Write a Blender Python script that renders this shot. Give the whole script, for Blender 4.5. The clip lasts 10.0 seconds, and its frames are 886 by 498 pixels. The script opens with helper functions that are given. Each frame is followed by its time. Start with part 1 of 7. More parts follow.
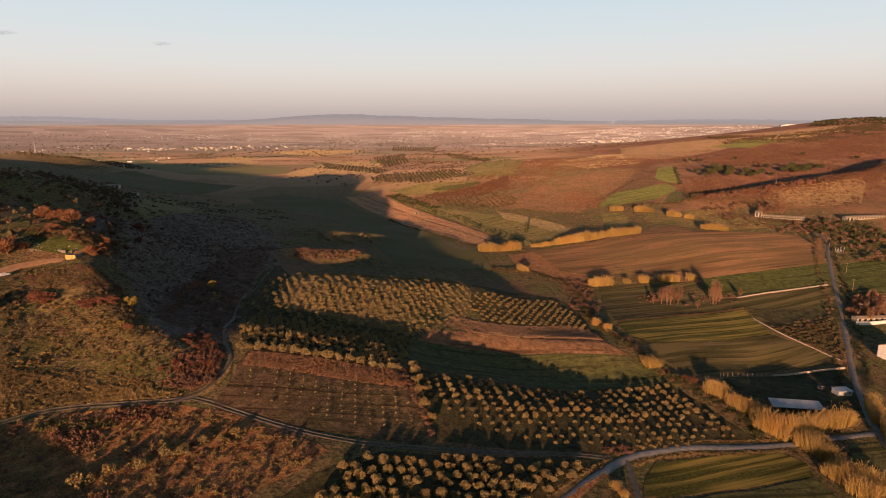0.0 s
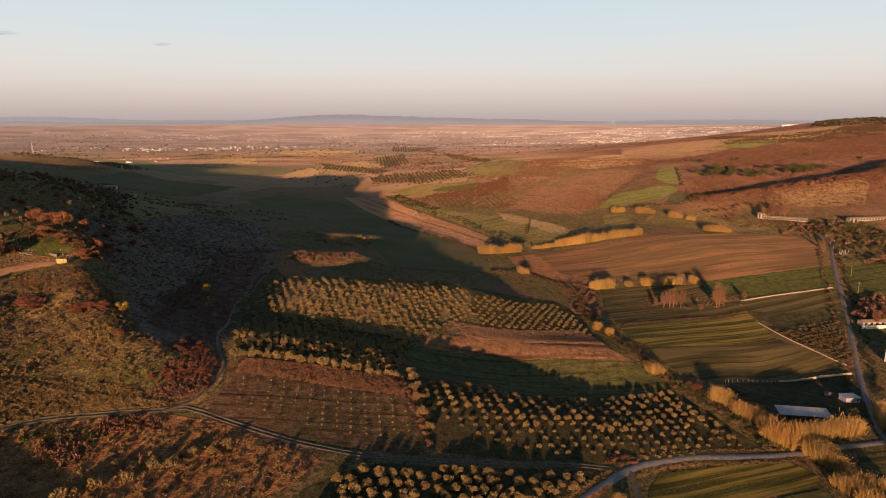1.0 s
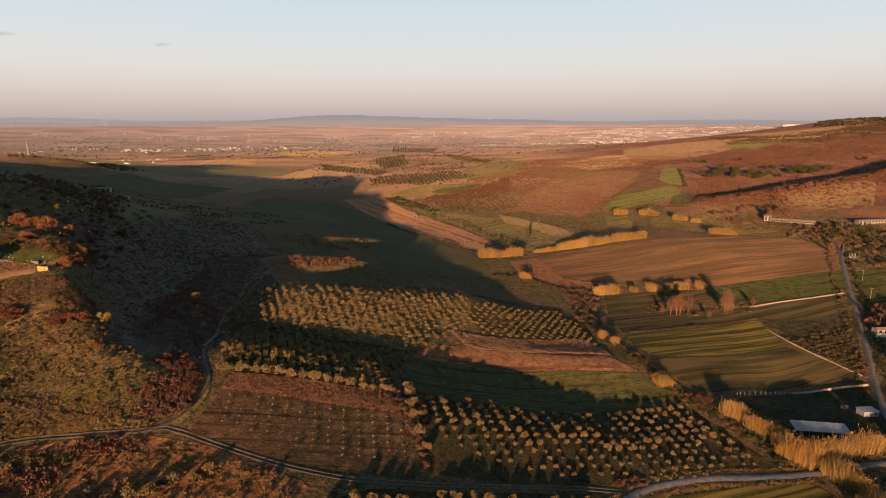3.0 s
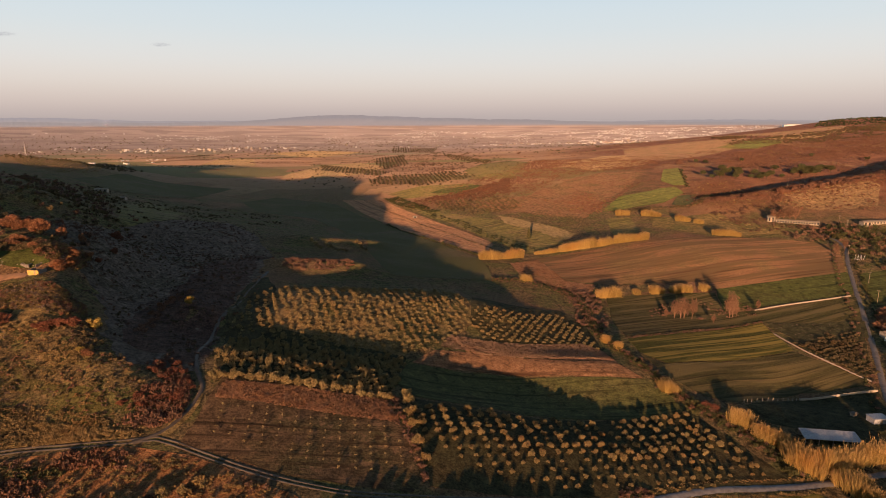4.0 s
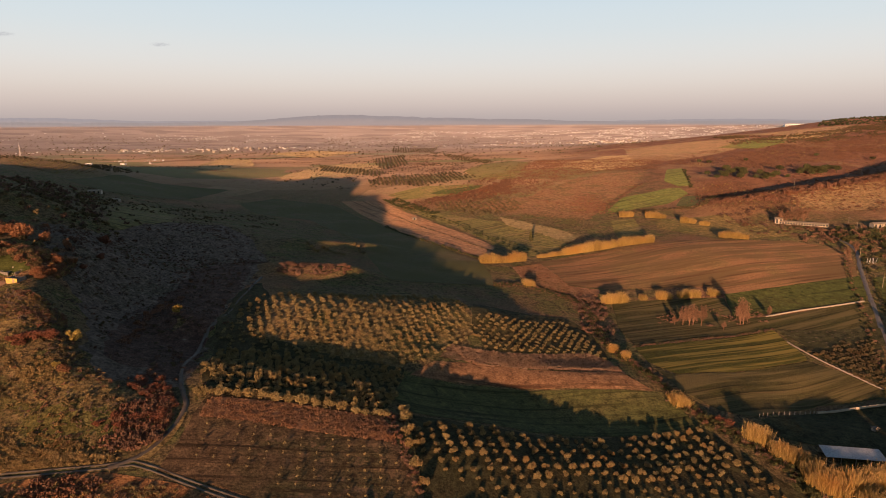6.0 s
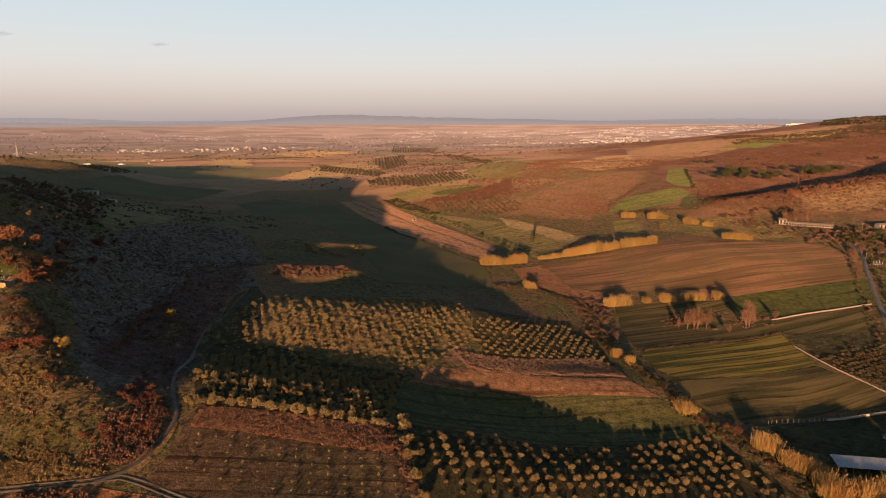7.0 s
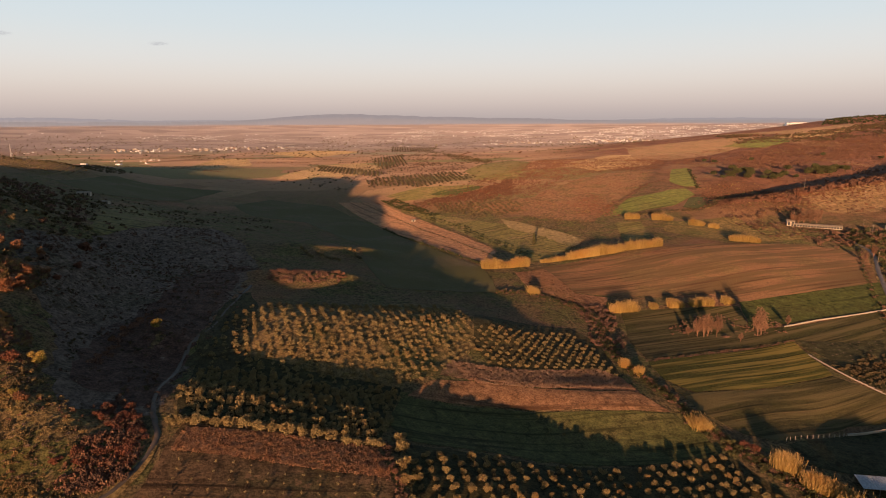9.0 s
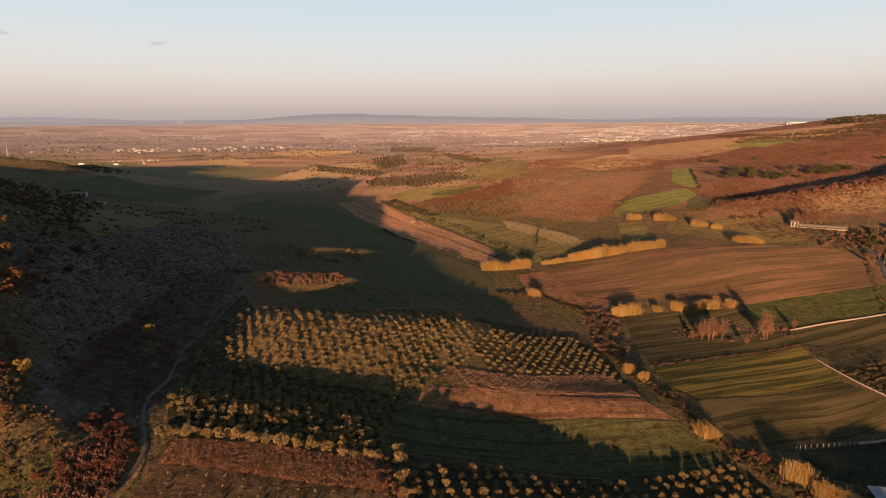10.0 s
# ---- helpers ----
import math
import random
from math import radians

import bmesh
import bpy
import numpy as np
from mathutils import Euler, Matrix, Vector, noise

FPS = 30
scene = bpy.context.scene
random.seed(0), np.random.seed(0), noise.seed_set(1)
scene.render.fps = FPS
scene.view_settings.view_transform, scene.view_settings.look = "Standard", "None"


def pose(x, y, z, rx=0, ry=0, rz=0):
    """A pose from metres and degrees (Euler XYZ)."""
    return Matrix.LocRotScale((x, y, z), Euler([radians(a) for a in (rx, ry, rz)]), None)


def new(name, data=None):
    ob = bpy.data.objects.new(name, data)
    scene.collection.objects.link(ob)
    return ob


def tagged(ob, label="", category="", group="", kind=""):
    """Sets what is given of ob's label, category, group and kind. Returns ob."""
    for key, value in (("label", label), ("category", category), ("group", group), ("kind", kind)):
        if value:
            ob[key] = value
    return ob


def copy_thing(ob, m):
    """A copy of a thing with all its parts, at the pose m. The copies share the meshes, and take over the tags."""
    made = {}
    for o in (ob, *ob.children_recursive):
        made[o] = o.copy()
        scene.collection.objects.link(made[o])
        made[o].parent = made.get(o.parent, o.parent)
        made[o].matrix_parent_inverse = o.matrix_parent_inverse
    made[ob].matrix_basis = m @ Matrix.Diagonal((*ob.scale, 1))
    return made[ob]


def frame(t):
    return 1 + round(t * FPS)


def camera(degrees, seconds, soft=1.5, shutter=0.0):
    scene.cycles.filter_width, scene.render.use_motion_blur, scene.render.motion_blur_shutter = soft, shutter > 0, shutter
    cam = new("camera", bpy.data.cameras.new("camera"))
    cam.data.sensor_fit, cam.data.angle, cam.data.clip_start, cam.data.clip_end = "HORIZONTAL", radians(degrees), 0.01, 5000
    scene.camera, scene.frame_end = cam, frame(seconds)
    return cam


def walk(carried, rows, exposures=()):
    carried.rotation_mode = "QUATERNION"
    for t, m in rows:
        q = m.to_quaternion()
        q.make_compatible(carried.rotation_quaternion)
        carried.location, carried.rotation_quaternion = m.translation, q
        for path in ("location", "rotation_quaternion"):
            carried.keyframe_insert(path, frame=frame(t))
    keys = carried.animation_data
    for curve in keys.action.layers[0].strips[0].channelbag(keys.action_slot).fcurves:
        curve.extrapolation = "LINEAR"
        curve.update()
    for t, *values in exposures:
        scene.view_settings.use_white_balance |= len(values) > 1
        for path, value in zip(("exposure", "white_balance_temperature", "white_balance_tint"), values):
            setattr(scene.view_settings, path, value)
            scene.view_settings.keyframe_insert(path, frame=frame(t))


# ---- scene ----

from mathutils.geometry import tessellate_polygon

# ---- camera and flight ----
cam = camera(73.76, 10.0, soft=0.95)
ROWS = [
    (0, 0.0, 0.0, 115.0, -12.203, 0.0, 0.0),
    (0.5, 0.36, 2.88, 115.14, -12.189, 0.01, 0.012),
    (1, 0.68, 5.81, 115.25, -12.178, 0.022, 0.023),
    (1.5, 0.95, 8.77, 115.35, -12.168, 0.035, 0.034),
    (2, 1.19, 11.76, 115.43, -12.16, 0.048, 0.044),
    (2.5, 1.38, 14.8, 115.5, -12.155, 0.062, 0.054),
    (3.2, 1.6, 19.09, 115.57, -12.15, 0.083, 0.066),
    (4, 1.78, 24.06, 115.63, -12.15, 0.107, 0.078),
    (4.5, 1.86, 27.2, 115.65, -12.152, 0.122, 0.084),
    (5, 1.92, 30.36, 115.67, -12.156, 0.138, 0.089),
    (5.5, 1.97, 33.53, 115.69, -12.162, 0.153, 0.092),
    (6.2, 2.0, 38.0, 115.7, -12.174, 0.174, 0.093),
    (7, 2.01, 43.14, 115.72, -12.192, 0.196, 0.091),
    (7.5, 2.01, 46.36, 115.74, -12.205, 0.209, 0.087),
    (8, 2.01, 49.58, 115.76, -12.221, 0.222, 0.081),
    (8.5, 2.01, 52.8, 115.79, -12.238, 0.233, 0.073),
    (9, 2.01, 56.03, 115.82, -12.256, 0.243, 0.062),
    (9.5, 2.01, 59.25, 115.86, -12.277, 0.251, 0.049),
    (10, 2.03, 62.46, 115.92, -12.299, 0.259, 0.034),
]
EXPOSURE = 0.87
walk(cam, [(t, pose(x, y, z, 90 + pitch, roll, yaw)) for t, x, y, z, pitch, roll, yaw in ROWS], exposures=[(0.0, EXPOSURE), (10.0, EXPOSURE)])

# ---- sky and sun: low evening sun behind the camera ----
SUN_BEARING, SUN_ELEVATION = 191.0, 5.4
SUN_STRENGTH, SKY_STRENGTH = 4.9, 0.074
world = bpy.data.worlds.new("evening_sky")
scene.world = world
world.use_nodes = True
nt = world.node_tree
nt.nodes.clear()
sky = nt.nodes.new("ShaderNodeTexSky")
sky.sky_type, sky.sun_disc = "NISHITA", False
sky.sun_elevation, sky.sun_rotation = radians(SUN_ELEVATION), radians(SUN_BEARING)
sky.altitude, sky.air_density, sky.dust_density, sky.ozone_density = 100, 1.0, 1.0, 2.0
bg = nt.nodes.new("ShaderNodeBackground")
bg.inputs["Strength"].default_value = SKY_STRENGTH
wo = nt.nodes.new("ShaderNodeOutputWorld")
nt.links.new(sky.outputs[0], bg.inputs["Color"])
nt.links.new(bg.outputs[0], wo.inputs["Surface"])

sun_data = bpy.data.lights.new("sun", "SUN")
sun_data.energy, sun_data.angle, sun_data.color = SUN_STRENGTH, radians(0.6), (1.0, 0.53, 0.285)
sun = new("sun", sun_data)
b, e = radians(SUN_BEARING), radians(SUN_ELEVATION)
sun_way = -Vector((math.sin(b) * math.cos(e), math.cos(b) * math.cos(e), math.sin(e)))
sun.matrix_world = Matrix.Translation((0, -300, 400)) @ sun_way.to_track_quat("-Z", "Y").to_matrix().to_4x4()


# ---- materials ----
def nodes_of(name):
    m = bpy.data.materials.new(name)
    m.use_nodes = True
    n = m.node_tree.nodes
    return m, n, m.node_tree.links, n["Principled BSDF"]


def mix_node(n, l, fac, a, b):
    mx = n.new("ShaderNodeMix")
    mx.data_type = "RGBA"
    for sock, value in ((mx.inputs[0], fac), (mx.inputs[6], a), (mx.inputs[7], b)):
        if isinstance(value, bpy.types.NodeSocket):
            l.new(value, sock)
        elif isinstance(value, tuple):
            sock.default_value = (*value, 1.0)
        else:
            sock.default_value = value
    return mx.outputs[2]


def noise_node(n, l, vec, scale, detail=4.0, rough=0.6):
    t = n.new("ShaderNodeTexNoise")
    t.inputs["Scale"].default_value, t.inputs["Detail"].default_value, t.inputs["Roughness"].default_value = scale, detail, rough
    l.new(vec, t.inputs["Vector"])
    return t.outputs["Fac"]


def ramp_node(n, l, fac, lo, hi):
    t = n.new("ShaderNodeMapRange")
    t.interpolation_type = "SMOOTHSTEP"
    t.inputs[1].default_value, t.inputs[2].default_value = min(lo, hi), max(lo, hi)
    if lo > hi:
        t.inputs[3].default_value, t.inputs[4].default_value = 1.0, 0.0
    l.new(fac, t.inputs[0])
    return t.outputs[0]


def bump_node(n, l, bsdf, height, strength, distance):
    t = n.new("ShaderNodeBump")
    t.inputs["Strength"].default_value, t.inputs["Distance"].default_value = strength, distance
    l.new(height, t.inputs["Height"])
    l.new(t.outputs[0], bsdf.inputs["Normal"])


def place_vec(n, l, angle=0.0):
    """World position, turned about z."""
    g = n.new("ShaderNodeNewGeometry")
    if not angle:
        return g.outputs["Position"]
    mp = n.new("ShaderNodeMapping")
    mp.inputs["Rotation"].default_value = (0, 0, radians(angle))
    l.new(g.outputs["Position"], mp.inputs["Vector"])
    return mp.outputs[0]


def streak_node(n, l, angle, width):
    """Long uneven streaks, as a plough or a mower leaves them."""
    mp = n.new("ShaderNodeMapping")
    mp.inputs["Scale"].default_value = (0.012, 0.5 / width, 0.0)
    l.new(place_vec(n, l, angle), mp.inputs["Vector"])
    return noise_node(n, l, mp.outputs[0], 1.0, 3.0, 0.55)


def soil(name, dark, light, patch, furrow=0.0, angle=0.0, strips=0.0, strip_colour=None, relief=0.25, grain=1.3):
    """Field surface: grain, broad patches of another growth, furrows a given distance apart and broad strips."""
    m, n, l, bsdf = nodes_of(name)
    p = place_vec(n, l)
    fine = noise_node(n, l, p, grain, 6.0, 0.72)
    col = mix_node(n, l, ramp_node(n, l, fine, 0.38, 0.62), dark, light)
    big = noise_node(n, l, p, 0.035, 5.0, 0.6)
    col = mix_node(n, l, ramp_node(n, l, big, 0.45, 0.66), col, mix_node(n, l, ramp_node(n, l, fine, 0.38, 0.62), tuple(0.5 * c for c in patch), tuple(1.25 * c for c in patch)))
    mottle = noise_node(n, l, p, 0.28, 5.0, 0.7)
    calm = 0.08 if strips else 0.0
    col = mix_node(n, l, ramp_node(n, l, mottle, 0.5 + calm, 0.68 + calm), col, tuple(0.6 * c for c in dark))
    col = mix_node(n, l, ramp_node(n, l, mottle, 0.46 - calm, 0.34 - calm), col, tuple(1.2 * c for c in light))
    height = fine
    if strips:
        w = streak_node(n, l, angle, strips)
        col = mix_node(n, l, ramp_node(n, l, w, 0.44, 0.58), col, strip_colour)
    if furrow:
        w = streak_node(n, l, angle, furrow)
        a = n.new("ShaderNodeMath")
        a.operation = "MULTIPLY_ADD"
        a.inputs[1].default_value = 0.8
        l.new(w, a.inputs[0])
        l.new(fine, a.inputs[2])
        height = a.outputs[0]
        col = mix_node(n, l, ramp_node(n, l, w, 0.5, 0.72), col, tuple(0.5 * c for c in dark))
    l.new(col, bsdf.inputs["Base Color"])
    bsdf.inputs["Roughness"].default_value = 0.95
    bsdf.inputs["Specular IOR Level"].default_value = 0.1
    bsdf.inputs["Diffuse Roughness"].default_value = 1.0
    bump_node(n, l, bsdf, height, 1.0, relief * 2.5)
    return m


def leafy(name, dark, light, through_light=0.25, rough=0.7):
    """Foliage: each leaf clump and each plant has a shade of its own, with some light passing through."""
    m, n, l, bsdf = nodes_of(name)
    g = n.new("ShaderNodeNewGeometry")
    col = mix_node(n, l, g.outputs["Random Per Island"], dark, light)
    o = n.new("ShaderNodeObjectInfo")
    hue = n.new("ShaderNodeHueSaturation")
    mr = n.new("ShaderNodeMapRange")
    mr.inputs[3].default_value, mr.inputs[4].default_value = 0.8, 1.2
    l.new(o.outputs["Random"], mr.inputs[0])
    l.new(mr.outputs[0], hue.inputs["Value"])
    l.new(col, hue.inputs["Color"])
    big = noise_node(n, l, g.outputs["Position"], 0.06, 3.0)
    col = mix_node(n, l, ramp_node(n, l, big, 0.5, 0.75), hue.outputs[0], tuple(0.5 * (p + q) * s for p, q, s in zip(dark, light, (1.15, 0.95, 0.8))))
    l.new(col, bsdf.inputs["Base Color"])
    bsdf.inputs["Roughness"].default_value = rough
    bsdf.inputs["Specular IOR Level"].default_value = 0.15
    tr = n.new("ShaderNodeBsdfTranslucent")
    l.new(col, tr.inputs["Color"])
    mx = n.new("ShaderNodeMixShader")
    mx.inputs[0].default_value = through_light
    l.new(bsdf.outputs[0], mx.inputs[1])
    l.new(tr.outputs[0], mx.inputs[2])
    l.new(mx.outputs[0], n["Material Output"].inputs["Surface"])
    return m


def plain(name, colour, rough=0.8, metal=0.0, spread=0.18, scale=1.5, relief=0.02):
    """Painted, plastered or wooden surface with stains and a fine grain."""
    m, n, l, bsdf = nodes_of(name)
    p = place_vec(n, l)
    a = noise_node(n, l, p, scale, 6.0, 0.65)
    b2 = noise_node(n, l, p, scale * 9, 3.0, 0.6)
    col = mix_node(n, l, ramp_node(n, l, a, 0.35, 0.7), colour, tuple(c * (1 - 2 * spread) for c in colour))
    col = mix_node(n, l, ramp_node(n, l, b2, 0.55, 0.8), col, tuple(min(1.0, c * (1 + spread)) for c in colour))
    l.new(col, bsdf.inputs["Base Color"])
    bsdf.inputs["Roughness"].default_value, bsdf.inputs["Metallic"].default_value = rough, metal
    bump_node(n, l, bsdf, b2, 0.4, relief)
    return m


def ground_material():
    """Winter grass and bare earth near by, russet heath on the eastern hills, a patchwork of small fields on the plain."""
    m, n, l, bsdf = nodes_of("winter_land")
    p = place_vec(n, l)
    fine = noise_node(n, l, p, 0.9, 7.0, 0.75)
    mid = noise_node(n, l, p, 0.06, 6.0, 0.65)
    big = noise_node(n, l, p, 0.008, 5.0, 0.6)
    grass = mix_node(n, l, ramp_node(n, l, fine, 0.38, 0.62), (0.07, 0.054, 0.028), (0.25, 0.178, 0.085))
    green = mix_node(n, l, ramp_node(n, l, fine, 0.38, 0.62), (0.055, 0.06, 0.022), (0.20, 0.175, 0.065))
    near = mix_node(n, l, ramp_node(n, l, mid, 0.47, 0.56), grass, green)
    mottle = noise_node(n, l, p, 0.3, 6.0, 0.72)
    near = mix_node(n, l, ramp_node(n, l, mottle, 0.52, 0.64), near, (0.05, 0.04, 0.022))
    near = mix_node(n, l, ramp_node(n, l, mottle, 0.44, 0.33), near, (0.26, 0.185, 0.09))
    rust = mix_node(n, l, ramp_node(n, l, fine, 0.38, 0.62), (0.12, 0.065, 0.04), (0.34, 0.19, 0.10))
    near = mix_node(n, l, ramp_node(n, l, big, 0.5, 0.64), near, rust)
    sep = n.new("ShaderNodeSeparateXYZ")
    l.new(p, sep.inputs[0])
    # eastern heath
    east = ramp_node(n, l, sep.outputs[0], 120.0, 420.0)
    north = ramp_node(n, l, sep.outputs[1], 520.0, 700.0)
    both = n.new("ShaderNodeMath")
    both.operation = "MULTIPLY"
    l.new(east, both.inputs[0])
    near_north = n.new("ShaderNodeMath")
    near_north.operation = "MULTIPLY"
    l.new(north, near_north.inputs[0])
    l.new(ramp_node(n, l, sep.outputs[1], 2700.0, 2100.0), near_north.inputs[1])
    l.new(near_north.outputs[0], both.inputs[1])
    heath = mix_node(n, l, ramp_node(n, l, mid, 0.42, 0.6), (0.215, 0.108, 0.064), (0.15, 0.074, 0.047))
    heath = mix_node(n, l, ramp_node(n, l, big, 0.55, 0.66), heath, (0.27, 0.165, 0.085))
    heath = mix_node(n, l, ramp_node(n, l, mottle, 0.52, 0.66), heath, (0.10, 0.05, 0.034))
    near = mix_node(n, l, both.outputs[0], near, heath)
    # plain of small fields
    v = n.new("ShaderNodeTexVoronoi")
    v.inputs["Scale"].default_value, v.inputs["Randomness"].default_value = 1.0, 0.9
    mp = n.new("ShaderNodeMapping")
    mp.inputs["Scale"].default_value, mp.inputs["Rotation"].default_value = (0.0045, 0.008, 0.0), (0, 0, 0.3)
    l.new(p, mp.inputs["Vector"])
    l.new(mp.outputs[0], v.inputs["Vector"])
    sv = n.new("ShaderNodeSeparateColor")
    l.new(v.outputs["Color"], sv.inputs[0])
    plots = mix_node(n, l, sv.outputs[0], (0.27, 0.165, 0.10), (0.45, 0.29, 0.18))
    plots = mix_node(n, l, ramp_node(n, l, sv.outputs[1], 0.6, 0.8), plots, (0.22, 0.195, 0.09))
    plots = mix_node(n, l, ramp_node(n, l, mid, 0.55, 0.7), plots, (0.23, 0.135, 0.085))
    # Distance haze is mixed into the far fields' colour, greyer from 1500 m on.
    haze_grey = mix_node(n, l, sv.outputs[2], (0.205, 0.17, 0.16), (0.30, 0.25, 0.232))
    plots = mix_node(n, l, ramp_node(n, l, sep.outputs[1], 1500.0, 2600.0), plots, haze_grey)
    far = ramp_node(n, l, sep.outputs[1], 700.0, 1100.0)
    flat = n.new("ShaderNodeMath")
    flat.operation = "SUBTRACT"
    flat.use_clamp = True
    l.new(far, flat.inputs[0])
    hill = n.new("ShaderNodeMath")
    hill.operation = "MULTIPLY"
    l.new(both.outputs[0], hill.inputs[0])
    l.new(ramp_node(n, l, sep.outputs[2], 20.0, 45.0), hill.inputs[1])
    l.new(hill.outputs[0], flat.inputs[1])
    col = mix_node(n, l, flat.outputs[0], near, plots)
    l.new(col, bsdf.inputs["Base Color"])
    bsdf.inputs["Roughness"].default_value = 0.95
    bsdf.inputs["Specular IOR Level"].default_value = 0.1
    bsdf.inputs["Diffuse Roughness"].default_value = 1.0
    bump_node(n, l, bsdf, fine, 1.0, 1.6)
    return m


GROUND = ground_material()
OLIVE = leafy("olive_leaves", (0.12, 0.097, 0.046), (0.315, 0.242, 0.108))
BARK = plain("bark", (0.10, 0.075, 0.05), 0.9)
REED = leafy("dry_reed", (0.24, 0.154, 0.05), (0.47, 0.34, 0.112), 0.3)
REED_HEAD = leafy("reed_plumes", (0.30, 0.19, 0.075), (0.48, 0.33, 0.14), 0.3)
RUST_LEAF = leafy("russet_twigs", (0.09, 0.053, 0.039), (0.195, 0.115, 0.078), 0.15)
DRY_BUSH = leafy("dry_scrub", (0.13, 0.09, 0.04), (0.32, 0.23, 0.10), 0.2)
GREY_BUSH = leafy("grey_green_scrub", (0.062, 0.049, 0.026), (0.15, 0.115, 0.056), 0.2)
DARK_BUSH = leafy("dark_evergreen", (0.035, 0.04, 0.018), (0.09, 0.09, 0.035), 0.15)
PINE = leafy("pine_needles", (0.04, 0.046, 0.02), (0.105, 0.10, 0.04), 0.12)
HEATH_LEAF = leafy("russet_oak_leaves", (0.12, 0.061, 0.04), (0.225, 0.122, 0.077), 0.15)
BARE_TWIG = leafy("fine_reddish_twigs", (0.12, 0.068, 0.043), (0.225, 0.132, 0.083), 0.1)
GREY_TWIG = leafy("grey_brambles", (0.078, 0.056, 0.043), (0.175, 0.128, 0.095), 0.1)
TWIG = leafy("bare_twigs", (0.17, 0.088, 0.048), (0.33, 0.18, 0.098), 0.1)
ASPHALT = plain("worn_asphalt", (0.19, 0.18, 0.175), 0.9, spread=0.2, scale=0.6)
DIRT = plain("pale_dirt", (0.105, 0.087, 0.069), 0.95, spread=0.2, scale=0.5)
MUD = plain("dark_dirt", (0.095, 0.074, 0.057), 0.95, spread=0.2, scale=0.5)
RED_DIRT = plain("red_dirt", (0.34, 0.19, 0.10), 0.95, spread=0.15, scale=0.4)
WHITE = plain("white_render", (0.66, 0.645, 0.63), 0.85)
TOWN = plain("town_render", (0.53, 0.50, 0.48), 0.85, scale=0.02, spread=0.3)
CREAM = plain("cream_render", (0.41, 0.345, 0.265), 0.85)
TILE = plain("clay_tiles", (0.36, 0.17, 0.10), 0.85)
METAL = plain("galvanised_sheet", (0.36, 0.375, 0.40), 0.75, 0.1)
STONE = plain("pale_stone", (0.36, 0.30, 0.235), 0.9)
# Pale stone darkened to grey, for walls that stand in shade.
SHADE_STONE = plain("shade_grey_stone", (0.19, 0.165, 0.14), 0.9, spread=0.25)
GLASS = plain("dark_pane", (0.03, 0.035, 0.04), 0.15, spread=0.05)
STEEL = plain("painted_steel", (0.62, 0.56, 0.52), 0.6, 0.2)
WOOD = plain("weathered_wood", (0.30, 0.24, 0.17), 0.9)
YELLOW = plain("yellow_paint", (0.52, 0.36, 0.085), 0.75, spread=0.2)

# ---- the lie of the land ----
BASE = 13.4
HILLS = [
    (-340, 360, 150, 19.0), (140, 240, 150, -19.0), (-100, 600, 150, -14.5), (950, 1550, 450, 22.7), (-800, 500, 450, 39.3),
    (600, 800, 280, 8.2), (-70, 270, 80, 7.9), (-200, 320, 45, 11.4), (-220, 840, 150, -9.6), (120, 280, 45, 6.5),
    (1350, 1950, 450, 46.0), (-600, 600, 280, 32.1), (950, 1200, 450, 25.0), (-120, 400, 45, -7.2), (-340, 120, 150, 19.9),
    (-100, 720, 150, -10.9), (-120, 160, 45, -7.7), (-340, 840, 150, -15.2), (1300, 1550, 450, 23.7), (140, 0, 150, -9.4),
    (500, 720, 150, 11.1), (600, 200, 280, -12.1), (200, 480, 45, 6.4), (210, 1010, 220, 13.0), (-80, 200, 45, 3.5), (-680, 1010, 130, 9.0), (165, 270, 17, -4.2),
]


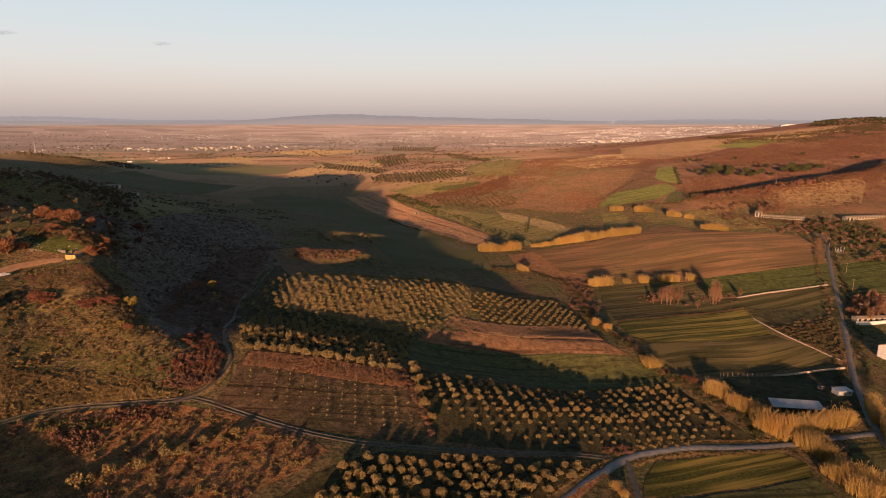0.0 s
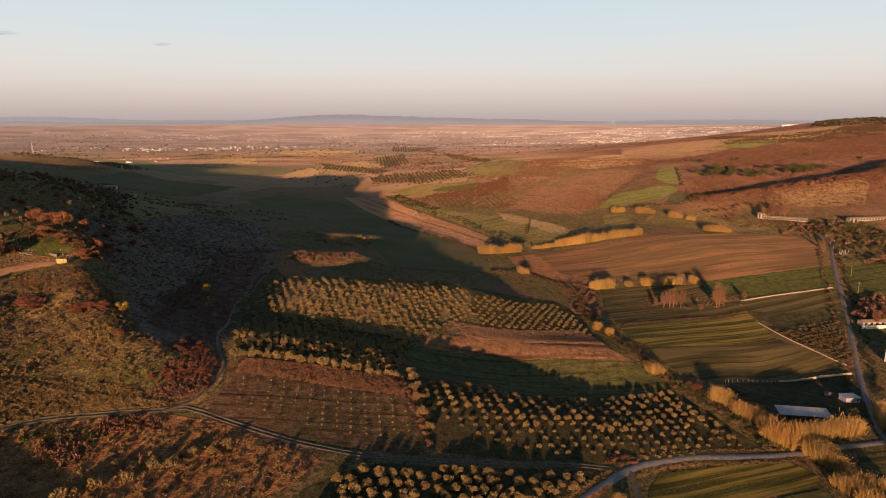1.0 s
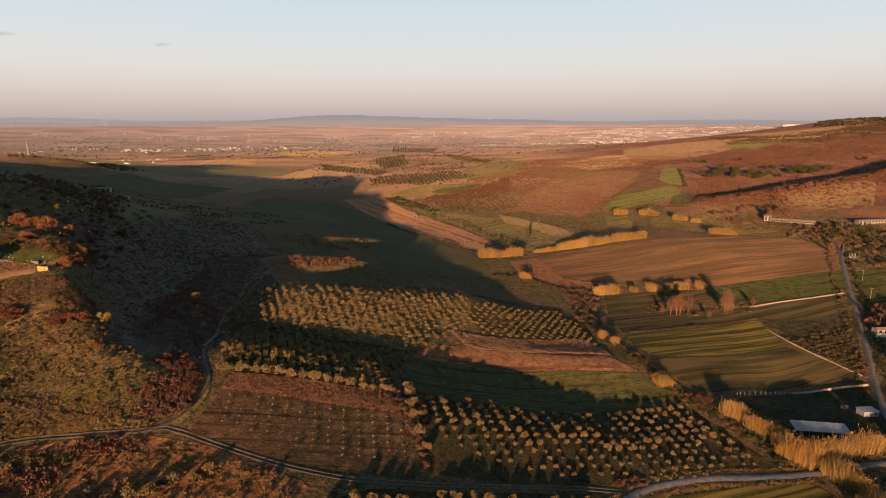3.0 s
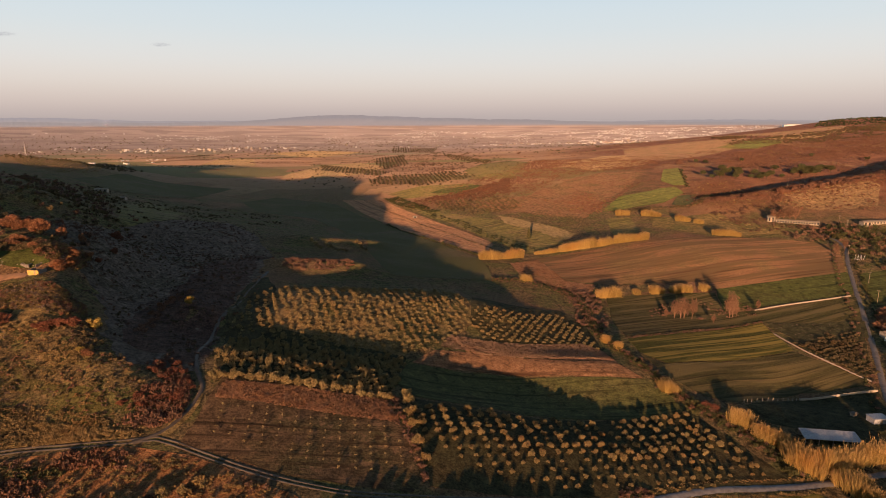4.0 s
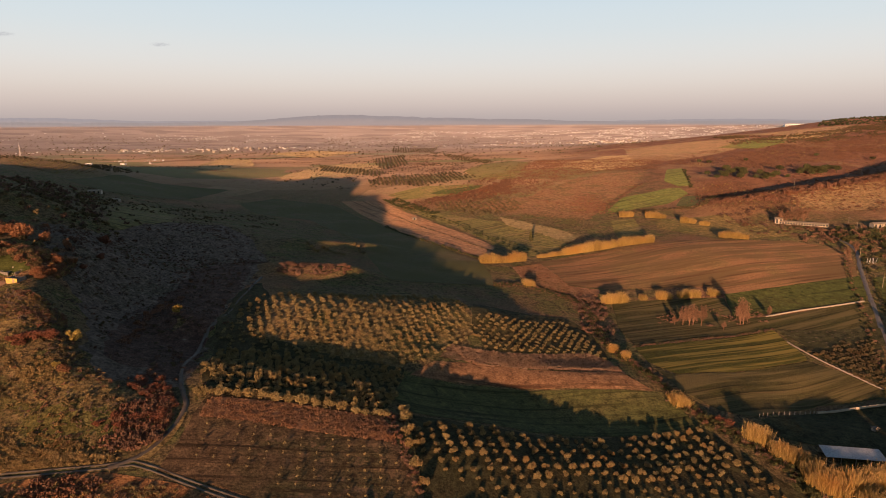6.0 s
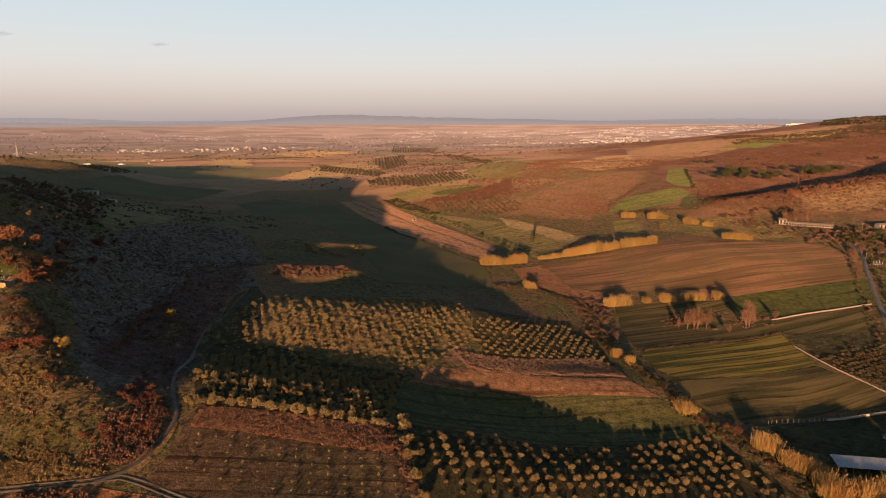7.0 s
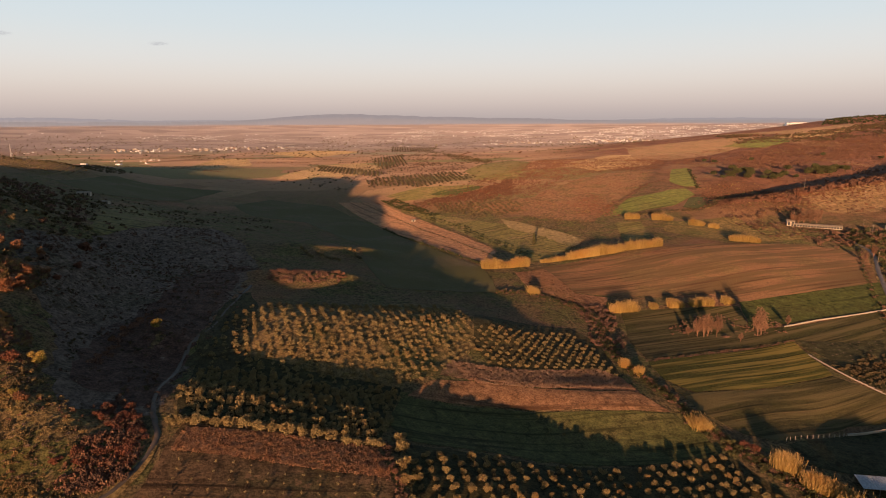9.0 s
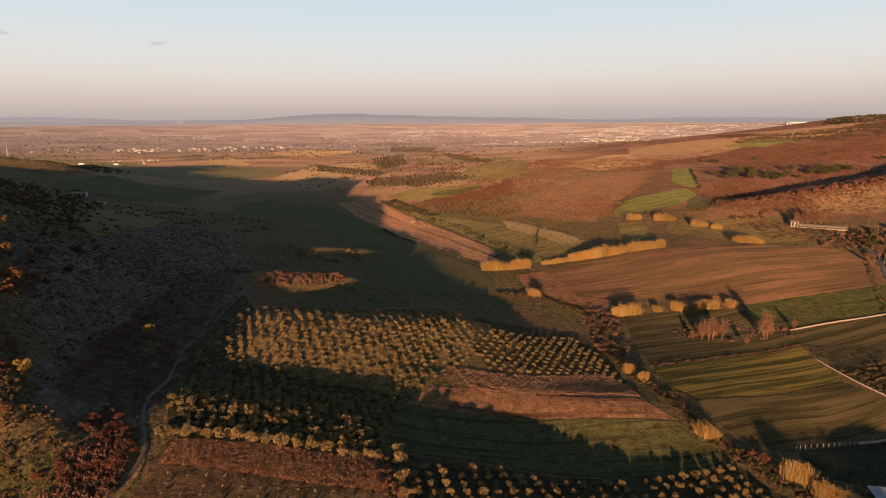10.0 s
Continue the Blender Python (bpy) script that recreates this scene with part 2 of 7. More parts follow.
# long rises and hollows: points, half-width, height
CREASES = [
    # ravine west of the track and the brow above it
    ([(-125, 300), (-150, 340), (-195, 410)], 26, -9.0),
    ([(-180, 290), (-142, 234), (-108, 203)], 14, 5.0),
    # hollow below the large grove and the crest above it
    ([(30, 264), (-12, 264), (-70, 256)], 20, -3.4),
    ([(-62, 308), (-23, 325), (18, 340)], 24, 5.0),
    # unseen bank added south of the road to shade the foreground slope
    ([(-140, 106), (-106, 103)], 14, 4.0),
    # low knolls in the shaded valley
    ([(-115, 500), (-60, 508)], 20, 5.5),
    ([(-105, 397), (-58, 404)], 16, 7.0),
    # shaded hollow on the western slope and the cutting of the hillside road
    ([(-158, 318), (-136, 278), (-116, 262), (-98, 259)], 22, -7.0),
    ([(-212, 228), (-195, 252), (-179, 274)], 10, -4.0),
    # spur of the eastern heath and the hollow behind it
    ([(300, 640), (420, 690), (540, 730), (720, 930)], 34, 7.5),
    ([(330, 720), (440, 775), (560, 840), (720, 1020)], 40, -6.5),
    # dip behind the yard
    ([(122, 262), (150, 268), (195, 282)], 14, -1.5),
    # wooded top of the eastern hill
    ([(1420, 1950), (1750, 2050)], 300, 36.0),
    # brow of the front grove, the low west end of the large grove, and the dark ridge west of the valley
    ([(-14, 210), (22, 213), (48, 213)], 17, 1.0),
    ([(-8, 200), (30, 201), (90, 201)], 19, 1.9),
    ([(0, 241), (40, 243), (80, 249)], 13, -1.8),
    ([(-119, 288), (-114, 283)], 14, 5.5),
    ([(-28, 160), (10, 164), (42, 170)], 20, 1.7),
    ([(-4, 273), (30, 276), (75, 276)], 13, 2.0),
    ([(-93, 312), (-90, 332)], 20, -3.5),
    ([(-94, 280), (-82, 300)], 19, -4.2),
    ([(-84, 233), (-30, 235)], 10, 0.5),
    ([(-340, 400), (-300, 398), (-264, 402)], 31, 15.0),
    # high hills added out of view to the south-west, shaped to shadow the valley
    ([(-410, 128), (-375, 135), (-312, 140)], 36, 50.0),
    ([(-610, 130), (-545, 135)], 42, 36.0),
    # sunlit knoll below the mast
    ([(-610, 895), (-520, 865)], 52, 11.5),
    # hollow with the valley house
    ([(-350, 660), (-320, 630)], 110, -6.0),
]
CREASES = [(p, w, h, min(q[0] for q in p) - 3 * w, max(q[0] for q in p) + 3 * w, min(q[1] for q in p) - 3 * w, max(q[1] for q in p) + 3 * w) for p, w, h in CREASES]


def line_distance(points, x, y):
    best = 1e9
    for (ax, ay), (bx, by) in zip(points, points[1:]):
        t = max(0.0, min(1.0, ((x - ax) * (bx - ax) + (y - ay) * (by - ay)) / ((bx - ax) ** 2 + (by - ay) ** 2)))
        best = min(best, math.hypot(x - ax - t * (bx - ax), y - ay - t * (by - ay)))
    return best


def ground_z(x, y):
    z = BASE
    for hx, hy, s, h in HILLS:
        d = ((x - hx) ** 2 + (y - hy) ** 2) / (2 * s * s)
        if d < 12:
            z += h * math.exp(-d)
    r = math.hypot(x, y)
    z += 79 * max(0.0, (r - 3000) / 1850) ** 1.2
    for points, width, height, x0, x1, y0, y1 in CREASES:
        if x0 < x < x1 and y0 < y < y1:
            z += height * math.exp(-((line_distance(points, x, y) / width) ** 2))
    return z + 0.5 * noise.noise((x / 45, y / 45, 0.3)) + 2.5 * noise.noise((x / 260, y / 260, 4.1)) * min(1.0, max(0.0, (r - 500) / 700))


def fast_mesh(name, verts, faces, mat, smooth=False):
    """A mesh from arrays: verts (n, 3), faces (m, 3 or 4)."""
    verts, faces = np.asarray(verts, np.float32), np.asarray(faces, np.int32)
    me = bpy.data.meshes.new(name)
    k = faces.shape[1]
    me.vertices.add(len(verts))
    me.vertices.foreach_set("co", verts.ravel())
    me.loops.add(faces.size)
    me.loops.foreach_set("vertex_index", faces.ravel())
    me.polygons.add(len(faces))
    me.polygons.foreach_set("loop_start", np.arange(0, faces.size, k, dtype=np.int32))
    if smooth:
        me.polygons.foreach_set("use_smooth", np.ones(len(faces), bool))
    me.update(calc_edges=True)
    me.materials.append(mat)
    return me


def build_ground():
    ahead = np.radians(np.arange(-56, 56.01, 0.35))
    rest = np.radians(np.arange(60, 300.01, 4.0))
    angles = np.concatenate([ahead, rest])
    radii = np.concatenate([np.linspace(0.05, 95, 14), np.geomspace(100, 1500, 240), np.geomspace(1535, 4930, 60)])
    na, nr = len(angles), len(radii)
    verts = []
    for r in radii:
        for a in angles:
            x, y = r * math.sin(a), r * math.cos(a)
            verts.append((x, y, ground_z(x, y)))
    faces = []
    for i in range(nr - 1):
        for j in range(na):
            k = (j + 1) % na
            faces.append((i * na + j, i * na + k, (i + 1) * na + k, (i + 1) * na + j))
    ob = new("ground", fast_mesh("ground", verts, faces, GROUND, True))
    return tagged(ob, "rolling winter farmland with dry grass and bare earth", "ground", kind="structure")


build_ground()


def smooth_line(points, step, closed=False, wobble=0.0, seed=0):
    """A rounded line through the points, at about the given step."""
    rnd = random.Random(seed)
    n = len(points)
    out = []
    for i in range(n if closed else n - 1):
        pick = (lambda k: points[k % n]) if closed else (lambda k: points[min(max(k, 0), n - 1)])
        p0, p1, p2, p3 = (Vector(pick(i + d)) for d in (-1, 0, 1, 2))
        m = max(1, int((p2 - p1).length / step))
        for k in range(m):
            t = k / m
            a = (p2 - p0) * (0.08 if closed else 0.5)
            c = (p3 - p1) * (0.08 if closed else 0.5)
            q = (2 * t**3 - 3 * t**2 + 1) * p1 + (t**3 - 2 * t**2 + t) * a + (-2 * t**3 + 3 * t**2) * p2 + (t**3 - t**2) * c
            out.append((q.x + rnd.uniform(-wobble, wobble), q.y + rnd.uniform(-wobble, wobble)))
    if not closed:
        out.append(tuple(points[-1]))
    return out


FIELD_COUNT = [0]


def field(name, label, points, mat, lift=0.15, wobble=0.35):
    """A plot of land with its own crop, laid over the ground."""
    FIELD_COUNT[0] += 1
    far = max(1.0, min(math.hypot(*q) for q in points) / 250)
    edge = smooth_line(points, 4.0 * far, True, wobble * far, FIELD_COUNT[0])
    bm = bmesh.new()
    vs = [bm.verts.new((x, y, 0)) for x, y in edge]
    for tri in tessellate_polygon([[Vector((x, y, 0)) for x, y in edge]]):
        try:
            bm.faces.new([vs[i] for i in tri])
        except ValueError:
            pass
    cell = 6.0 * far
    xs, ys = [q[0] for q in edge], [q[1] for q in edge]
    for axis, lo, hi in ((0, min(xs), max(xs)), (1, min(ys), max(ys))):
        for k in range(int(lo // cell) + 1, int(hi // cell) + 1):
            co, no = [0, 0, 0], [0, 0, 0]
            co[axis], no[axis] = k * cell, 1
            bmesh.ops.bisect_plane(bm, geom=bm.verts[:] + bm.edges[:] + bm.faces[:], dist=1e-4, plane_co=co, plane_no=no)
    for v in bm.verts:
        v.co.z = ground_z(v.co.x, v.co.y) + lift * (0.4 + 0.6 * far)
    bm.normal_update()
    for f in bm.faces:
        f.smooth = True
        if f.normal.z < 0:
            f.normal_flip()
    me = bpy.data.meshes.new(name)
    bm.to_mesh(me)
    bm.free()
    me.materials.append(mat)
    return tagged(new(name, me), label, "field", kind="structure")


def ribbon(name, label, points, width, mat, category="road", lift=0.24, crown=0.06, wobble=0.25):
    """A road or track draped over the ground, a little higher in the middle."""
    line = smooth_line(points, 3.0)
    rnd = random.Random(len(points) * 7 + int(width * 10))
    verts, faces = [], []
    cols = (-0.5, -0.25, 0.0, 0.25, 0.5)
    for i, (x, y) in enumerate(line):
        a, c = line[max(i - 1, 0)], line[min(i + 1, len(line) - 1)]
        t = Vector((c[0] - a[0], c[1] - a[1])).normalized()
        wl, wr = rnd.uniform(-wobble, wobble), rnd.uniform(-wobble, wobble)
        for s in cols:
            off = s * width + (wl if s < -0.4 else wr if s > 0.4 else 0)
            px, py = x - t.y * -off, y + t.x * -off
            verts.append((px, py, ground_z(px, py) + lift + crown * (1 - 4 * s * s) - (0.2 if abs(s) > 0.4 else 0)))
    w = len(cols)
    for i in range(len(line) - 1):
        for j in range(w - 1):
            faces.append((i * w + j, i * w + j + 1, (i + 1) * w + j + 1, (i + 1) * w + j))
    me = fast_mesh(name, verts, faces, mat, True)
    return tagged(new(name, me), label, category, kind="structure")

# ---- fields ----
GREEN_A = soil("winter_wheat", (0.055, 0.058, 0.022), (0.105, 0.105, 0.036), (0.11, 0.098, 0.04), furrow=1.2, angle=-10, relief=0.12)
GREEN_B = soil("bright_wheat", (0.038, 0.048, 0.013), (0.078, 0.085, 0.025), (0.07, 0.07, 0.022), furrow=2.0, angle=-14, relief=0.12)
GREEN_C = soil("striped_meadow", (0.034, 0.039, 0.008), (0.082, 0.079, 0.018), (0.06, 0.062, 0.014), furrow=0.9, angle=-22, strips=2.2, strip_colour=(0.19, 0.15, 0.038), relief=0.15)
STUBBLE = soil("stubble_strips", (0.034, 0.032, 0.013), (0.075, 0.065, 0.026), (0.052, 0.052, 0.017), furrow=0.9, angle=-22, strips=2.5, strip_colour=(0.10, 0.082, 0.036), relief=0.15)
PLOUGH = soil("brown_ploughland", (0.155, 0.08, 0.041), (0.285, 0.16, 0.084), (0.225, 0.142, 0.072), furrow=1.6, angle=-4, relief=0.2)
PLOUGH_B = soil("broad_ploughland", (0.15, 0.082, 0.043), (0.255, 0.145, 0.074), (0.19, 0.13, 0.058), furrow=1.3, angle=-16, strips=5.0, strip_colour=(0.125, 0.082, 0.039), relief=0.2)
PLOUGH_C = soil("red_ploughland", (0.26, 0.135, 0.07), (0.42, 0.24, 0.13), (0.33, 0.20, 0.11), furrow=2.5, angle=62, relief=0.2)
TILLED = soil("tilled_grove", (0.072, 0.047, 0.027), (0.155, 0.10, 0.056), (0.095, 0.078, 0.036), furrow=1.1, angle=-8, relief=0.2)
# Grove floors hold their tree shade in this darkened grass colour.
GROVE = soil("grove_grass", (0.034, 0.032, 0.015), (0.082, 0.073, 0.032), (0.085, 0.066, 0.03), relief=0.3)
GROVE_B = soil("dry_grove_grass", (0.10, 0.08, 0.03), (0.24, 0.17, 0.07), (0.13, 0.12, 0.04), relief=0.3)
GROVE_M = soil("tilled_olive_ground", (0.11, 0.077, 0.034), (0.26, 0.178, 0.076), (0.13, 0.115, 0.042), relief=0.3)
PINK_GRASS = soil("rusty_dry_grass", (0.17, 0.09, 0.05), (0.34, 0.20, 0.12), (0.24, 0.16, 0.08), relief=0.4, grain=1.8)
# Dark ground of the dug plot; in the yard it also carries shade.
DARK_GRASS = soil("dark_toned_grass", (0.03, 0.032, 0.015), (0.07, 0.066, 0.03), (0.058, 0.055, 0.024), relief=0.3)
VALLEY = soil("valley_pasture", (0.075, 0.072, 0.034), (0.14, 0.125, 0.056), (0.15, 0.115, 0.065), strips=22.0, strip_colour=(0.095, 0.09, 0.036), angle=20, relief=0.3)
PALE = soil("pale_straw", (0.19, 0.14, 0.065), (0.31, 0.23, 0.11), (0.17, 0.15, 0.06), relief=0.2)
MEADOW = soil("thin_meadow", (0.11, 0.10, 0.034), (0.21, 0.175, 0.06), (0.24, 0.17, 0.08), furrow=2.0, angle=-30, relief=0.2)
HILL_GREEN = soil("hill_wheat", (0.10, 0.115, 0.03), (0.18, 0.185, 0.05), (0.15, 0.14, 0.045), furrow=3.0, angle=-30, relief=0.2)
OCHRE = soil("ochre_fallow", (0.27, 0.18, 0.09), (0.44, 0.31, 0.16), (0.31, 0.235, 0.10), relief=0.3, grain=0.5)

field("field", "brown tilled plot with rows of young saplings", [(-75.0, 214.5), (-50.0, 218.7), (-18.9, 219.7), (-12.9, 204.5), (-5.0, 180.4), (-7.1, 172.5), (-24.1, 171.4), (-40.4, 171.8), (-57.8, 176.5), (-75.8, 179.8), (-74.7, 191.3), (-75.8, 203.8)], TILLED)
field("field", "strip of rusty dry grass along the grove edge", [(-73.7, 213.6), (-49.8, 217.8), (-18.9, 219.0), (-12.9, 204.5), (-38.8, 204.8), (-59.4, 204.3), (-73.6, 203.2)], PINK_GRASS, 0.3)
field("field", "grassy floor of an olive grove, darkened for tree shade", [(-10.6, 224.8), (13.2, 228.4), (34.3, 227.8), (59.0, 231.8), (98.5, 244.5), (106.4, 232.9), (120.9, 204.5), (96.8, 197.0), (69.2, 189.6), (59.1, 185.8), (22.0, 178.5), (-2.2, 177.1), (-7.2, 202.7)], GROVE)
field("field", "dark green field of young winter wheat", [(-12.9, 259.9), (4.2, 260.7), (25.8, 264.3), (58.4, 265.3), (90.2, 267.1), (96.4, 257.2), (98.9, 243.6), (82.7, 238.2), (59.3, 233.2), (34.8, 230.9), (13.3, 231.3), (-9.1, 228.0), (-18.3, 237.4)], GREEN_A)
field("field", "brown ploughed field with a rounded corner", [(-12.2, 261.2), (-2.5, 274.6), (13.0, 279.2), (32.9, 280.4), (60.9, 278.8), (81.1, 280.1), (90.3, 267.8), (58.5, 266.2), (26.0, 265.5), (4.3, 261.8)], PLOUGH)
field("field", "belt of rusty dry grass and low scrub", [(4.1, 294.6), (22.6, 294.9), (47.0, 299.2), (71.0, 304.9), (79.3, 295.0), (81.9, 280.8), (61.2, 280.5), (33.1, 281.9), (13.0, 280.7), (0.3, 279.2)], PINK_GRASS)
field("field", "dry grassy floor of the large olive grove", [(-102.5, 309.4), (-99.2, 340.3), (-60.4, 331.0), (-23.0, 363.7), (6.0, 377.0), (16.0, 334.5), (17.5, 313.0), (4.7, 294.9), (1.7, 280.9), (-13.3, 270.3), (-18.1, 258.2), (-18.1, 224.7), (-50.5, 221.6), (-78.6, 218.3), (-84.0, 231.8), (-94.9, 275.1)], GROVE_M)
# Two overlays darken the grove floor where the terrain shades it.
field("field", "green grass beside the track and grove, darkened for shade", [(-95.3, 262.8), (-98.8, 285.6), (-104.8, 335.1), (-100.7, 357.2), (-83.1, 317.5), (-81.0, 285.1), (-73.2, 271.5), (-86.7, 274.7)], GROVE, 0.26, 1.0)
field("field", "grass floor in the dip of the grove, darkened for shade", [(-95.9, 278.5), (-77.1, 271.5), (-48.9, 264.8), (-15.0, 265.8), (-18.5, 225.0), (-50.6, 222.1), (-78.0, 218.2), (-81.7, 227.0)], GROVE, 0.22)
field("field", "grass floor of a small olive grove, darkened for tree shade", [(17.7, 350.2), (40.8, 353.2), (69.3, 354.7), (79.1, 334.6), (79.7, 296.6), (71.1, 305.8), (44.1, 300.0), (22.7, 296.4), (15.9, 312.3)], GROVE)
field("field", "green meadow in narrow mown strips", [(97.5, 314.6), (137.6, 329.3), (184.4, 348.8), (183.5, 324.8), (182.4, 312.4), (134.6, 291.0), (105.6, 284.5), (97.7, 296.6)], GREEN_C)
field("field", "brown stubble field in narrow strips", [(97.4, 295.8), (105.3, 283.7), (134.3, 290.2), (181.9, 311.5), (204.2, 285.8), (198.7, 279.9), (165.9, 275.2), (128.3, 254.2), (113.5, 256.9), (102.9, 268.6)], STUBBLE)
field("field", "wide brown ploughed field with curved furrows", [(67.4, 471.3), (103.2, 488.3), (139.6, 500.4), (176.4, 509.3), (238.1, 514.6), (283.3, 514.5), (309.4, 499.0), (319.3, 490.0), (285.4, 428.8), (245.1, 416.8), (180.8, 400.4), (180.2, 413.8), (149.6, 413.8), (106.2, 411.7), (85.0, 418.0), (75.9, 438.4)], PLOUGH_B)
field("field", "bright green strip of winter wheat", [(181.6, 400.4), (245.1, 416.8), (286.2, 428.8), (264.9, 389.3), (233.7, 381.8), (193.9, 371.5), (171.7, 365.5)], GREEN_B, 0.2)
field("field", "green field beside the lane", [(292.9, 425.8), (316.5, 431.2), (363.2, 431.5), (420, 400), (323.1, 367.5), (287.2, 370.1), (265.9, 372.1)], GREEN_B)
field("field", "fallow plot above the garden wall", [(192.6, 365.8), (231.6, 378.0), (264.2, 385.2), (243.8, 350.1), (216.1, 338.5), (186.1, 336.3), (186.5, 348.9)], STUBBLE)
field("field", "walled vegetable garden with low bushes", [(184.9, 327.5), (216.1, 338.5), (237.3, 341.0), (207.4, 288.5), (191.6, 307.4)], GROVE)
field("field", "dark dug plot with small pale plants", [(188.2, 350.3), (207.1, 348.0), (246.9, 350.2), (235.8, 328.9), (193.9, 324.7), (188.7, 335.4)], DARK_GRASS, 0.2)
field("field", "grassy yard around the shed, darkened for shade", [(128.0, 251.9), (163.0, 269.9), (200.3, 274.9), (186.3, 246.3), (178.3, 226.0), (159.6, 226.5), (142.3, 236.3), (127.9, 239.8)], DARK_GRASS)
field("field", "grass strip below the row of reeds", [(105.4, 384.6), (142.9, 393.9), (178.7, 395.5), (170.8, 363.5), (193.6, 367.7), (186.8, 351.7), (139.3, 333.7), (98.7, 318.7), (96.9, 340.9)], STUBBLE)
field("field", "green meadow beside the road bend", [(66.7, 174.1), (73.3, 183.6), (89.2, 188.8), (125.2, 198.6), (131.6, 191.7), (129.6, 185.0), (107.6, 177.3), (79.2, 168.8), (62.8, 164.0)], GREEN_C)
field("field", "green meadow beyond a low bank", [(65.0, 162.0), (80.6, 167.3), (106.9, 175.6), (128.8, 183.4), (130.0, 173.4), (124.2, 159.2), (64, 148)], GREEN_A)
field("field", "dark green wheat beside the reeds", [(154.6, 204.6), (168.9, 207.5), (166.5, 195), (158, 176), (151, 178.1), (149.2, 190.3)], GREEN_A)
field("field", "grassy floor of the roadside grove, darkened for tree shade", [(-18.1, 165.0), (-4.3, 167.5), (21.4, 173.5), (47.9, 178.7), (55.5, 178.5), (46.1, 171.4), (34.8, 160.2), (24.8, 146.9), (-50.3, 129), (-36.1, 151.2), (-27.6, 159.2)], GROVE)
field("field", "long reddish ploughed strip", [(-139.4, 846.0), (-82.9, 832.3), (-15.6, 693.4), (45.7, 533.0), (34.0, 489.5), (8.1, 520.7), (-31.5, 597.4), (-60.8, 666.3)], PLOUGH_C)
field("field", "shaded pasture on the valley floor", [(-145.6, 821.1), (-59.9, 657.5), (8.0, 511.8), (30.5, 470.7), (35.7, 411.5), (6.4, 404.8), (-33.1, 400.3), (-58.6, 483.6), (-73.9, 567.1), (-151.6, 701.9), (-220.3, 726.1), (-264.7, 801.2), (-235.8, 864.4)], VALLEY)
field("field", "green meadow sloping to the reed hedge", [(-66.2, 818.0), (-9.7, 735.4), (60.6, 650.4), (102.3, 600.1), (114.4, 545.1), (102.5, 523.3), (69.7, 487.5), (49.9, 532.4), (4.0, 666.7), (-47.7, 773.0)], MEADOW)
field("field", "pale triangle of straw", [(62.4, 674.8), (99.1, 613.7), (123.7, 558.8), (109.6, 533.9), (96.5, 564.1), (64.7, 627.8)], PALE, 0.35, 1.0)
field("field", "small green field between heath slopes", [(338.1, 931.9), (362.6, 937.8), (325.7, 830.2), (308.5, 773.5), (293.6, 770.1), (290.0, 809.5)], HILL_GREEN)
field("field", "green field running down to the reed hedge", [(209.7, 720.0), (244.8, 738.3), (272.2, 760.0), (291.4, 760.6), (287.3, 726.0), (246.9, 673.7), (205.4, 656.6), (169.7, 645.2), (189.4, 685.0)], HILL_GREEN)
# Darker wheat than its neighbours, so the corner's shade sits in the colour.
field("field", "green corner below the heath, darkened for shade", [(248.6, 659.2), (274.6, 706.8), (314.6, 729.5), (286.9, 660.2), (256.2, 645.6)], GREEN_A)
field("field", "sunlit ochre fallow", [(-564, 1369), (-627, 1725), (-536, 1695), (-438, 1416), (-438, 1168)], OCHRE)
field("field", "ochre fallow on a low rise", [(-287.0, 1061.7), (-270.2, 1396.9), (-204, 1494), (-117.8, 1325.3), (-151.7, 1108.1), (-225.2, 1053.6)], OCHRE)
field("field", "pale green meadow on a low rise", [(36.5, 1072.2), (77.5, 1240.7), (152.2, 1385.6), (172.5, 1208.3), (106.3, 922.5), (58.2, 929.0)], MEADOW)
field("field", "green meadow near the olive rows", [(-78.8, 871.7), (-29.6, 919.1), (47.8, 894.9), (12.5, 838.7), (-51.4, 832.1)], MEADOW)
field("field", "ochre fallow at the heath edge", [(203.7, 1095.2), (353.5, 1354.5), (454.4, 1278.4), (332.1, 1012.3), (231.1, 951.6)], OCHRE)
field("field", "green meadow high on the hill", [(586.3, 1319.6), (696, 1431), (769, 1370), (641.5, 1244.4)], MEADOW)
DULL_OCHRE = soil("dull_ochre_grass", (0.18, 0.11, 0.062), (0.31, 0.20, 0.11), (0.20, 0.15, 0.072), relief=0.3, grain=0.5)
field("field", "dull ochre grass above the heath", [(469, 1585), (586, 1583), (686, 1546), (755, 1485), (622.6, 1293.1), (479.1, 1149.4), (392.3, 1086.4), (365.0, 1196.9)], DULL_OCHRE)
field("field", "dull ochre grass near the crest", [(769, 1631), (948, 1604), (1076, 1619), (965, 1472), (816, 1471)], DULL_OCHRE)
field("field", "ochre meadow below the wooded crest", [(736, 1431), (929, 1510), (972, 1446), (803, 1342)], OCHRE)
field("field", "small green plot in the shaded valley", [(-222, 420), (-280.5, 530.4), (-314.3, 657.1), (-238.5, 572.4), (-214.6, 470.3)], MEADOW, 0.2, 2.5)
field("field", "shaded pasture below the western hill", [(-450.3, 743.4), (-465.2, 899.0), (-409, 885), (-317.7, 910.5), (-323.7, 759.9), (-384.2, 708.6)], VALLEY)
field("field", "pale fallow near the village", [(-573, 1995), (-465, 2198), (-281, 2065), (-365, 1722)], OCHRE)

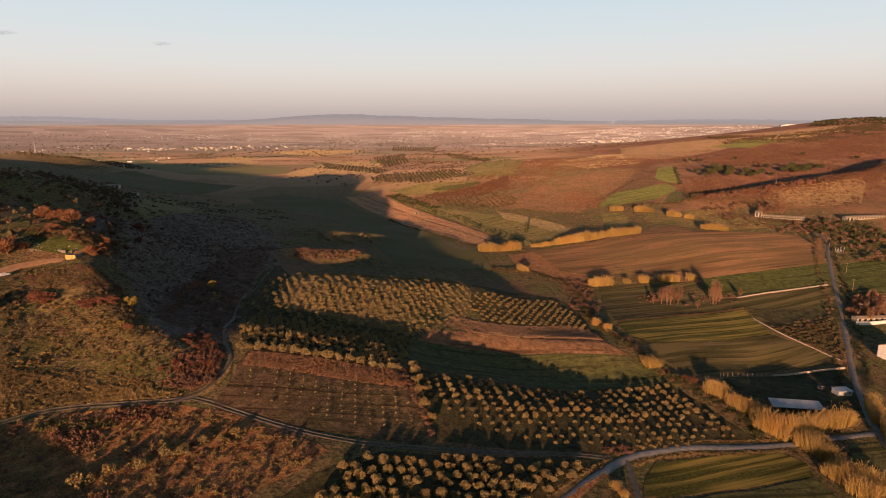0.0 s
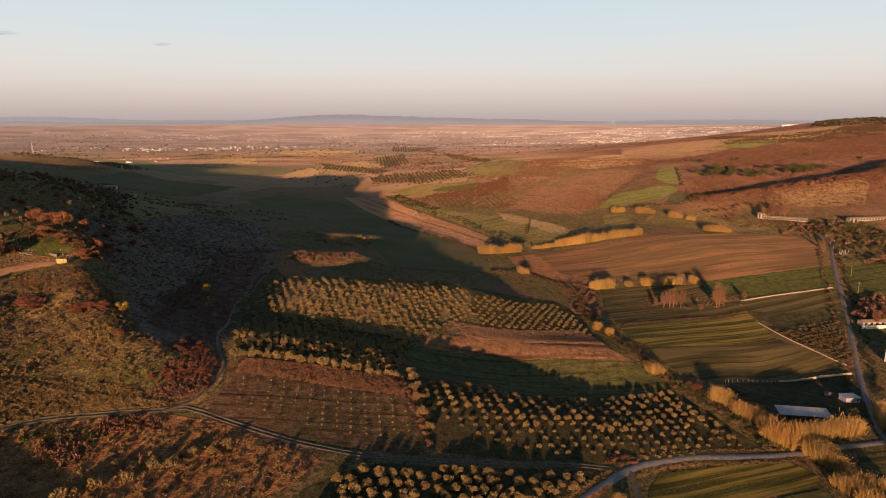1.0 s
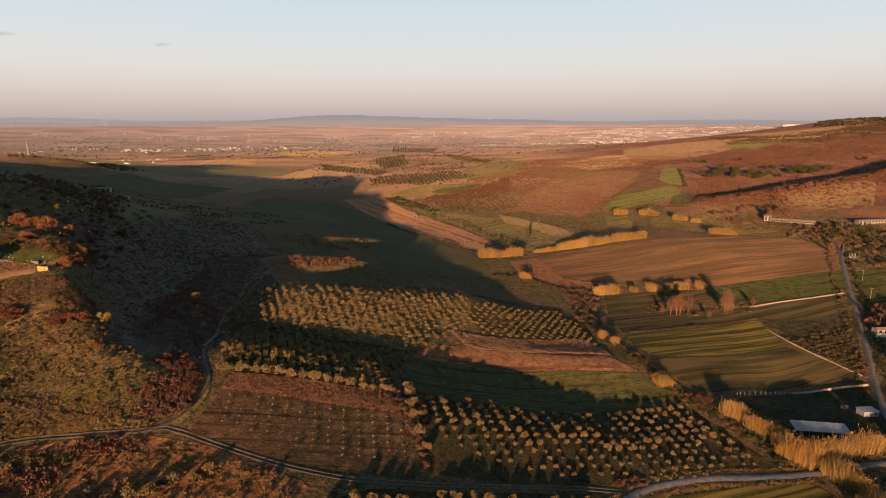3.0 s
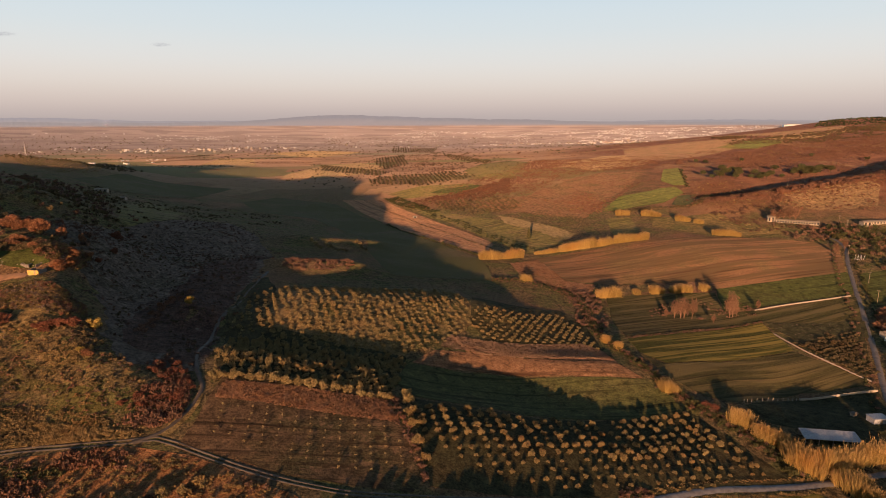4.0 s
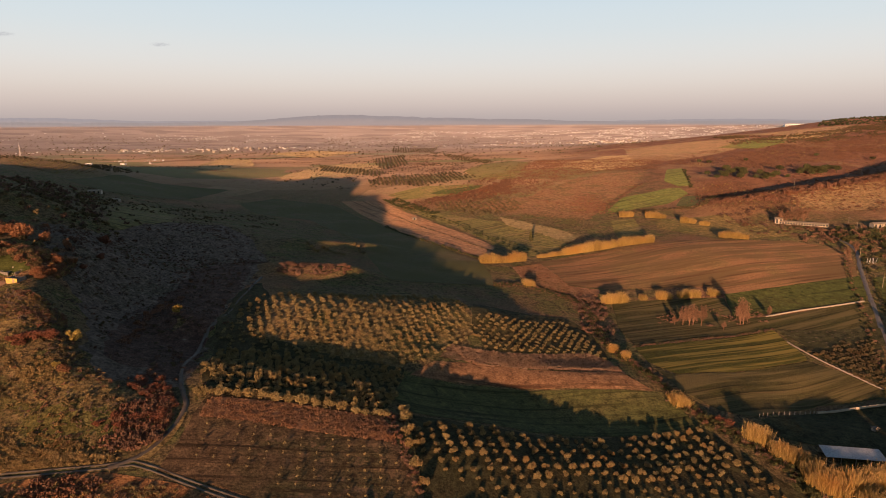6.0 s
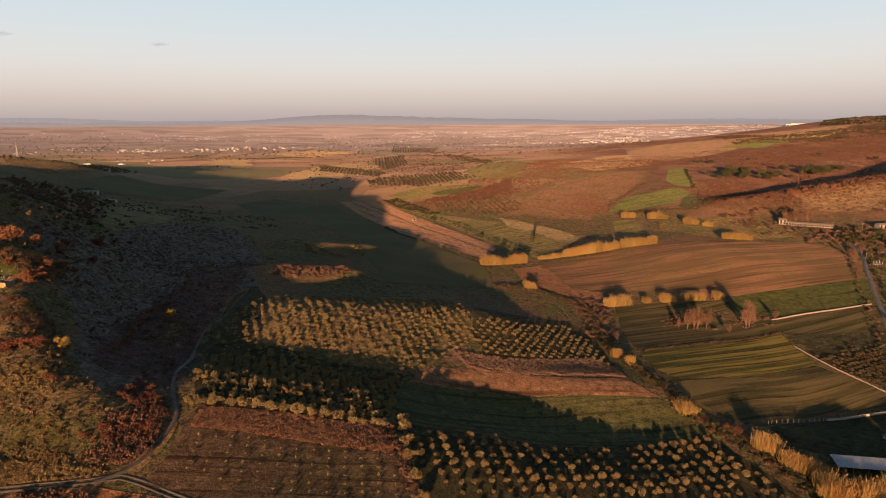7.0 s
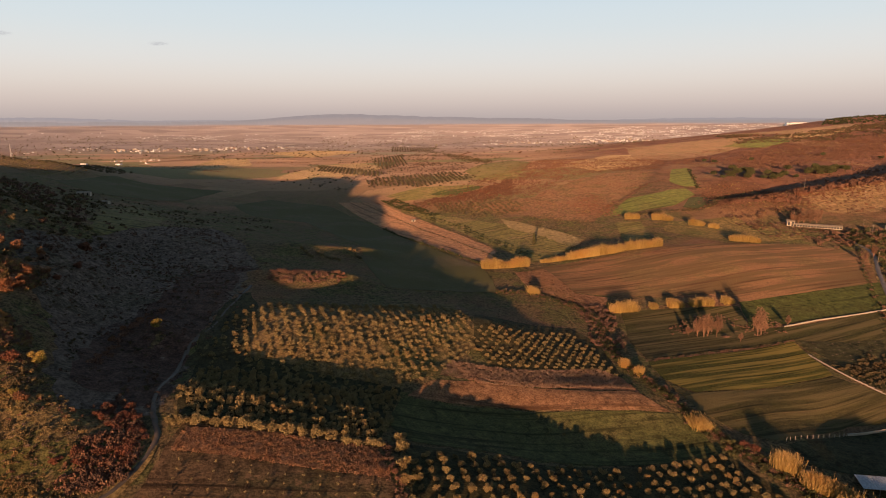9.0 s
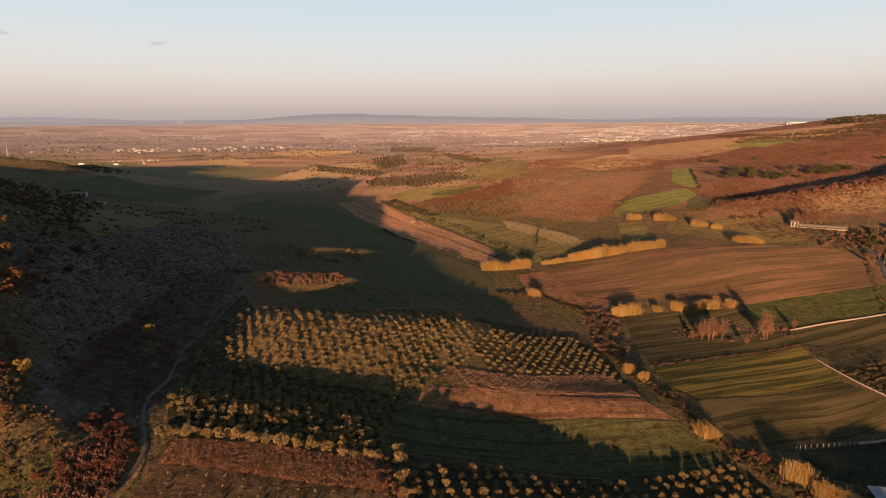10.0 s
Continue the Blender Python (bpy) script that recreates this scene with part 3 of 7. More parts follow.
field("field", "slope of rusty dry grass above the ditch", [(52.2, 458.7), (74.1, 469.4), (81.9, 435.3), (85.3, 415.3), (104.3, 409.0), (94.4, 386.8), (84.3, 394.0), (63.9, 415.0), (55.3, 428.8)], PINK_GRASS, 0.2)
RISE = soil("rise_grass", (0.14, 0.092, 0.047), (0.26, 0.172, 0.088), (0.19, 0.13, 0.06), relief=0.3, grain=0.8)
field("field", "ochre grassy rise behind the farm", [(366.4, 657.6), (481.1, 706.2), (489.1, 684.4), (432.1, 607.8), (374.9, 600.7), (353.0, 616.7)], RISE)
field("field", "rough ochre grass below the farm", [(210.2, 604.5), (274.1, 606.8), (276.1, 579.2), (305.3, 552.4), (301.8, 530.6), (256.4, 522.4), (220.1, 531.9), (196.8, 567.8)], GROVE_B)
field("field", "small green plot between reed hedges", [(166.6, 614.1), (190.2, 613.1), (178.6, 551.2), (152.0, 537.7)], MEADOW)
RAVINE = soil("ravine_scrubland", (0.10, 0.073, 0.055), (0.205, 0.15, 0.114), (0.13, 0.104, 0.068), relief=0.5, grain=0.8)
BRAMBLE = soil("dark_brambles", (0.075, 0.045, 0.034), (0.15, 0.09, 0.066), (0.12, 0.065, 0.047), relief=0.5)
field("field", "grey scrubby floor of the shaded ravine", [(-163.0, 284.3), (-137.0, 257.7), (-124.2, 230.1), (-105.6, 211.4), (-98.9, 215.2), (-84.4, 215.3), (-85.7, 227.8), (-98.6, 273.5), (-102.6, 303.0), (-105.5, 351.8), (-119.5, 429.7), (-150.8, 493.9), (-194.7, 552.2), (-216.8, 493.9), (-216.7, 384.5), (-229.5, 371.0), (-176.6, 292.6)], RAVINE, 0.1, 2.0)
BRACKEN = soil("rusty_bracken", (0.17, 0.075, 0.034), (0.42, 0.21, 0.085), (0.33, 0.18, 0.075), relief=0.4, grain=1.6)
field("field", "dark bramble ground in the ravine", [(-84.3, 219.4), (-99.1, 226.1), (-109.5, 224.6), (-124.9, 242.9), (-135.9, 283.0), (-138.0, 317.8), (-142.9, 379.5), (-125.4, 428.7), (-106.3, 336.9), (-99.3, 284.9), (-94.1, 253.1)], BRAMBLE, 0.2, 2.5)
field("field", "sunlit rusty bank beside the road", [(34.4, 154.8), (45.3, 165.5), (52.1, 172.3), (54.0, 172.0), (44.4, 161.5), (38.0, 154.4)], BRACKEN, 0.3, 0.4)
field("field", "rusty bracken and dry grass below the track", [(-133.6, 154.3), (-124.0, 163.9), (-112.8, 171.0), (-89.0, 177.1), (-70.2, 175.5), (-56.3, 171.2), (-38.9, 165.2), (-35.5, 161.5), (-42.3, 150.5), (-56.9, 137.3), (-96.3, 130.1), (-119.3, 135.1)], BRACKEN, 0.1, 0.8)

SLOPE_GREEN = soil("mossy_slope_grass", (0.05, 0.05, 0.018), (0.14, 0.12, 0.042), (0.17, 0.125, 0.052), relief=0.35)
SLOPE_GOLD = soil("golden_slope_grass", (0.12, 0.085, 0.035), (0.29, 0.205, 0.085), (0.19, 0.16, 0.06), relief=0.35)
field("field", "mossy green grass among the slope scrub", [(-152.4, 204.6), (-147.4, 208.1), (-127.9, 202.0), (-109.9, 197.2), (-109.8, 193.2), (-127.0, 196.9), (-139.9, 196.7), (-146.8, 196.4)], SLOPE_GREEN, 0.12, 1.6)
field("field", "green hollow in the slope scrub", [(-119.1, 196.5), (-107.6, 194.3), (-101.5, 191.1), (-107.0, 187.5), (-120.6, 189.3)], SLOPE_GREEN, 0.12, 1.4)
field("field", "golden grass bank facing the low sun", [(-127.3, 211.4), (-118.0, 213.0), (-104.8, 210.2), (-97.3, 206.7), (-102.4, 201.3), (-114.9, 203.2)], SLOPE_GOLD, 0.12, 1.4)
field("field", "golden grass slope with a faint path", [(-160.2, 238.1), (-154.0, 246.8), (-149.1, 235.5), (-152.8, 222.9), (-155.6, 211.6), (-159.6, 216.0)], SLOPE_GOLD, 0.12, 1.4)

OCHRE_SLOPE = soil("ochre_slope_grass", (0.145, 0.082, 0.044), (0.255, 0.15, 0.077), (0.165, 0.115, 0.05), relief=0.4, grain=0.6)
field("field", "ochre grass slope below the russet heath", [(5, 772), (106, 772), (172, 860), (236, 920), (302, 920), (246, 793), (186, 692), (149, 626), (107, 654), (64, 715)], OCHRE_SLOPE, 0.2, 2.0)
field("field", "striped green meadow on the rise", [(39, 1009), (73, 1197), (135, 1203), (141, 1042), (107, 952), (58, 942)], MEADOW, 0.3, 1.5)
field("field", "narrow green meadow below the heath", [(-18, 862), (14, 878), (54, 879), (24, 832)], GREEN_B, 0.3, 1.5)
field("field", "green meadow below the crest", [(619, 1327), (682, 1408), (741, 1351), (702, 1291), (630, 1253)], HILL_GREEN, 0.4, 1.5)
# Green grass, laid in a dark tone to hold the hollow's shade.
field("field", "green grass in the hollow behind the hut, darkened for shade", [(-208, 285), (-197, 288.5), (-186, 289), (-177, 288), (-173.5, 279), (-179, 274.5), (-187, 274.5), (-198, 273)], GREEN_B, 0.2, 0.8)
field("field", "trodden ochre verge where the tracks meet", [(-83.5, 182.5), (-80.5, 194), (-79.3, 205), (-77.3, 204), (-77.2, 193), (-79.6, 183.5)], SLOPE_GOLD, 0.2, 0.4)
field("field", "mossy grass above the hillside road", [(-236, 324), (-218, 306), (-202, 288), (-203, 277), (-212, 284), (-232, 310)], SLOPE_GREEN, 0.15, 1.2)
field("field", "mossy grass verge below the hillside road", [(-190, 257), (-181, 266), (-174, 262), (-176, 251), (-180, 244)], SLOPE_GREEN, 0.15, 0.8)
# ---- roads ----
ribbon("road", "grey worn country road with a bend", [(24, 134), (29.8, 146.9), (38.6, 158.3), (50.4, 170.9), (63.6, 184.2), (79.9, 191.8), (102.5, 197.3), (127.3, 203.3), (137.7, 205.5), (153.8, 210.1), (173, 214.3)], 3.0, ASPHALT)
LANE = plain("dusty_lane", (0.17, 0.145, 0.125), 0.95, spread=0.2, scale=0.5)
ribbon("road", "grey lane between walls and reeds", [(150, 155), (157.5, 175.0), (172.5, 211.4), (178.6, 228.2), (193.8, 257.2), (213.8, 292.8), (239.2, 337.5), (263.4, 382.2), (297.6, 444.6), (323.9, 489.7), (329.6, 525.2)], 2.7, LANE)
TRACK = smooth_line([(-137.0, 154.7), (-131.9, 161.0), (-126.2, 167.4), (-117.2, 172.5), (-103.1, 176.1), (-90.0, 179.3), (-82.6, 181.6), (-71.2, 178.4), (-57.1, 174.0), (-39.8, 169.5), (-25.5, 168.1), (-7.9, 170.5), (21.7, 176.6), (45.2, 181.0), (61.5, 183.3)], 4.0)
for side in (-0.75, 0.75):
    rut = []
    for k in range(1, len(TRACK) - 1):
        way = (Vector(TRACK[k + 1]) - Vector(TRACK[k - 1])).normalized()
        rut.append((TRACK[k][0] - way.y * side, TRACK[k][1] + way.x * side))
    ribbon("track", "worn wheel rut of the dirt track", rut, 0.75, DIRT, "track", 0.16, 0.0, 0.12)
ribbon("track", "short dirt spur off the road", [(63.0, 183.0), (62.3, 174.7), (60.8, 163.3), (58.4, 149.7)], 1.9, DIRT, "track")
ribbon("track", "narrow dirt track up the valley", [(-88.5, 179.1), (-82.8, 183.7), (-79.9, 190.6), (-78.7, 199.0), (-79.3, 207.5), (-83.7, 215.5), (-86.8, 221.2), (-91.5, 236.5), (-99.3, 272.6), (-99.4, 293.4), (-101.0, 320.0), (-102.1, 339.9), (-105.5, 372.8)], 1.7, MUD, "track")
ribbon("track", "reddish dirt road on the hillside", [(-202.3, 241.9), (-196.8, 254.3), (-190.6, 263.8), (-182.5, 269.6), (-176.0, 268.2)], 4.0, RED_DIRT, "track")


# ---- plants ----
def cards(centres, sizes, rnd, flat=0.0, stretch=1.0):
    """Leaf clumps: one small bent leaf patch at each centre, turned at random."""
    verts, faces = [], []
    for c, s in zip(centres, sizes):
        q = Euler((rnd.uniform(0, 6.28) * (1 - flat), rnd.uniform(0, 6.28) * (1 - flat), rnd.uniform(0, 6.28))).to_matrix()
        k = len(verts)
        for dx, dy, dz in ((-1, -0.7, 0), (0.9, -1, 0.25), (1, 0.8, -0.15), (-0.8, 1, 0.3)):
            p = q @ Vector((dx * s, dy * s * stretch, dz * s))
            verts.append((c[0] + p.x, c[1] + p.y, c[2] + p.z))
        faces.append((k, k + 1, k + 2, k + 3))
    return verts, faces


def lumps(rnd, count, radius, height, base, per, size):
    """A crown of several uneven lumps, with gaps between."""
    centres, sizes = [], []
    for i in range(count):
        a, d = rnd.uniform(0, 6.28), radius * math.sqrt(rnd.random()) * 0.72
        h = base + height * (0.2 + 0.75 * rnd.random() * (1 - 0.5 * d / radius))
        r = radius * rnd.uniform(0.32, 0.52)
        for _ in range(per):
            v = Vector((rnd.gauss(0, 1), rnd.gauss(0, 1), rnd.gauss(0, 1))).normalized() * r * rnd.uniform(0.7, 1.05)
            centres.append((d * math.cos(a) + v.x, d * math.sin(a) + v.y, max(base * 0.6, h + v.z * 0.85)))
            sizes.append(size * rnd.uniform(0.6, 1.25))
    return centres, sizes


def limb(verts, faces, a, b, ra, rb, sides=5):
    """A tapered branch from a to b."""
    a, b = Vector(a), Vector(b)
    q = (b - a).to_track_quat("Z", "Y").to_matrix()
    k = len(verts)
    for p, r in ((a, ra), (b, rb)):
        for i in range(sides):
            v = p + q @ Vector((r * math.cos(6.283 * i / sides), r * math.sin(6.283 * i / sides), 0))
            verts.append(tuple(v))
    for i in range(sides):
        j = (i + 1) % sides
        faces.append((k + i, k + j, k + sides + j, k + sides + i))


def trunk_mesh(name, rnd, height, radius, spread, mat, forks=4, lean=0.2):
    verts, faces = [], []
    top = (rnd.uniform(-lean, lean), rnd.uniform(-lean, lean), height * 0.5)
    limb(verts, faces, (0, 0, -0.3), top, radius, radius * 0.75, 7)
    for i in range(forks):
        a = 6.283 * (i + rnd.random() * 0.6) / forks
        end = (top[0] + spread * math.cos(a), top[1] + spread * math.sin(a), height * rnd.uniform(0.85, 1.15))
        limb(verts, faces, top, end, radius * 0.55, radius * 0.18, 5)
    return fast_mesh(name, verts, faces, mat)


def part(name, me, parent, label=""):
    ob = new(name, me)
    ob.parent = parent
    return tagged(ob, label)


def thing(name, label, category, group=""):
    return tagged(new(name), label, category, group)


def olive_crown(rnd, size=1.0, per=84):
    """A round, broken crown of fine leaf sprays."""
    c, s = [], []
    for i in range(rnd.randint(7, 10)):
        a, d = rnd.uniform(0, 6.28), 1.15 * size * math.sqrt(rnd.random())
        h, r = size * rnd.uniform(0.75, 1.75) - 0.4 * d, size * rnd.uniform(0.42, 0.8)
        for _ in range(per):
            v = Vector((rnd.gauss(0, 1), rnd.gauss(0, 1), rnd.gauss(0, 1))).normalized() * r * rnd.uniform(0.6, 1.06)
            c.append((d * math.cos(a) + v.x, d * math.sin(a) + v.y, max(0.25 * size, h + 0.85 * v.z)))
            s.append((0.118 if per > 50 else 0.15) * size * rnd.uniform(0.6, 1.3))
    return cards(c, s, rnd)


def olive_kinds(label, group, count=7, seed=5):
    rnd = random.Random(seed)
    kinds = []
    for _ in range(count):
        t = thing("olive_tree", label, "tree", group)
        part("trunk", trunk_mesh("olive_trunk", rnd, 1.5, 0.2, 0.7, BARK), t)
        part("crown", fast_mesh("olive_crown", *olive_crown(rnd), OLIVE), t)
        kinds.append(t)
    return kinds


def inside(x, y, poly):
    hit, n = False, len(poly)
    for i in range(n):
        (x1, y1), (x2, y2) = poly[i], poly[i - 1]
        if (y1 > y) != (y2 > y) and x < (x2 - x1) * (y - y1) / (y2 - y1) + x1:
            hit = not hit
    return hit


def grid_in(poly, origin, row, col, jitter, rnd, skip=0.04):
    out = []
    for i in range(-60, 61):
        for j in range(-60, 61):
            x = origin[0] + i * row[0] + j * col[0] + rnd.uniform(-jitter, jitter)
            y = origin[1] + i * row[1] + j * col[1] + rnd.uniform(-jitter, jitter)
            if inside(x, y, poly) and rnd.random() > skip:
                out.append((x, y))
    return out


def random_in(poly, count, rnd, clump=0.0, scale=25.0):
    """Places at random in a plot; clump above 0 thins them out where a slow noise is low."""
    xs, ys = [p[0] for p in poly], [p[1] for p in poly]
    out, tries = [], 0
    while len(out) < count and tries < count * 40:
        tries += 1
        x, y = rnd.uniform(min(xs), max(xs)), rnd.uniform(min(ys), max(ys))
        if inside(x, y, poly) and (not clump or noise.noise((x / scale, y / scale, 7.7)) > rnd.uniform(-1, 1) * (1 - clump) + clump * 0.1):
            out.append((x, y))
    return out


def feather(places, spread, rnd):
    """The same places, strewn a little so that their edge is soft."""
    return [(x + rnd.gauss(0, spread), y + rnd.gauss(0, spread)) for x, y in places]


def along(points, step, spread, rnd):
    out = []
    for x, y in smooth_line(points, step):
        out.append((x + rnd.gauss(0, spread), y + rnd.gauss(0, spread)))
    return out


def stuff(name, label, category, templates, places, rnd, lo, hi, mat, tall=1.0, sink=0.1):
    """One object made of many plants that nobody would count."""
    vs, fs, k = [], [], 0
    temps = [(np.array(v, np.float32), np.array(f, np.int32)) for v, f in templates]
    for x, y in places:
        v, f = temps[rnd.randrange(len(temps))]
        s, a = rnd.uniform(lo, hi), rnd.uniform(0, 6.283)
        c, d = math.cos(a) * s, math.sin(a) * s
        w = np.empty_like(v)
        w[:, 0], w[:, 1] = v[:, 0] * c - v[:, 1] * d + x, v[:, 0] * d + v[:, 1] * c + y
        w[:, 2] = v[:, 2] * s * tall * rnd.uniform(0.85, 1.2) + ground_z(x, y) - sink
        vs.append(w)
        fs.append(f + k)
        k += len(v)
    if not vs:
        return None
    ob = new(name, fast_mesh(name, np.concatenate(vs), np.concatenate(fs), mat))
    return tagged(ob, label, category, kind="stuff")


def bush_templates(seed, count, lumps_n, per, size):
    """Low rounded shrubs of unit radius, about one unit high."""
    rnd = random.Random(seed)
    out = []
    for _ in range(count):
        c, s = lumps(rnd, lumps_n, 1.0, 0.8, 0.15, per, size)
        out.append(cards(c, s, rnd))
    return out


def twig_templates(seed, count, blades, height):
    """Upright sprays of bare twigs, of unit radius."""
    rnd = random.Random(seed)
    out = []
    for _ in range(count):
        verts, faces = [], []
        for _ in range(blades):
            a, d = rnd.uniform(0, 6.28), math.sqrt(rnd.random()) * 0.5
            x, y = d * math.cos(a), d * math.sin(a)
            h = height * rnd.uniform(0.6, 1.1)
            ex, ey = x * 2.0 + rnd.uniform(-0.2, 0.2), y * 2.0 + rnd.uniform(-0.2, 0.2)
            w, b2 = rnd.uniform(0.04, 0.09), rnd.uniform(0, 3.14)
            ox, oy = w * math.cos(b2), w * math.sin(b2)
            k = len(verts)
            verts += [(x - ox, y - oy, 0), (x + ox, y + oy, 0), (ex + ox * 1.6, ey + oy * 1.6, h * 0.7), (ex - ox * 1.6, ey - oy * 1.6, h)]
            faces.append((k, k + 1, k + 2, k + 3))
        out.append((verts, faces))
    return out


def stand(kinds, places, rnd, lo, hi, sink=0.1):
    """Copies of the ready-made plants at the given places; the first ones are used themselves."""
    for i, (x, y) in enumerate(places):
        s = rnd.uniform(lo, hi)
        m = pose(x, y, ground_z(x, y) - sink + 0.15, rnd.uniform(-3, 3), rnd.uniform(-3, 3), rnd.uniform(0, 360))
        if i < len(kinds):
            ob = kinds[i]
            ob.matrix_basis = m
        else:
            ob = copy_thing(rnd.choice(kinds), m)
        ob.scale = (s, s, s * rnd.uniform(0.85, 1.15))


rnd = random.Random(11)
FRONT_GROVE = [(-8.6, 221.1), (13.1, 225.6), (34.2, 227.8), (58.8, 231.2), (97.5, 241.5), (104.4, 230.9), (114.6, 207.0), (96.8, 199.0), (81.1, 191.7), (66.0, 189.2), (39.0, 184.1), (19.8, 186.6), (4.0, 192.4), (-1.8, 195.7), (-5.1, 201.9)]
NEAR_GROVE = [(-21.6, 161.2), (-4.3, 165.6), (21.2, 170.9), (44.0, 176.1), (46.1, 172.4), (34.8, 162.2), (24.7, 149.3), (-19.9, 138.5), (-46.0, 139.9), (-34.1, 151.1)]
MID_UPPER = [(-93.3, 271.3), (-93.5, 288.0), (-97.9, 323.2), (-86, 344), (-56, 340), (-21.0, 358), (4, 366), (14.9, 340), (16.7, 308.2), (4.7, 291.8), (0.3, 280.2), (-13.3, 266), (-38.6, 257), (-59.5, 257), (-76.6, 261.1)]
MID_LOWER = [(-91.2, 265.0), (-76.7, 261.1), (-48.9, 256.5), (-34, 257), (-14.5, 263), (-17.9, 223.0), (-50.3, 220.9), (-77.4, 216.9), (-82.6, 229.0)]
EAST_GROVE = [(17.9, 332.9), (39.1, 338.8), (65.7, 345.1), (74.8, 327.7), (77.6, 294.5), (69.7, 303.6), (43.8, 298.1), (22.6, 295.3), (16.5, 306.0)]
olives = olive_kinds("olive tree with a golden sunlit crown", "olive trees in the groves")
front_places = grid_in(FRONT_GROVE, (12.8, 211.5), (4.54, 1.3), (0.95, -3.9), 0.42, rnd, 0.05)
near_places = grid_in(NEAR_GROVE, (-0.0, 158.2), (4.2, 0.6), (1.6, -3.9), 0.7, rnd)
stand(olives, [q for q in front_places if q[1] > 196 + 0.12 * q[0]], rnd, 0.62, 1.12)
stand([copy_thing(olives[3], pose(0, 0, 0))], [q for q in front_places if q[1] <= 196 + 0.12 * q[0]], rnd, 0.42, 0.72)
near_olives = olive_kinds("olive tree beside the country road", "olive trees in the groves", 5, 8)
stand(near_olives, near_places, rnd, 1.0, 1.4)
olive_templates = [olive_crown(random.Random(40 + i), 1.0, 34) for i in range(8)]
mid_places = grid_in(MID_UPPER, (-34.8, 336.8), (4.2, 0.85), (1.15, -3.2), 0.75, rnd, 0.08)
low_places = grid_in(MID_LOWER, (-39.9, 239.5), (3.1, 0.5), (0.9, -3.2), 0.7, rnd, 0.04)
east_places = grid_in(EAST_GROVE, (35.3, 310.9), (4.2, 0.5), (1.7, 3.8), 0.4, rnd)
stuff("olive_grove", "large grove of olive trees in rows on the slope", "grove", olive_templates, mid_places, rnd, 0.52, 1.05, OLIVE, sink=0.2)
stuff("olive_grove", "shaded olive trees in the dip of the grove", "grove", olive_templates, low_places, rnd, 0.85, 1.25, OLIVE, sink=0.2)
stuff("olive_grove", "small grove of olive trees in close rows", "grove", olive_templates, east_places, rnd, 0.68, 0.98, OLIVE, sink=0.2)
edge_row = along([(-77.4, 214.4), (-62.7, 217.2), (-49.9, 218.5), (-36.6, 219.3), (-18.2, 219.9)], 3.5, 0.4, rnd) + along([(-12.0, 225.5), (-8.8, 204.5), (-3.9, 188.2)], 6.5, 0.5, rnd)
stand(near_olives, edge_row, rnd, 1.2, 1.65)
stand([copy_thing(olives[0], pose(0, 0, 0))], [(-104.0, 487.4), (-91.6, 483.9), (-97.6, 478.5), (-84.4, 477.1), (-69.7, 496.5), (-63.5, 485.1), (-77.7, 476.2)] + [(x + 3.5, y - 4) for x, y in [(-104.0, 487.4), (-91.6, 483.9), (-97.6, 478.5), (-84.4, 477.1), (-69.7, 496.5), (-63.5, 485.1), (-77.7, 476.2)]], rnd, 1.0, 1.4)
stand([copy_thing(olives[1], pose(0, 0, 0))], [(-95.8, 138.7), (-93.9, 140.6), (-91.5, 144.4), (-84.7, 147.6), (-79.3, 154.1), (-74.5, 154.9), (-71.2, 160.0), (-66.4, 162.0), (-63.2, 165.2)], rnd, 1.3, 1.8)

# saplings in the tilled plot
young = []
rs = random.Random(3)
for _ in range(4):
    t = thing("olive_sapling", "young olive sapling in a tilled row", "sapling", "saplings in the tilled plot")
    part("trunk", trunk_mesh("sapling_trunk", rs, 0.9, 0.05, 0.2, BARK, 3, 0.05), t)
    c, s = lumps(rs, 4, 0.55, 0.8, 0.5, 8, 0.14)
    part("crown", fast_mesh("sapling_crown", *cards(c, s, rs), OLIVE), t)
    young.append(t)
YOUNG_PLOT = [(-70, 202), (-40.0, 203.0), (-14.6, 202.7), (-8.9, 183.3), (-24.2, 177.3), (-40.6, 177.9), (-70, 186)]
stand(young, grid_in(YOUNG_PLOT, (-40.0, 190.0), (4.6, 0.7), (-0.5, 3.4), 0.2, rs, 0.06), rs, 0.6, 1.0)


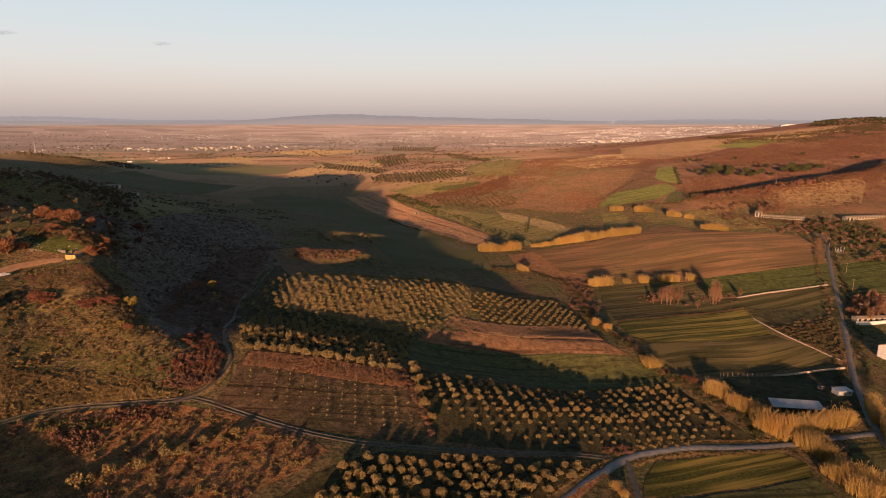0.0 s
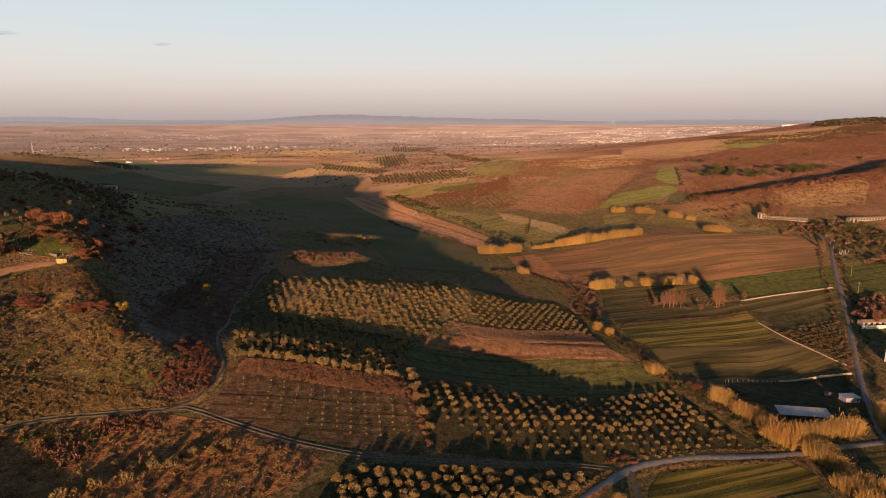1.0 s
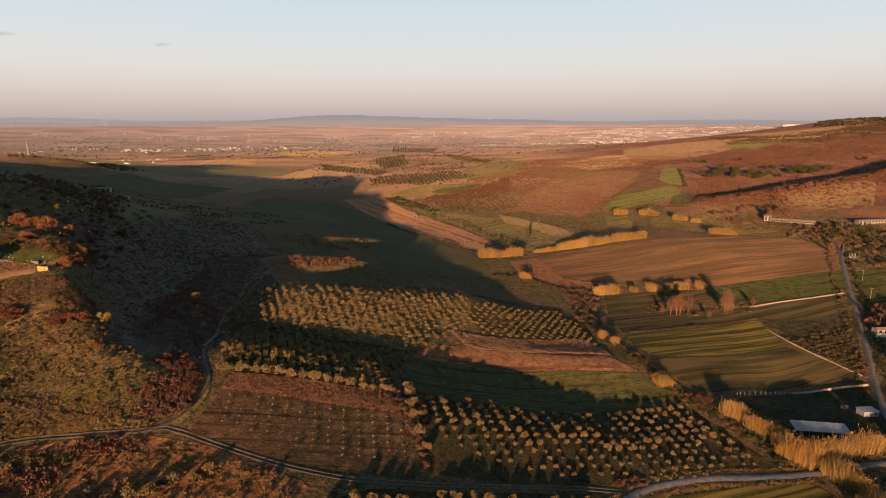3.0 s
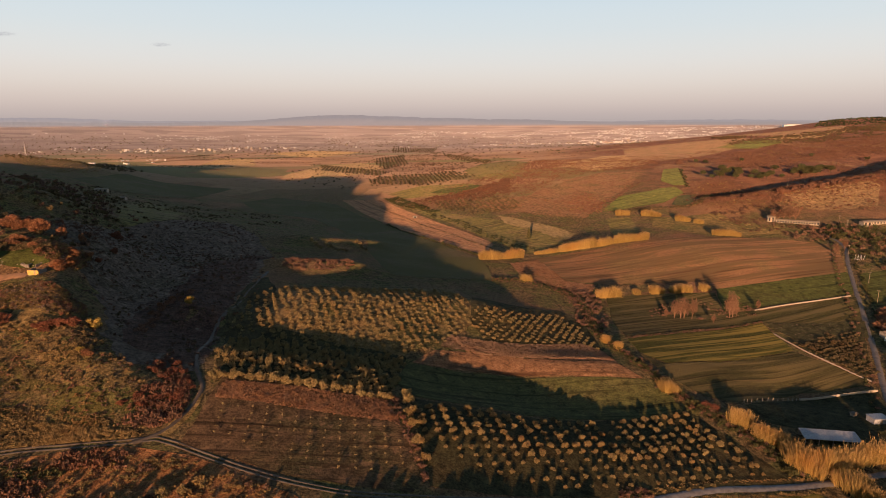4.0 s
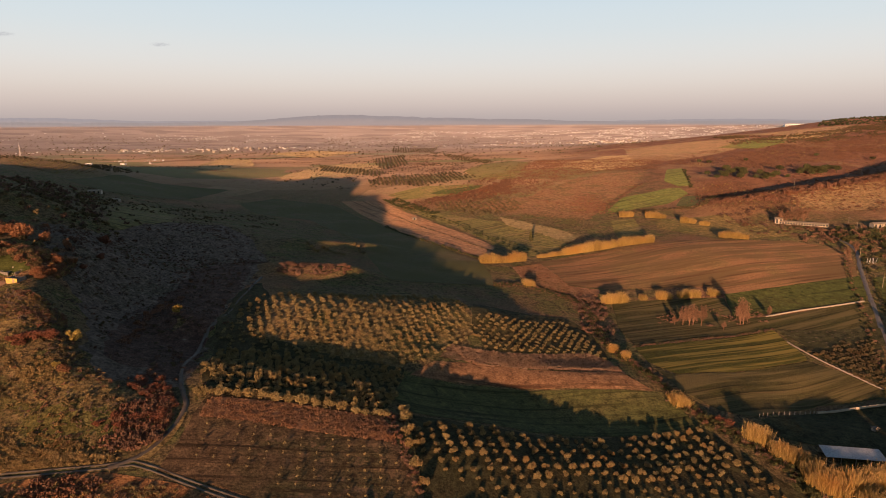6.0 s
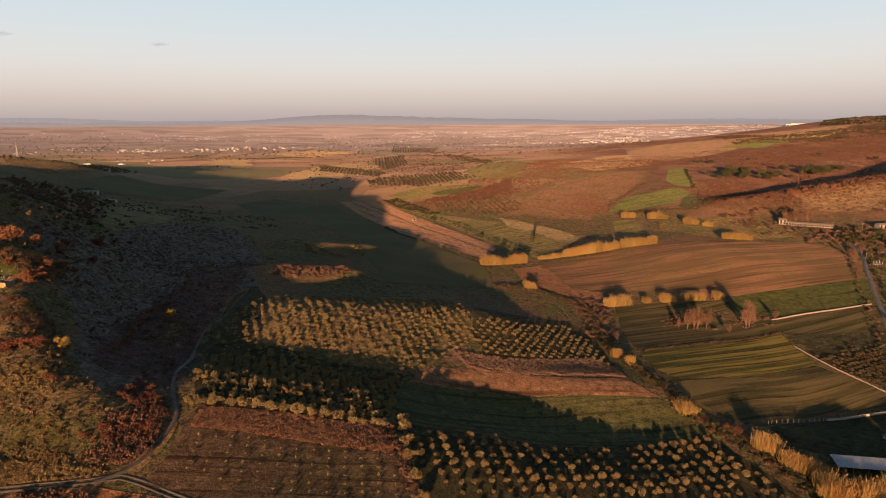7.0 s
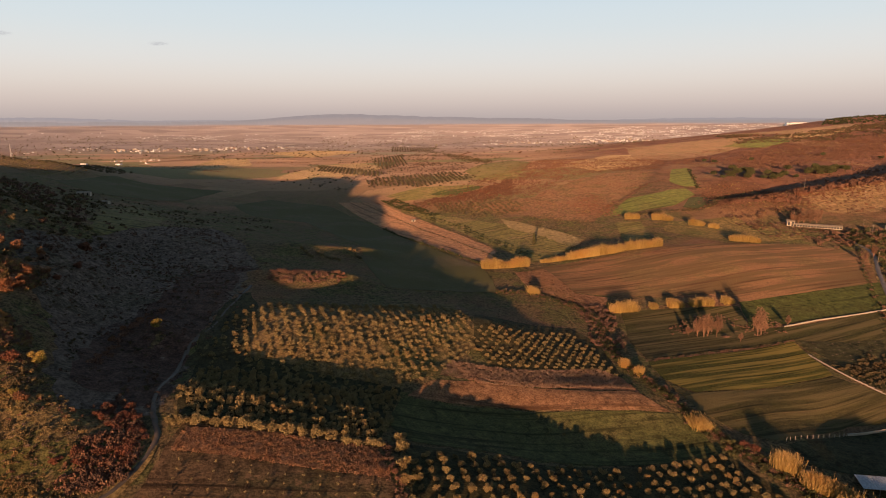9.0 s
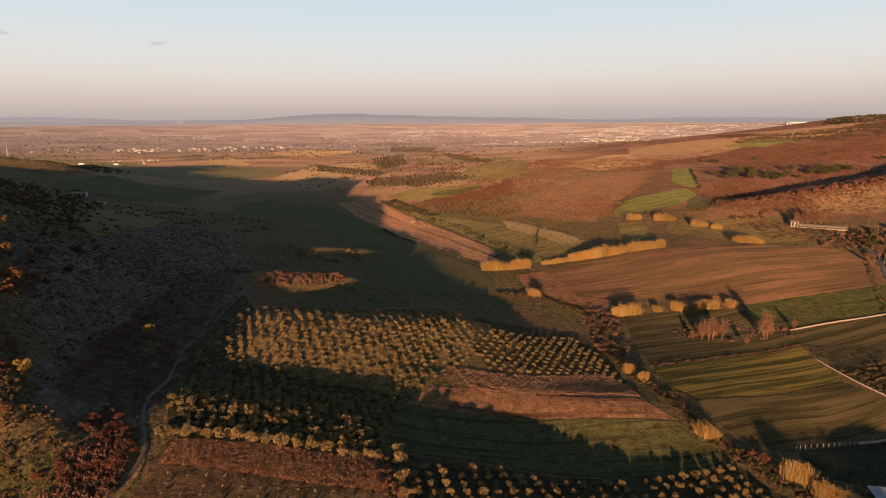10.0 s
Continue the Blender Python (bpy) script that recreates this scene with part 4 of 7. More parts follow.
# reeds
def reed_kind(rnd, length, depth, height, stems):
    verts, faces, hv, hf = [], [], [], []
    for _ in range(stems):
        x, y = rnd.uniform(-0.5, 0.5) * length, rnd.gauss(0, 0.28) * depth
        edge = (1 - 0.45 * (abs(2 * x / length)) ** 2.5) * (1 + 0.18 * math.sin(2.1 * x + length))
        h = height * rnd.uniform(0.55, 1.0) * edge
        lx, ly = rnd.gauss(0, 0.2) * h + 0.18 * x, rnd.gauss(0, 0.2) * h + 0.22 * y
        a, w = rnd.uniform(0, 3.14), rnd.uniform(0.045, 0.1)
        ox, oy = w * math.cos(a), w * math.sin(a)
        k = len(verts)
        verts += [(x - ox, y - oy, -0.4), (x + ox, y + oy, -0.4), (x + 0.4 * lx + ox, y + 0.4 * ly + oy, 0.55 * h), (x + 0.4 * lx - ox, y + 0.4 * ly - oy, 0.55 * h), (x + lx + 0.3 * ox, y + ly + 0.3 * oy, h), (x + lx - 0.3 * ox, y + ly - 0.3 * oy, h)]
        faces += [(k, k + 1, k + 2, k + 3), (k + 3, k + 2, k + 4, k + 5)]
        for q in (0.35, 0.6, 0.8):
            z = h * q * rnd.uniform(0.9, 1.1)
            b2, d = rnd.uniform(0, 6.28), rnd.uniform(0.3, 0.6)
            k = len(verts)
            px, py = x + lx * q * q, y + ly * q * q
            verts += [(px, py, z), (px + 0.06, py, z + 0.1), (px + d * math.cos(b2), py + d * math.sin(b2), z + 0.35), (px + 0.8 * d * math.cos(b2), py + 0.8 * d * math.sin(b2), z + 0.25)]
            faces.append((k, k + 1, k + 2, k + 3))
        if rnd.random() < 0.85:
            k = len(hv)
            px, py = x + lx, y + ly
            hv += [(px, py, h - 0.15), (px + 0.1 * math.cos(a), py + 0.1 * math.sin(a), h + 0.15), (px + 0.08 + 0.15 * lx, py + 0.15 * ly, h + 0.55), (px - 0.09 * math.cos(a), py - 0.09 * math.sin(a), h + 0.25)]
            hf.append((k, k + 1, k + 2, k + 3))
    t = thing("reed_clump", "tall clump of golden dry giant reed", "reeds", "reed clumps along ditches")
    tagged(part("cane_mass", fast_mesh("reed_stems", verts, faces, REED), t), kind="stuff")
    tagged(part("plume_mass", fast_mesh("reed_plumes", hv, hf, REED_HEAD), t), kind="stuff")
    return t


rr = random.Random(21)
reed_long = [reed_kind(rr, 8.0, 3.2, 5.0, 620) for _ in range(3)]
reed_round = [reed_kind(rr, 4.5, 4.0, 5.0, 480) for _ in range(3)]
used = set()


def reed(kinds, x, y, turn, s=1.0, tall=1.0):
    base = rr.choice(kinds)
    m = pose(x, y, ground_z(x, y), 0, 0, turn + rr.uniform(-6, 6))
    if base.name in used:
        ob = copy_thing(base, m)
    else:
        used.add(base.name)
        ob = base
        ob.matrix_basis = m
    ob.scale = (s * rr.uniform(0.9, 1.1), s * rr.uniform(0.85, 1.2), s * tall * rr.uniform(0.75, 1.18))


def reed_hedge(a, b, s=1.0, tall=1.0, gap=6.0):
    a, b = Vector(a), Vector(b)
    n = max(1, round((b - a).length / (gap * s)))
    turn = math.degrees(math.atan2(b.y - a.y, b.x - a.x))
    for i in range(n):
        p = a.lerp(b, (i + 0.5) / n)
        reed(reed_long, p.x + rr.uniform(-0.4, 0.4), p.y + rr.uniform(-0.4, 0.4), turn, s, tall)


reed_hedge((30.3, 468.4), (63.5, 478.0), 1.0, 1.25)
reed_hedge((75.6, 487.1), (95.4, 495.1), 0.9, 0.75)
reed_hedge((97.2, 495.1), (127.9, 503.1), 1.0, 1.45)
reed_hedge((129.2, 503.1), (143.0, 508.6), 1.0, 1.35)
reed_hedge((146.0, 508.6), (173.4, 513.2), 1.0, 1.25)
reed_hedge((100, 384), (113, 388), 1.1, 1.15)
for x, y, s in ((126.8, 393.4, 0.85), (139, 394.9, 1.1), (143, 396, 1.0), (152.7, 397.1, 1.1), (157, 398, 1.0), (162.1, 398.0, 1.0), (173.0, 399.7, 1.1), (176, 400.5, 0.8)):
    reed(reed_round, x, y, 10, s, 0.85)
for a, b in (((180.0, 627.6), (191.9, 625.2)), ((203.9, 618.0), (217.8, 611.7)), ((226.4, 587.9), (234.5, 581.6)), ((238.6, 575.3), (243.6, 570.3)), ((233.2, 524.0), (253.5, 519.1))):
    reed_hedge(a, b, 0.95, 1.15)
for x, y, s in ((97.0, 259.5, 1.15), (99.0, 257.8, 0.9), (116.6, 237.2, 1.15), (119.4, 236.4, 1.1), (122.0, 228.4, 1.1), (124.8, 227.4, 1.2), (127.6, 225.2, 1.2), (130.2, 222.6, 1.15), (84.1, 308.3, 0.8), (88.1, 299.9, 0.75), (54.6, 166.1, 0.55), (56, 163, 0.5), (56.5, 412, 0.9), (59, 411, 0.8)):
    reed(reed_round, x, y, rr.uniform(-0.0, 179.2), s, 0.95)
for a, b in (((125.5, 213), (131, 208.5)), ((127, 217.5), (133, 213)), ((131, 213.5), (139, 214.5)), ((134, 210.5), (143, 212)), ((143, 216), (158, 220)), ((156, 219), (168, 223.5)), ((145, 214), (166, 221)), ((137, 204), (143, 203)), ((138, 200), (142, 192)), ((136, 186), (140, 176)), ((140, 190), (147, 178)), ((143, 183), (150, 172)), ((138, 175), (147, 164)), ((186.4, 237.4), (178, 222)), ((177, 214), (172, 202))):
    reed_hedge(a, b, 1.0, 1.15, 4.0)


# bare trees
def bare_tree(rnd, height):
    """A leafless tree: a forked trunk and an oval haze of fine twigs."""
    verts, faces, c, s = [], [], [], []
    limb(verts, faces, (0, 0, -0.3), (0, 0, height * 0.3), height * 0.02, height * 0.014, 6)
    for i in range(30):
        a, e = rnd.uniform(0, 6.28), rnd.uniform(-0.5, 1.0)
        r = 0.21 * height * math.sqrt(max(0.1, 1 - e * e)) * rnd.uniform(0.7, 1.05)
        tip = Vector((r * math.cos(a), r * math.sin(a), height * (0.58 + 0.42 * e * rnd.uniform(0.85, 1.0))))
        start = Vector((0, 0, height * rnd.uniform(0.08, 0.3)))
        bend = start.lerp(tip, 0.5) + Vector((0, 0, 0.05 * height))
        limb(verts, faces, start, bend, height * 0.009, height * 0.006, 4)
        limb(verts, faces, bend, tip, height * 0.006, height * 0.002, 3)
        for _ in range(26):
            p = bend.lerp(tip, rnd.uniform(0.1, 1.05))
            c.append((p.x + rnd.gauss(0, 0.035) * height, p.y + rnd.gauss(0, 0.035) * height, p.z + rnd.gauss(0, 0.05) * height))
            s.append(rnd.uniform(0.05, 0.12))
    t = thing("bare_tree", "leafless tree with fine reddish twigs", "tree", "bare trees")
    part("trunk", fast_mesh("bare_trunk", verts, faces, BARE_TWIG), t)
    tagged(part("twig_mass", fast_mesh("bare_twigs", *cards(c, s, rnd, stretch=3.0), BARE_TWIG), t), kind="stuff")
    return t


rb = random.Random(31)
bares = [bare_tree(rb, 9.5) for _ in range(4)]
stand(bares, [(139.6, 352.6), (142.0, 353.3), (135.9, 352.3), (146.5, 353.0)], rb, 1.2, 1.4)
stand([copy_thing(bares[1], pose(0, 0, 0))], [(156.7, 347.5), (192.8, 368.0), (176, 360), (131, 352)], rb, 0.6, 0.8)
stand([copy_thing(bares[2], pose(0, 0, 0))], [(169.9, 355.7), (172.2, 356.8)], rb, 1.45, 1.55)
stand([copy_thing(bares[3], pose(0, 0, 0))], [(310.9, 572.5), (315.1, 571.5), (319.8, 571.5), (324.7, 569.6), (329.3, 568.6)], rb, 1.35, 1.6)
stand([copy_thing(bares[0], pose(0, 0, 0))], [(252.0, 336.5), (256, 331), (262, 334), (249, 328), (303.8, 468.2), (316.7, 478.2)], rb, 0.8, 1.15)


# russet trees and thickets on the western slope
RUSSET = leafy("orange_russet_twigs", (0.14, 0.065, 0.034), (0.30, 0.15, 0.078), 0.15)
DEEP_RUSSET = leafy("deep_russet_twigs", (0.115, 0.05, 0.032), (0.225, 0.095, 0.056), 0.15)
YELLOW_LEAF = leafy("yellow_green_leaves", (0.17, 0.125, 0.035), (0.37, 0.28, 0.078), 0.25)


def shrub_tree(rnd, name, label, mat, group, bark, per=120):
    """A many-stemmed tree of unit crown radius: bent stems and a rounded, broken crown of fine sprays."""
    t = thing(name, label, "tree", group)
    verts, faces = [], []
    for i in range(7):
        a, d = 6.283 * (i + rnd.random()) / 7, rnd.uniform(0.25, 0.7)
        knee = Vector((0.3 * d * math.cos(a), 0.3 * d * math.sin(a), rnd.uniform(0.35, 0.6)))
        limb(verts, faces, (0.05 * math.cos(a), 0.05 * math.sin(a), -0.1), knee, 0.05, 0.035, 5)
        limb(verts, faces, knee, (d * math.cos(a), d * math.sin(a), rnd.uniform(0.9, 1.4)), 0.035, 0.01, 4)
    part("trunk", fast_mesh("shrub_stems", verts, faces, bark), t)
    c, s = lumps(rnd, 13, 1.0, 1.25, 0.15, per, 0.05)
    tagged(part("crown", fast_mesh("shrub_crown", *cards(c, s, rnd, stretch=1.7), mat), t), kind="stuff")
    return t


def shrub_row(kinds, spots, rnd):
    """Copies at (x, y, radius, height)."""
    for i, (x, y, r, h) in enumerate(spots):
        m = pose(x, y, ground_z(x, y) - 0.1, 0, 0, rnd.uniform(0, 360))
        ob = kinds[i] if i < len(kinds) else copy_thing(rnd.choice(kinds), m)
        ob.matrix_basis = m
        ob.scale = (r * rnd.uniform(0.9, 1.1), r * rnd.uniform(0.9, 1.1), h / 1.6)


rt = random.Random(91)
orange = [shrub_tree(rt, "russet_tree", "rounded leafless tree with orange-russet twigs", RUSSET, "russet trees on the western slope", BARE_TWIG) for _ in range(3)]
# The tree at (-207, 262) is added just out of view to shade the hut.
shrub_row(orange, [(-201.5, 316, 4.6, 8.0), (-206.5, 317, 3.6, 6.5), (-211, 316, 3.2, 5.5), (-217, 315, 3.6, 5.5), (-193, 319, 2.9, 5.2), (-184.2, 322, 1.7, 5.5), (-199.5, 297, 3.0, 4.2), (-195, 296, 2.4, 3.4), (-169, 277, 2.8, 4.0), (-166, 280, 2.4, 3.4), (-171, 293, 2.6, 3.8), (-171.6, 304, 2.4, 3.4), (-168, 286, 2.4, 3.2), (-174, 296, 2.2, 3.0), (-165.5, 273, 2.0, 2.8), (-118.8, 211.4, 2.2, 2.8), (-128, 274, 1.6, 2.2), (-130, 286, 1.5, 2.0), (-131.8, 303, 1.7, 2.4), (-224, 330, 3.4, 5.0), (-201, 266, 4.8, 8.5), (-207, 262, 4.4, 8.0), (-197.5, 272, 2.6, 4.5), (-196, 290, 2.6, 3.6), (-186, 288, 2.0, 2.8), (-181, 284, 2.2, 3.2)], rt)
deep = [shrub_tree(rt, "thorn_thicket", "dense rust-red thicket of leafless thorn", DEEP_RUSSET, "rust-red thickets", BARE_TWIG) for _ in range(3)]
shrub_row(deep, [(-164, 228, 3.2, 3.8), (-160.5, 230.5, 3.0, 3.6), (-159, 227.5, 2.4, 3.0), (-165.5, 231.5, 2.4, 3.2), (-143.5, 225.5, 2.6, 3.0), (-140, 227, 2.8, 3.2), (-137, 228, 2.6, 3.4), (-134.5, 230, 2.8, 3.6), (-141, 223.5, 2.0, 2.4), (-195, 373, 3.4, 6.0), (-174, 331, 1.8, 3.2), (-168.4, 307, 1.7, 3.0), (-176, 222, 2.6, 3.2), (-174, 218.5, 2.2, 2.8), (111.5, 246.3, 2.6, 2.6), (109.2, 248.8, 2.0, 2.2)], rt)
for x, y in random_in([(-98.5, 193), (-80, 197), (-82.7, 207.4), (-86.7, 213.4), (-96.8, 224.6), (-98.7, 212.4), (-93, 203)], 46, rt):
    m = pose(x, y, ground_z(x, y) - 0.1, 0, 0, rt.uniform(0, 360))
    r = rt.uniform(1.2, 2.2)
    copy_thing(rt.choice(deep), m).scale = (r, r, r * rt.uniform(0.4, 0.6))
yellow = [shrub_tree(rt, "broadleaf_tree", "bushy tree with yellow-green evening-lit leaves", YELLOW_LEAF, "yellow-green trees on the slope", BARK, 130) for _ in range(2)]
shrub_row(yellow, [(-128.7, 233.4, 2.7, 4.6), (-116, 285.5, 2.3, 4.2), (-122.5, 213.8, 1.2, 2.0)], rt)

# ---- scrub, heath and woods ----
rv = random.Random(77)
BUSH = bush_templates(1, 10, 5, 15, 0.13)
BUSH_MID = bush_templates(6, 8, 4, 8, 0.19)
BUSH_FAR = bush_templates(2, 6, 4, 6, 0.3)
TUFT = twig_templates(4, 6, 26, 0.9)
HILLSIDE = [(-186.1, 239.4), (-183.6, 256.9), (-165.7, 261.5), (-151.2, 253.1), (-129.4, 233.7), (-103.1, 210.4), (-92.7, 199.9), (-92.4, 184.9), (-109.7, 182.0), (-130.0, 184.9), (-141.8, 175.2)]
LOWER = [(-150, 135), (-138, 150), (-126, 164), (-112, 170), (-90, 175), (-70, 174), (-44.7, 166.2), (-37.6, 156.7), (-52, 140), (-60, 120), (-120, 110)]
WEST_DARK = [(-84.1, 222.2), (-101.2, 220.6), (-115.9, 233.7), (-134.6, 253.0), (-157.7, 281.4), (-173.8, 304.7), (-207.4, 400.9), (-188.6, 428.7), (-148.5, 395.1), (-126.0, 423.3), (-106.5, 321.5), (-98.1, 276.3)]
WEST_TOP = [(-178, 290), (-205, 260), (-260, 250), (-330, 330), (-420, 520), (-460.8, 668.7), (-369.8, 668.4), (-223.0, 427.8), (-209.9, 381.5), (-205, 330)]
stuff("hillside_scrub", "grey-green and straw-coloured low scrub on the slope", "scrub", BUSH, random_in(HILLSIDE, 330, rv, 0.75, 8), rv, 0.35, 1.1, DRY_BUSH)
stuff("hillside_scrub", "grey-green prickly bushes on the slope", "scrub", BUSH, random_in(HILLSIDE, 230, rv, 0.8, 9), rv, 0.4, 1.4, GREY_BUSH)
stuff("dry_grass", "tufts of tall dry grass on the slope", "grass", TUFT, random_in(HILLSIDE, 2200, rv, 0.5, 16), rv, 0.15, 0.45, DRY_BUSH)
HUT_SLOPE = [(-182, 246), (-171, 255.5), (-161, 260), (-152, 256), (-142, 250), (-136, 242), (-150, 238), (-168, 238)]
HUT_BACK = [(-196, 300), (-186, 305), (-173, 309), (-166, 296), (-163, 280), (-168, 284), (-174, 291), (-186, 292)]
stuff("hillside_scrub", "mauve-grey twiggy scrub below the hut", "scrub", BUSH, random_in(HUT_SLOPE, 420, rv, 0.5, 7), rv, 0.35, 0.95, GREY_TWIG)
stuff("hillside_scrub", "straw-coloured scrub below the hut", "scrub", BUSH, random_in(HUT_SLOPE, 520, rv, 0.5, 6), rv, 0.35, 1.0, DRY_BUSH)
stuff("hillside_scrub", "russet scrub below the hut", "scrub", BUSH, random_in(HUT_SLOPE, 160, rv, 0.6, 8), rv, 0.5, 1.2, HEATH_LEAF)
HUT_HOLLOW = [(-214, 292), (-200, 304), (-186, 300), (-174, 291), (-172, 281), (-178, 282), (-188, 285), (-200, 281)]
stuff("hilltop_scrub", "dark green scrub in the hollow behind the hut", "scrub", BUSH, random_in(HUT_HOLLOW, 420, rv, 0.3, 8), rv, 0.5, 1.5, GREY_BUSH)
stuff("hilltop_scrub", "russet brambles in the hollow behind the hut", "scrub", BUSH, random_in(HUT_HOLLOW, 130, rv, 0.4, 8), rv, 0.5, 1.3, HEATH_LEAF)
stuff("hilltop_scrub", "ochre and straw scrub behind the hut", "scrub", BUSH, random_in(HUT_BACK, 300, rv, 0.5, 7), rv, 0.5, 1.3, DRY_BUSH)
stuff("hilltop_scrub", "russet scrub behind the hut", "scrub", BUSH, random_in(HUT_BACK, 260, rv, 0.5, 7), rv, 0.5, 1.4, HEATH_LEAF)
stuff("hilltop_scrub", "dark evergreen scrub behind the hut", "scrub", BUSH, random_in(HUT_BACK, 120, rv, 0.6, 8), rv, 0.5, 1.4, GREY_BUSH)
stuff("track_scrub", "dense straw-coloured scrub along the track", "scrub", BUSH, random_in([(-141.8, 175.2), (-138.2, 186.1), (-119.9, 183.6), (-104.5, 182.7), (-86.1, 183.5), (-90.5, 180.4), (-107.0, 176.7), (-122.2, 172.1), (-132.9, 162.4)], 1100, rv, 0.15, 10), rv, 0.4, 1.0, DRY_BUSH)
stuff("russet_thicket", "dark russet thicket below the track", "scrub", BUSH_MID, random_in([(-105.3, 170.1), (-103.0, 174.1), (-93.7, 175.3), (-87.0, 174.4), (-85.5, 168.9), (-94.9, 166.7), (-102.5, 166.3)], 110, rv) + random_in([(-115.7, 158.7), (-111.0, 161.8), (-102.1, 160.9), (-98.6, 156.1), (-105.5, 152.5), (-112.0, 154.1)], 90, rv), rv, 0.6, 1.4, HEATH_LEAF)
stuff("lower_scrub", "dark evergreen scrub below the track", "scrub", BUSH_MID, random_in([(-122.4, 161.5), (-118.1, 165.2), (-101.9, 166.9), (-99.0, 164.6), (-112.0, 160.8), (-119.4, 159.4)], 60, rv), rv, 0.6, 1.3, DARK_BUSH)
stuff("russet_scrub", "rust-red leafless scrub below the track", "scrub", BUSH, random_in(LOWER, 330, rv, 0.7, 8), rv, 0.5, 1.3, RUST_LEAF)
stuff("lower_scrub", "ochre scrub and bracken below the track", "scrub", BUSH, random_in(LOWER, 500, rv, 0.5, 9), rv, 0.4, 1.2, DRY_BUSH)
stuff("lower_scrub", "tufts of tall dry grass below the track", "grass", TUFT, random_in(LOWER, 2200, rv, 0.3, 12), rv, 0.3, 0.8, DRY_BUSH)
stuff("russet_thicket", "rust-red thicket of bare thorn bushes", "scrub", BUSH, random_in([(-92.4, 184.9), (-96.5, 190.1), (-94.9, 195.7), (-87.6, 197.0), (-80.9, 200.7), (-78.9, 192.2), (-84.4, 186.3)], 130, rv, 0.3, 5) + random_in([(-97.9, 212.6), (-98.3, 224.4), (-89.4, 218.0), (-81.8, 206.3), (-87.6, 202.3), (-93.7, 205.0)], 90, rv, 0.3, 5), rv, 0.6, 1.5, RUST_LEAF)
stuff("hillside_scrub", "small grey and straw bushes scattered over the slope", "scrub", BUSH_MID, random_in(HILLSIDE, 480, rv, 0.85, 9), rv, 0.3, 0.75, GREY_TWIG)
stuff("hillside_scrub", "small russet bushes scattered over the slope", "scrub", BUSH_MID, random_in(HILLSIDE, 130, rv, 0.85, 11), rv, 0.4, 0.9, HEATH_LEAF)
stuff("russet_thicket", "rust-red brambles above the track junction", "scrub", BUSH_MID, random_in([(-96.6, 195.0), (-94.5, 204.5), (-83.6, 208.2), (-79.9, 199.0), (-83.5, 186.4), (-94.7, 185.9)], 260, rv, 0.2, 6), rv, 0.5, 1.3, HEATH_LEAF)
stuff("track_scrub", "golden scrub above the track", "scrub", BUSH_MID, random_in([(-147.3, 183.1), (-139.1, 187.5), (-121.1, 189.2), (-102.7, 186.9), (-87.1, 185.8), (-90.5, 180.4), (-115.2, 175.2), (-134.1, 164.1)], 900, rv, 0.3, 9), rv, 0.4, 0.9, DRY_BUSH)
stuff("hillside_scrub", "pale twiggy bushes in a clump on the slope", "scrub", BUSH_MID, random_in([(-135.8, 212.5), (-127.4, 217.2), (-119.8, 216.9), (-116.8, 208.7), (-128.1, 206.1)], 120, rv, 0.2, 5), rv, 0.5, 1.1, DRY_BUSH)
for row in ([(-152, 213), (-140, 214), (-128, 216), (-117, 212)], [(-150, 204), (-135, 206), (-122, 206), (-112, 209)], [(-160, 222), (-150, 226), (-143, 233)], [(-146, 240), (-138, 236), (-128, 228), (-118, 220)], [(-150, 248), (-140, 243), (-132, 238)], [(-140, 196), (-128, 198), (-114, 200), (-104, 198)], [(-168, 244), (-158, 250), (-150, 252)]):
    stuff("hillside_scrub", "loose line of pale straw-coloured bushes on the slope", "scrub", BUSH, along(row, 1.0, 1.5, rv), rv, 0.35, 1.05, DRY_BUSH)
    stuff("hillside_scrub", "dark grey-green bushes between the pale ones", "scrub", BUSH, along(row, 2.2, 2.2, rv), rv, 0.4, 1.0, GREY_BUSH)
RAVINE_FLOOR = [(-163.0, 284.3), (-137.0, 257.7), (-124.2, 230.1), (-105.6, 211.4), (-98.9, 215.2), (-84.4, 215.3), (-85.7, 227.8), (-98.6, 273.5), (-102.6, 303.0), (-105.5, 351.8), (-119.5, 429.7), (-150.8, 493.9), (-194.7, 552.2), (-216.8, 493.9), (-216.7, 384.5), (-229.5, 371.0), (-176.6, 292.6)]
stuff("ravine_scrub", "grey leafless brambles filling the ravine", "scrub", BUSH_MID, feather(random_in(RAVINE_FLOOR, 1900, rv, 0.6, 16), 9, rv), rv, 0.3, 0.9, GREY_TWIG)
stuff("ravine_scrub", "dull russet brambles in the ravine", "scrub", BUSH_MID, feather(random_in(RAVINE_FLOOR, 900, rv, 0.7, 20), 9, rv), rv, 0.4, 1.2, RUST_LEAF)
stuff("ravine_scrub", "russet brambles along the ravine edge", "scrub", BUSH, along([(-121.1, 249.8), (-125.4, 275.1), (-130.8, 307.4), (-127.6, 319.2)], 1.2, 1.2, rv), rv, 0.7, 1.7, HEATH_LEAF)
stuff("west_scrub", "dark scrub in the shaded valley", "scrub", BUSH, random_in(WEST_DARK, 350, rv, 0.6, 14), rv, 0.4, 1.1, GREY_BUSH)
stuff("west_scrub", "russet brambles in the shaded valley", "scrub", BUSH, random_in(WEST_DARK, 160, rv, 0.7, 14), rv, 0.5, 1.2, RUST_LEAF)
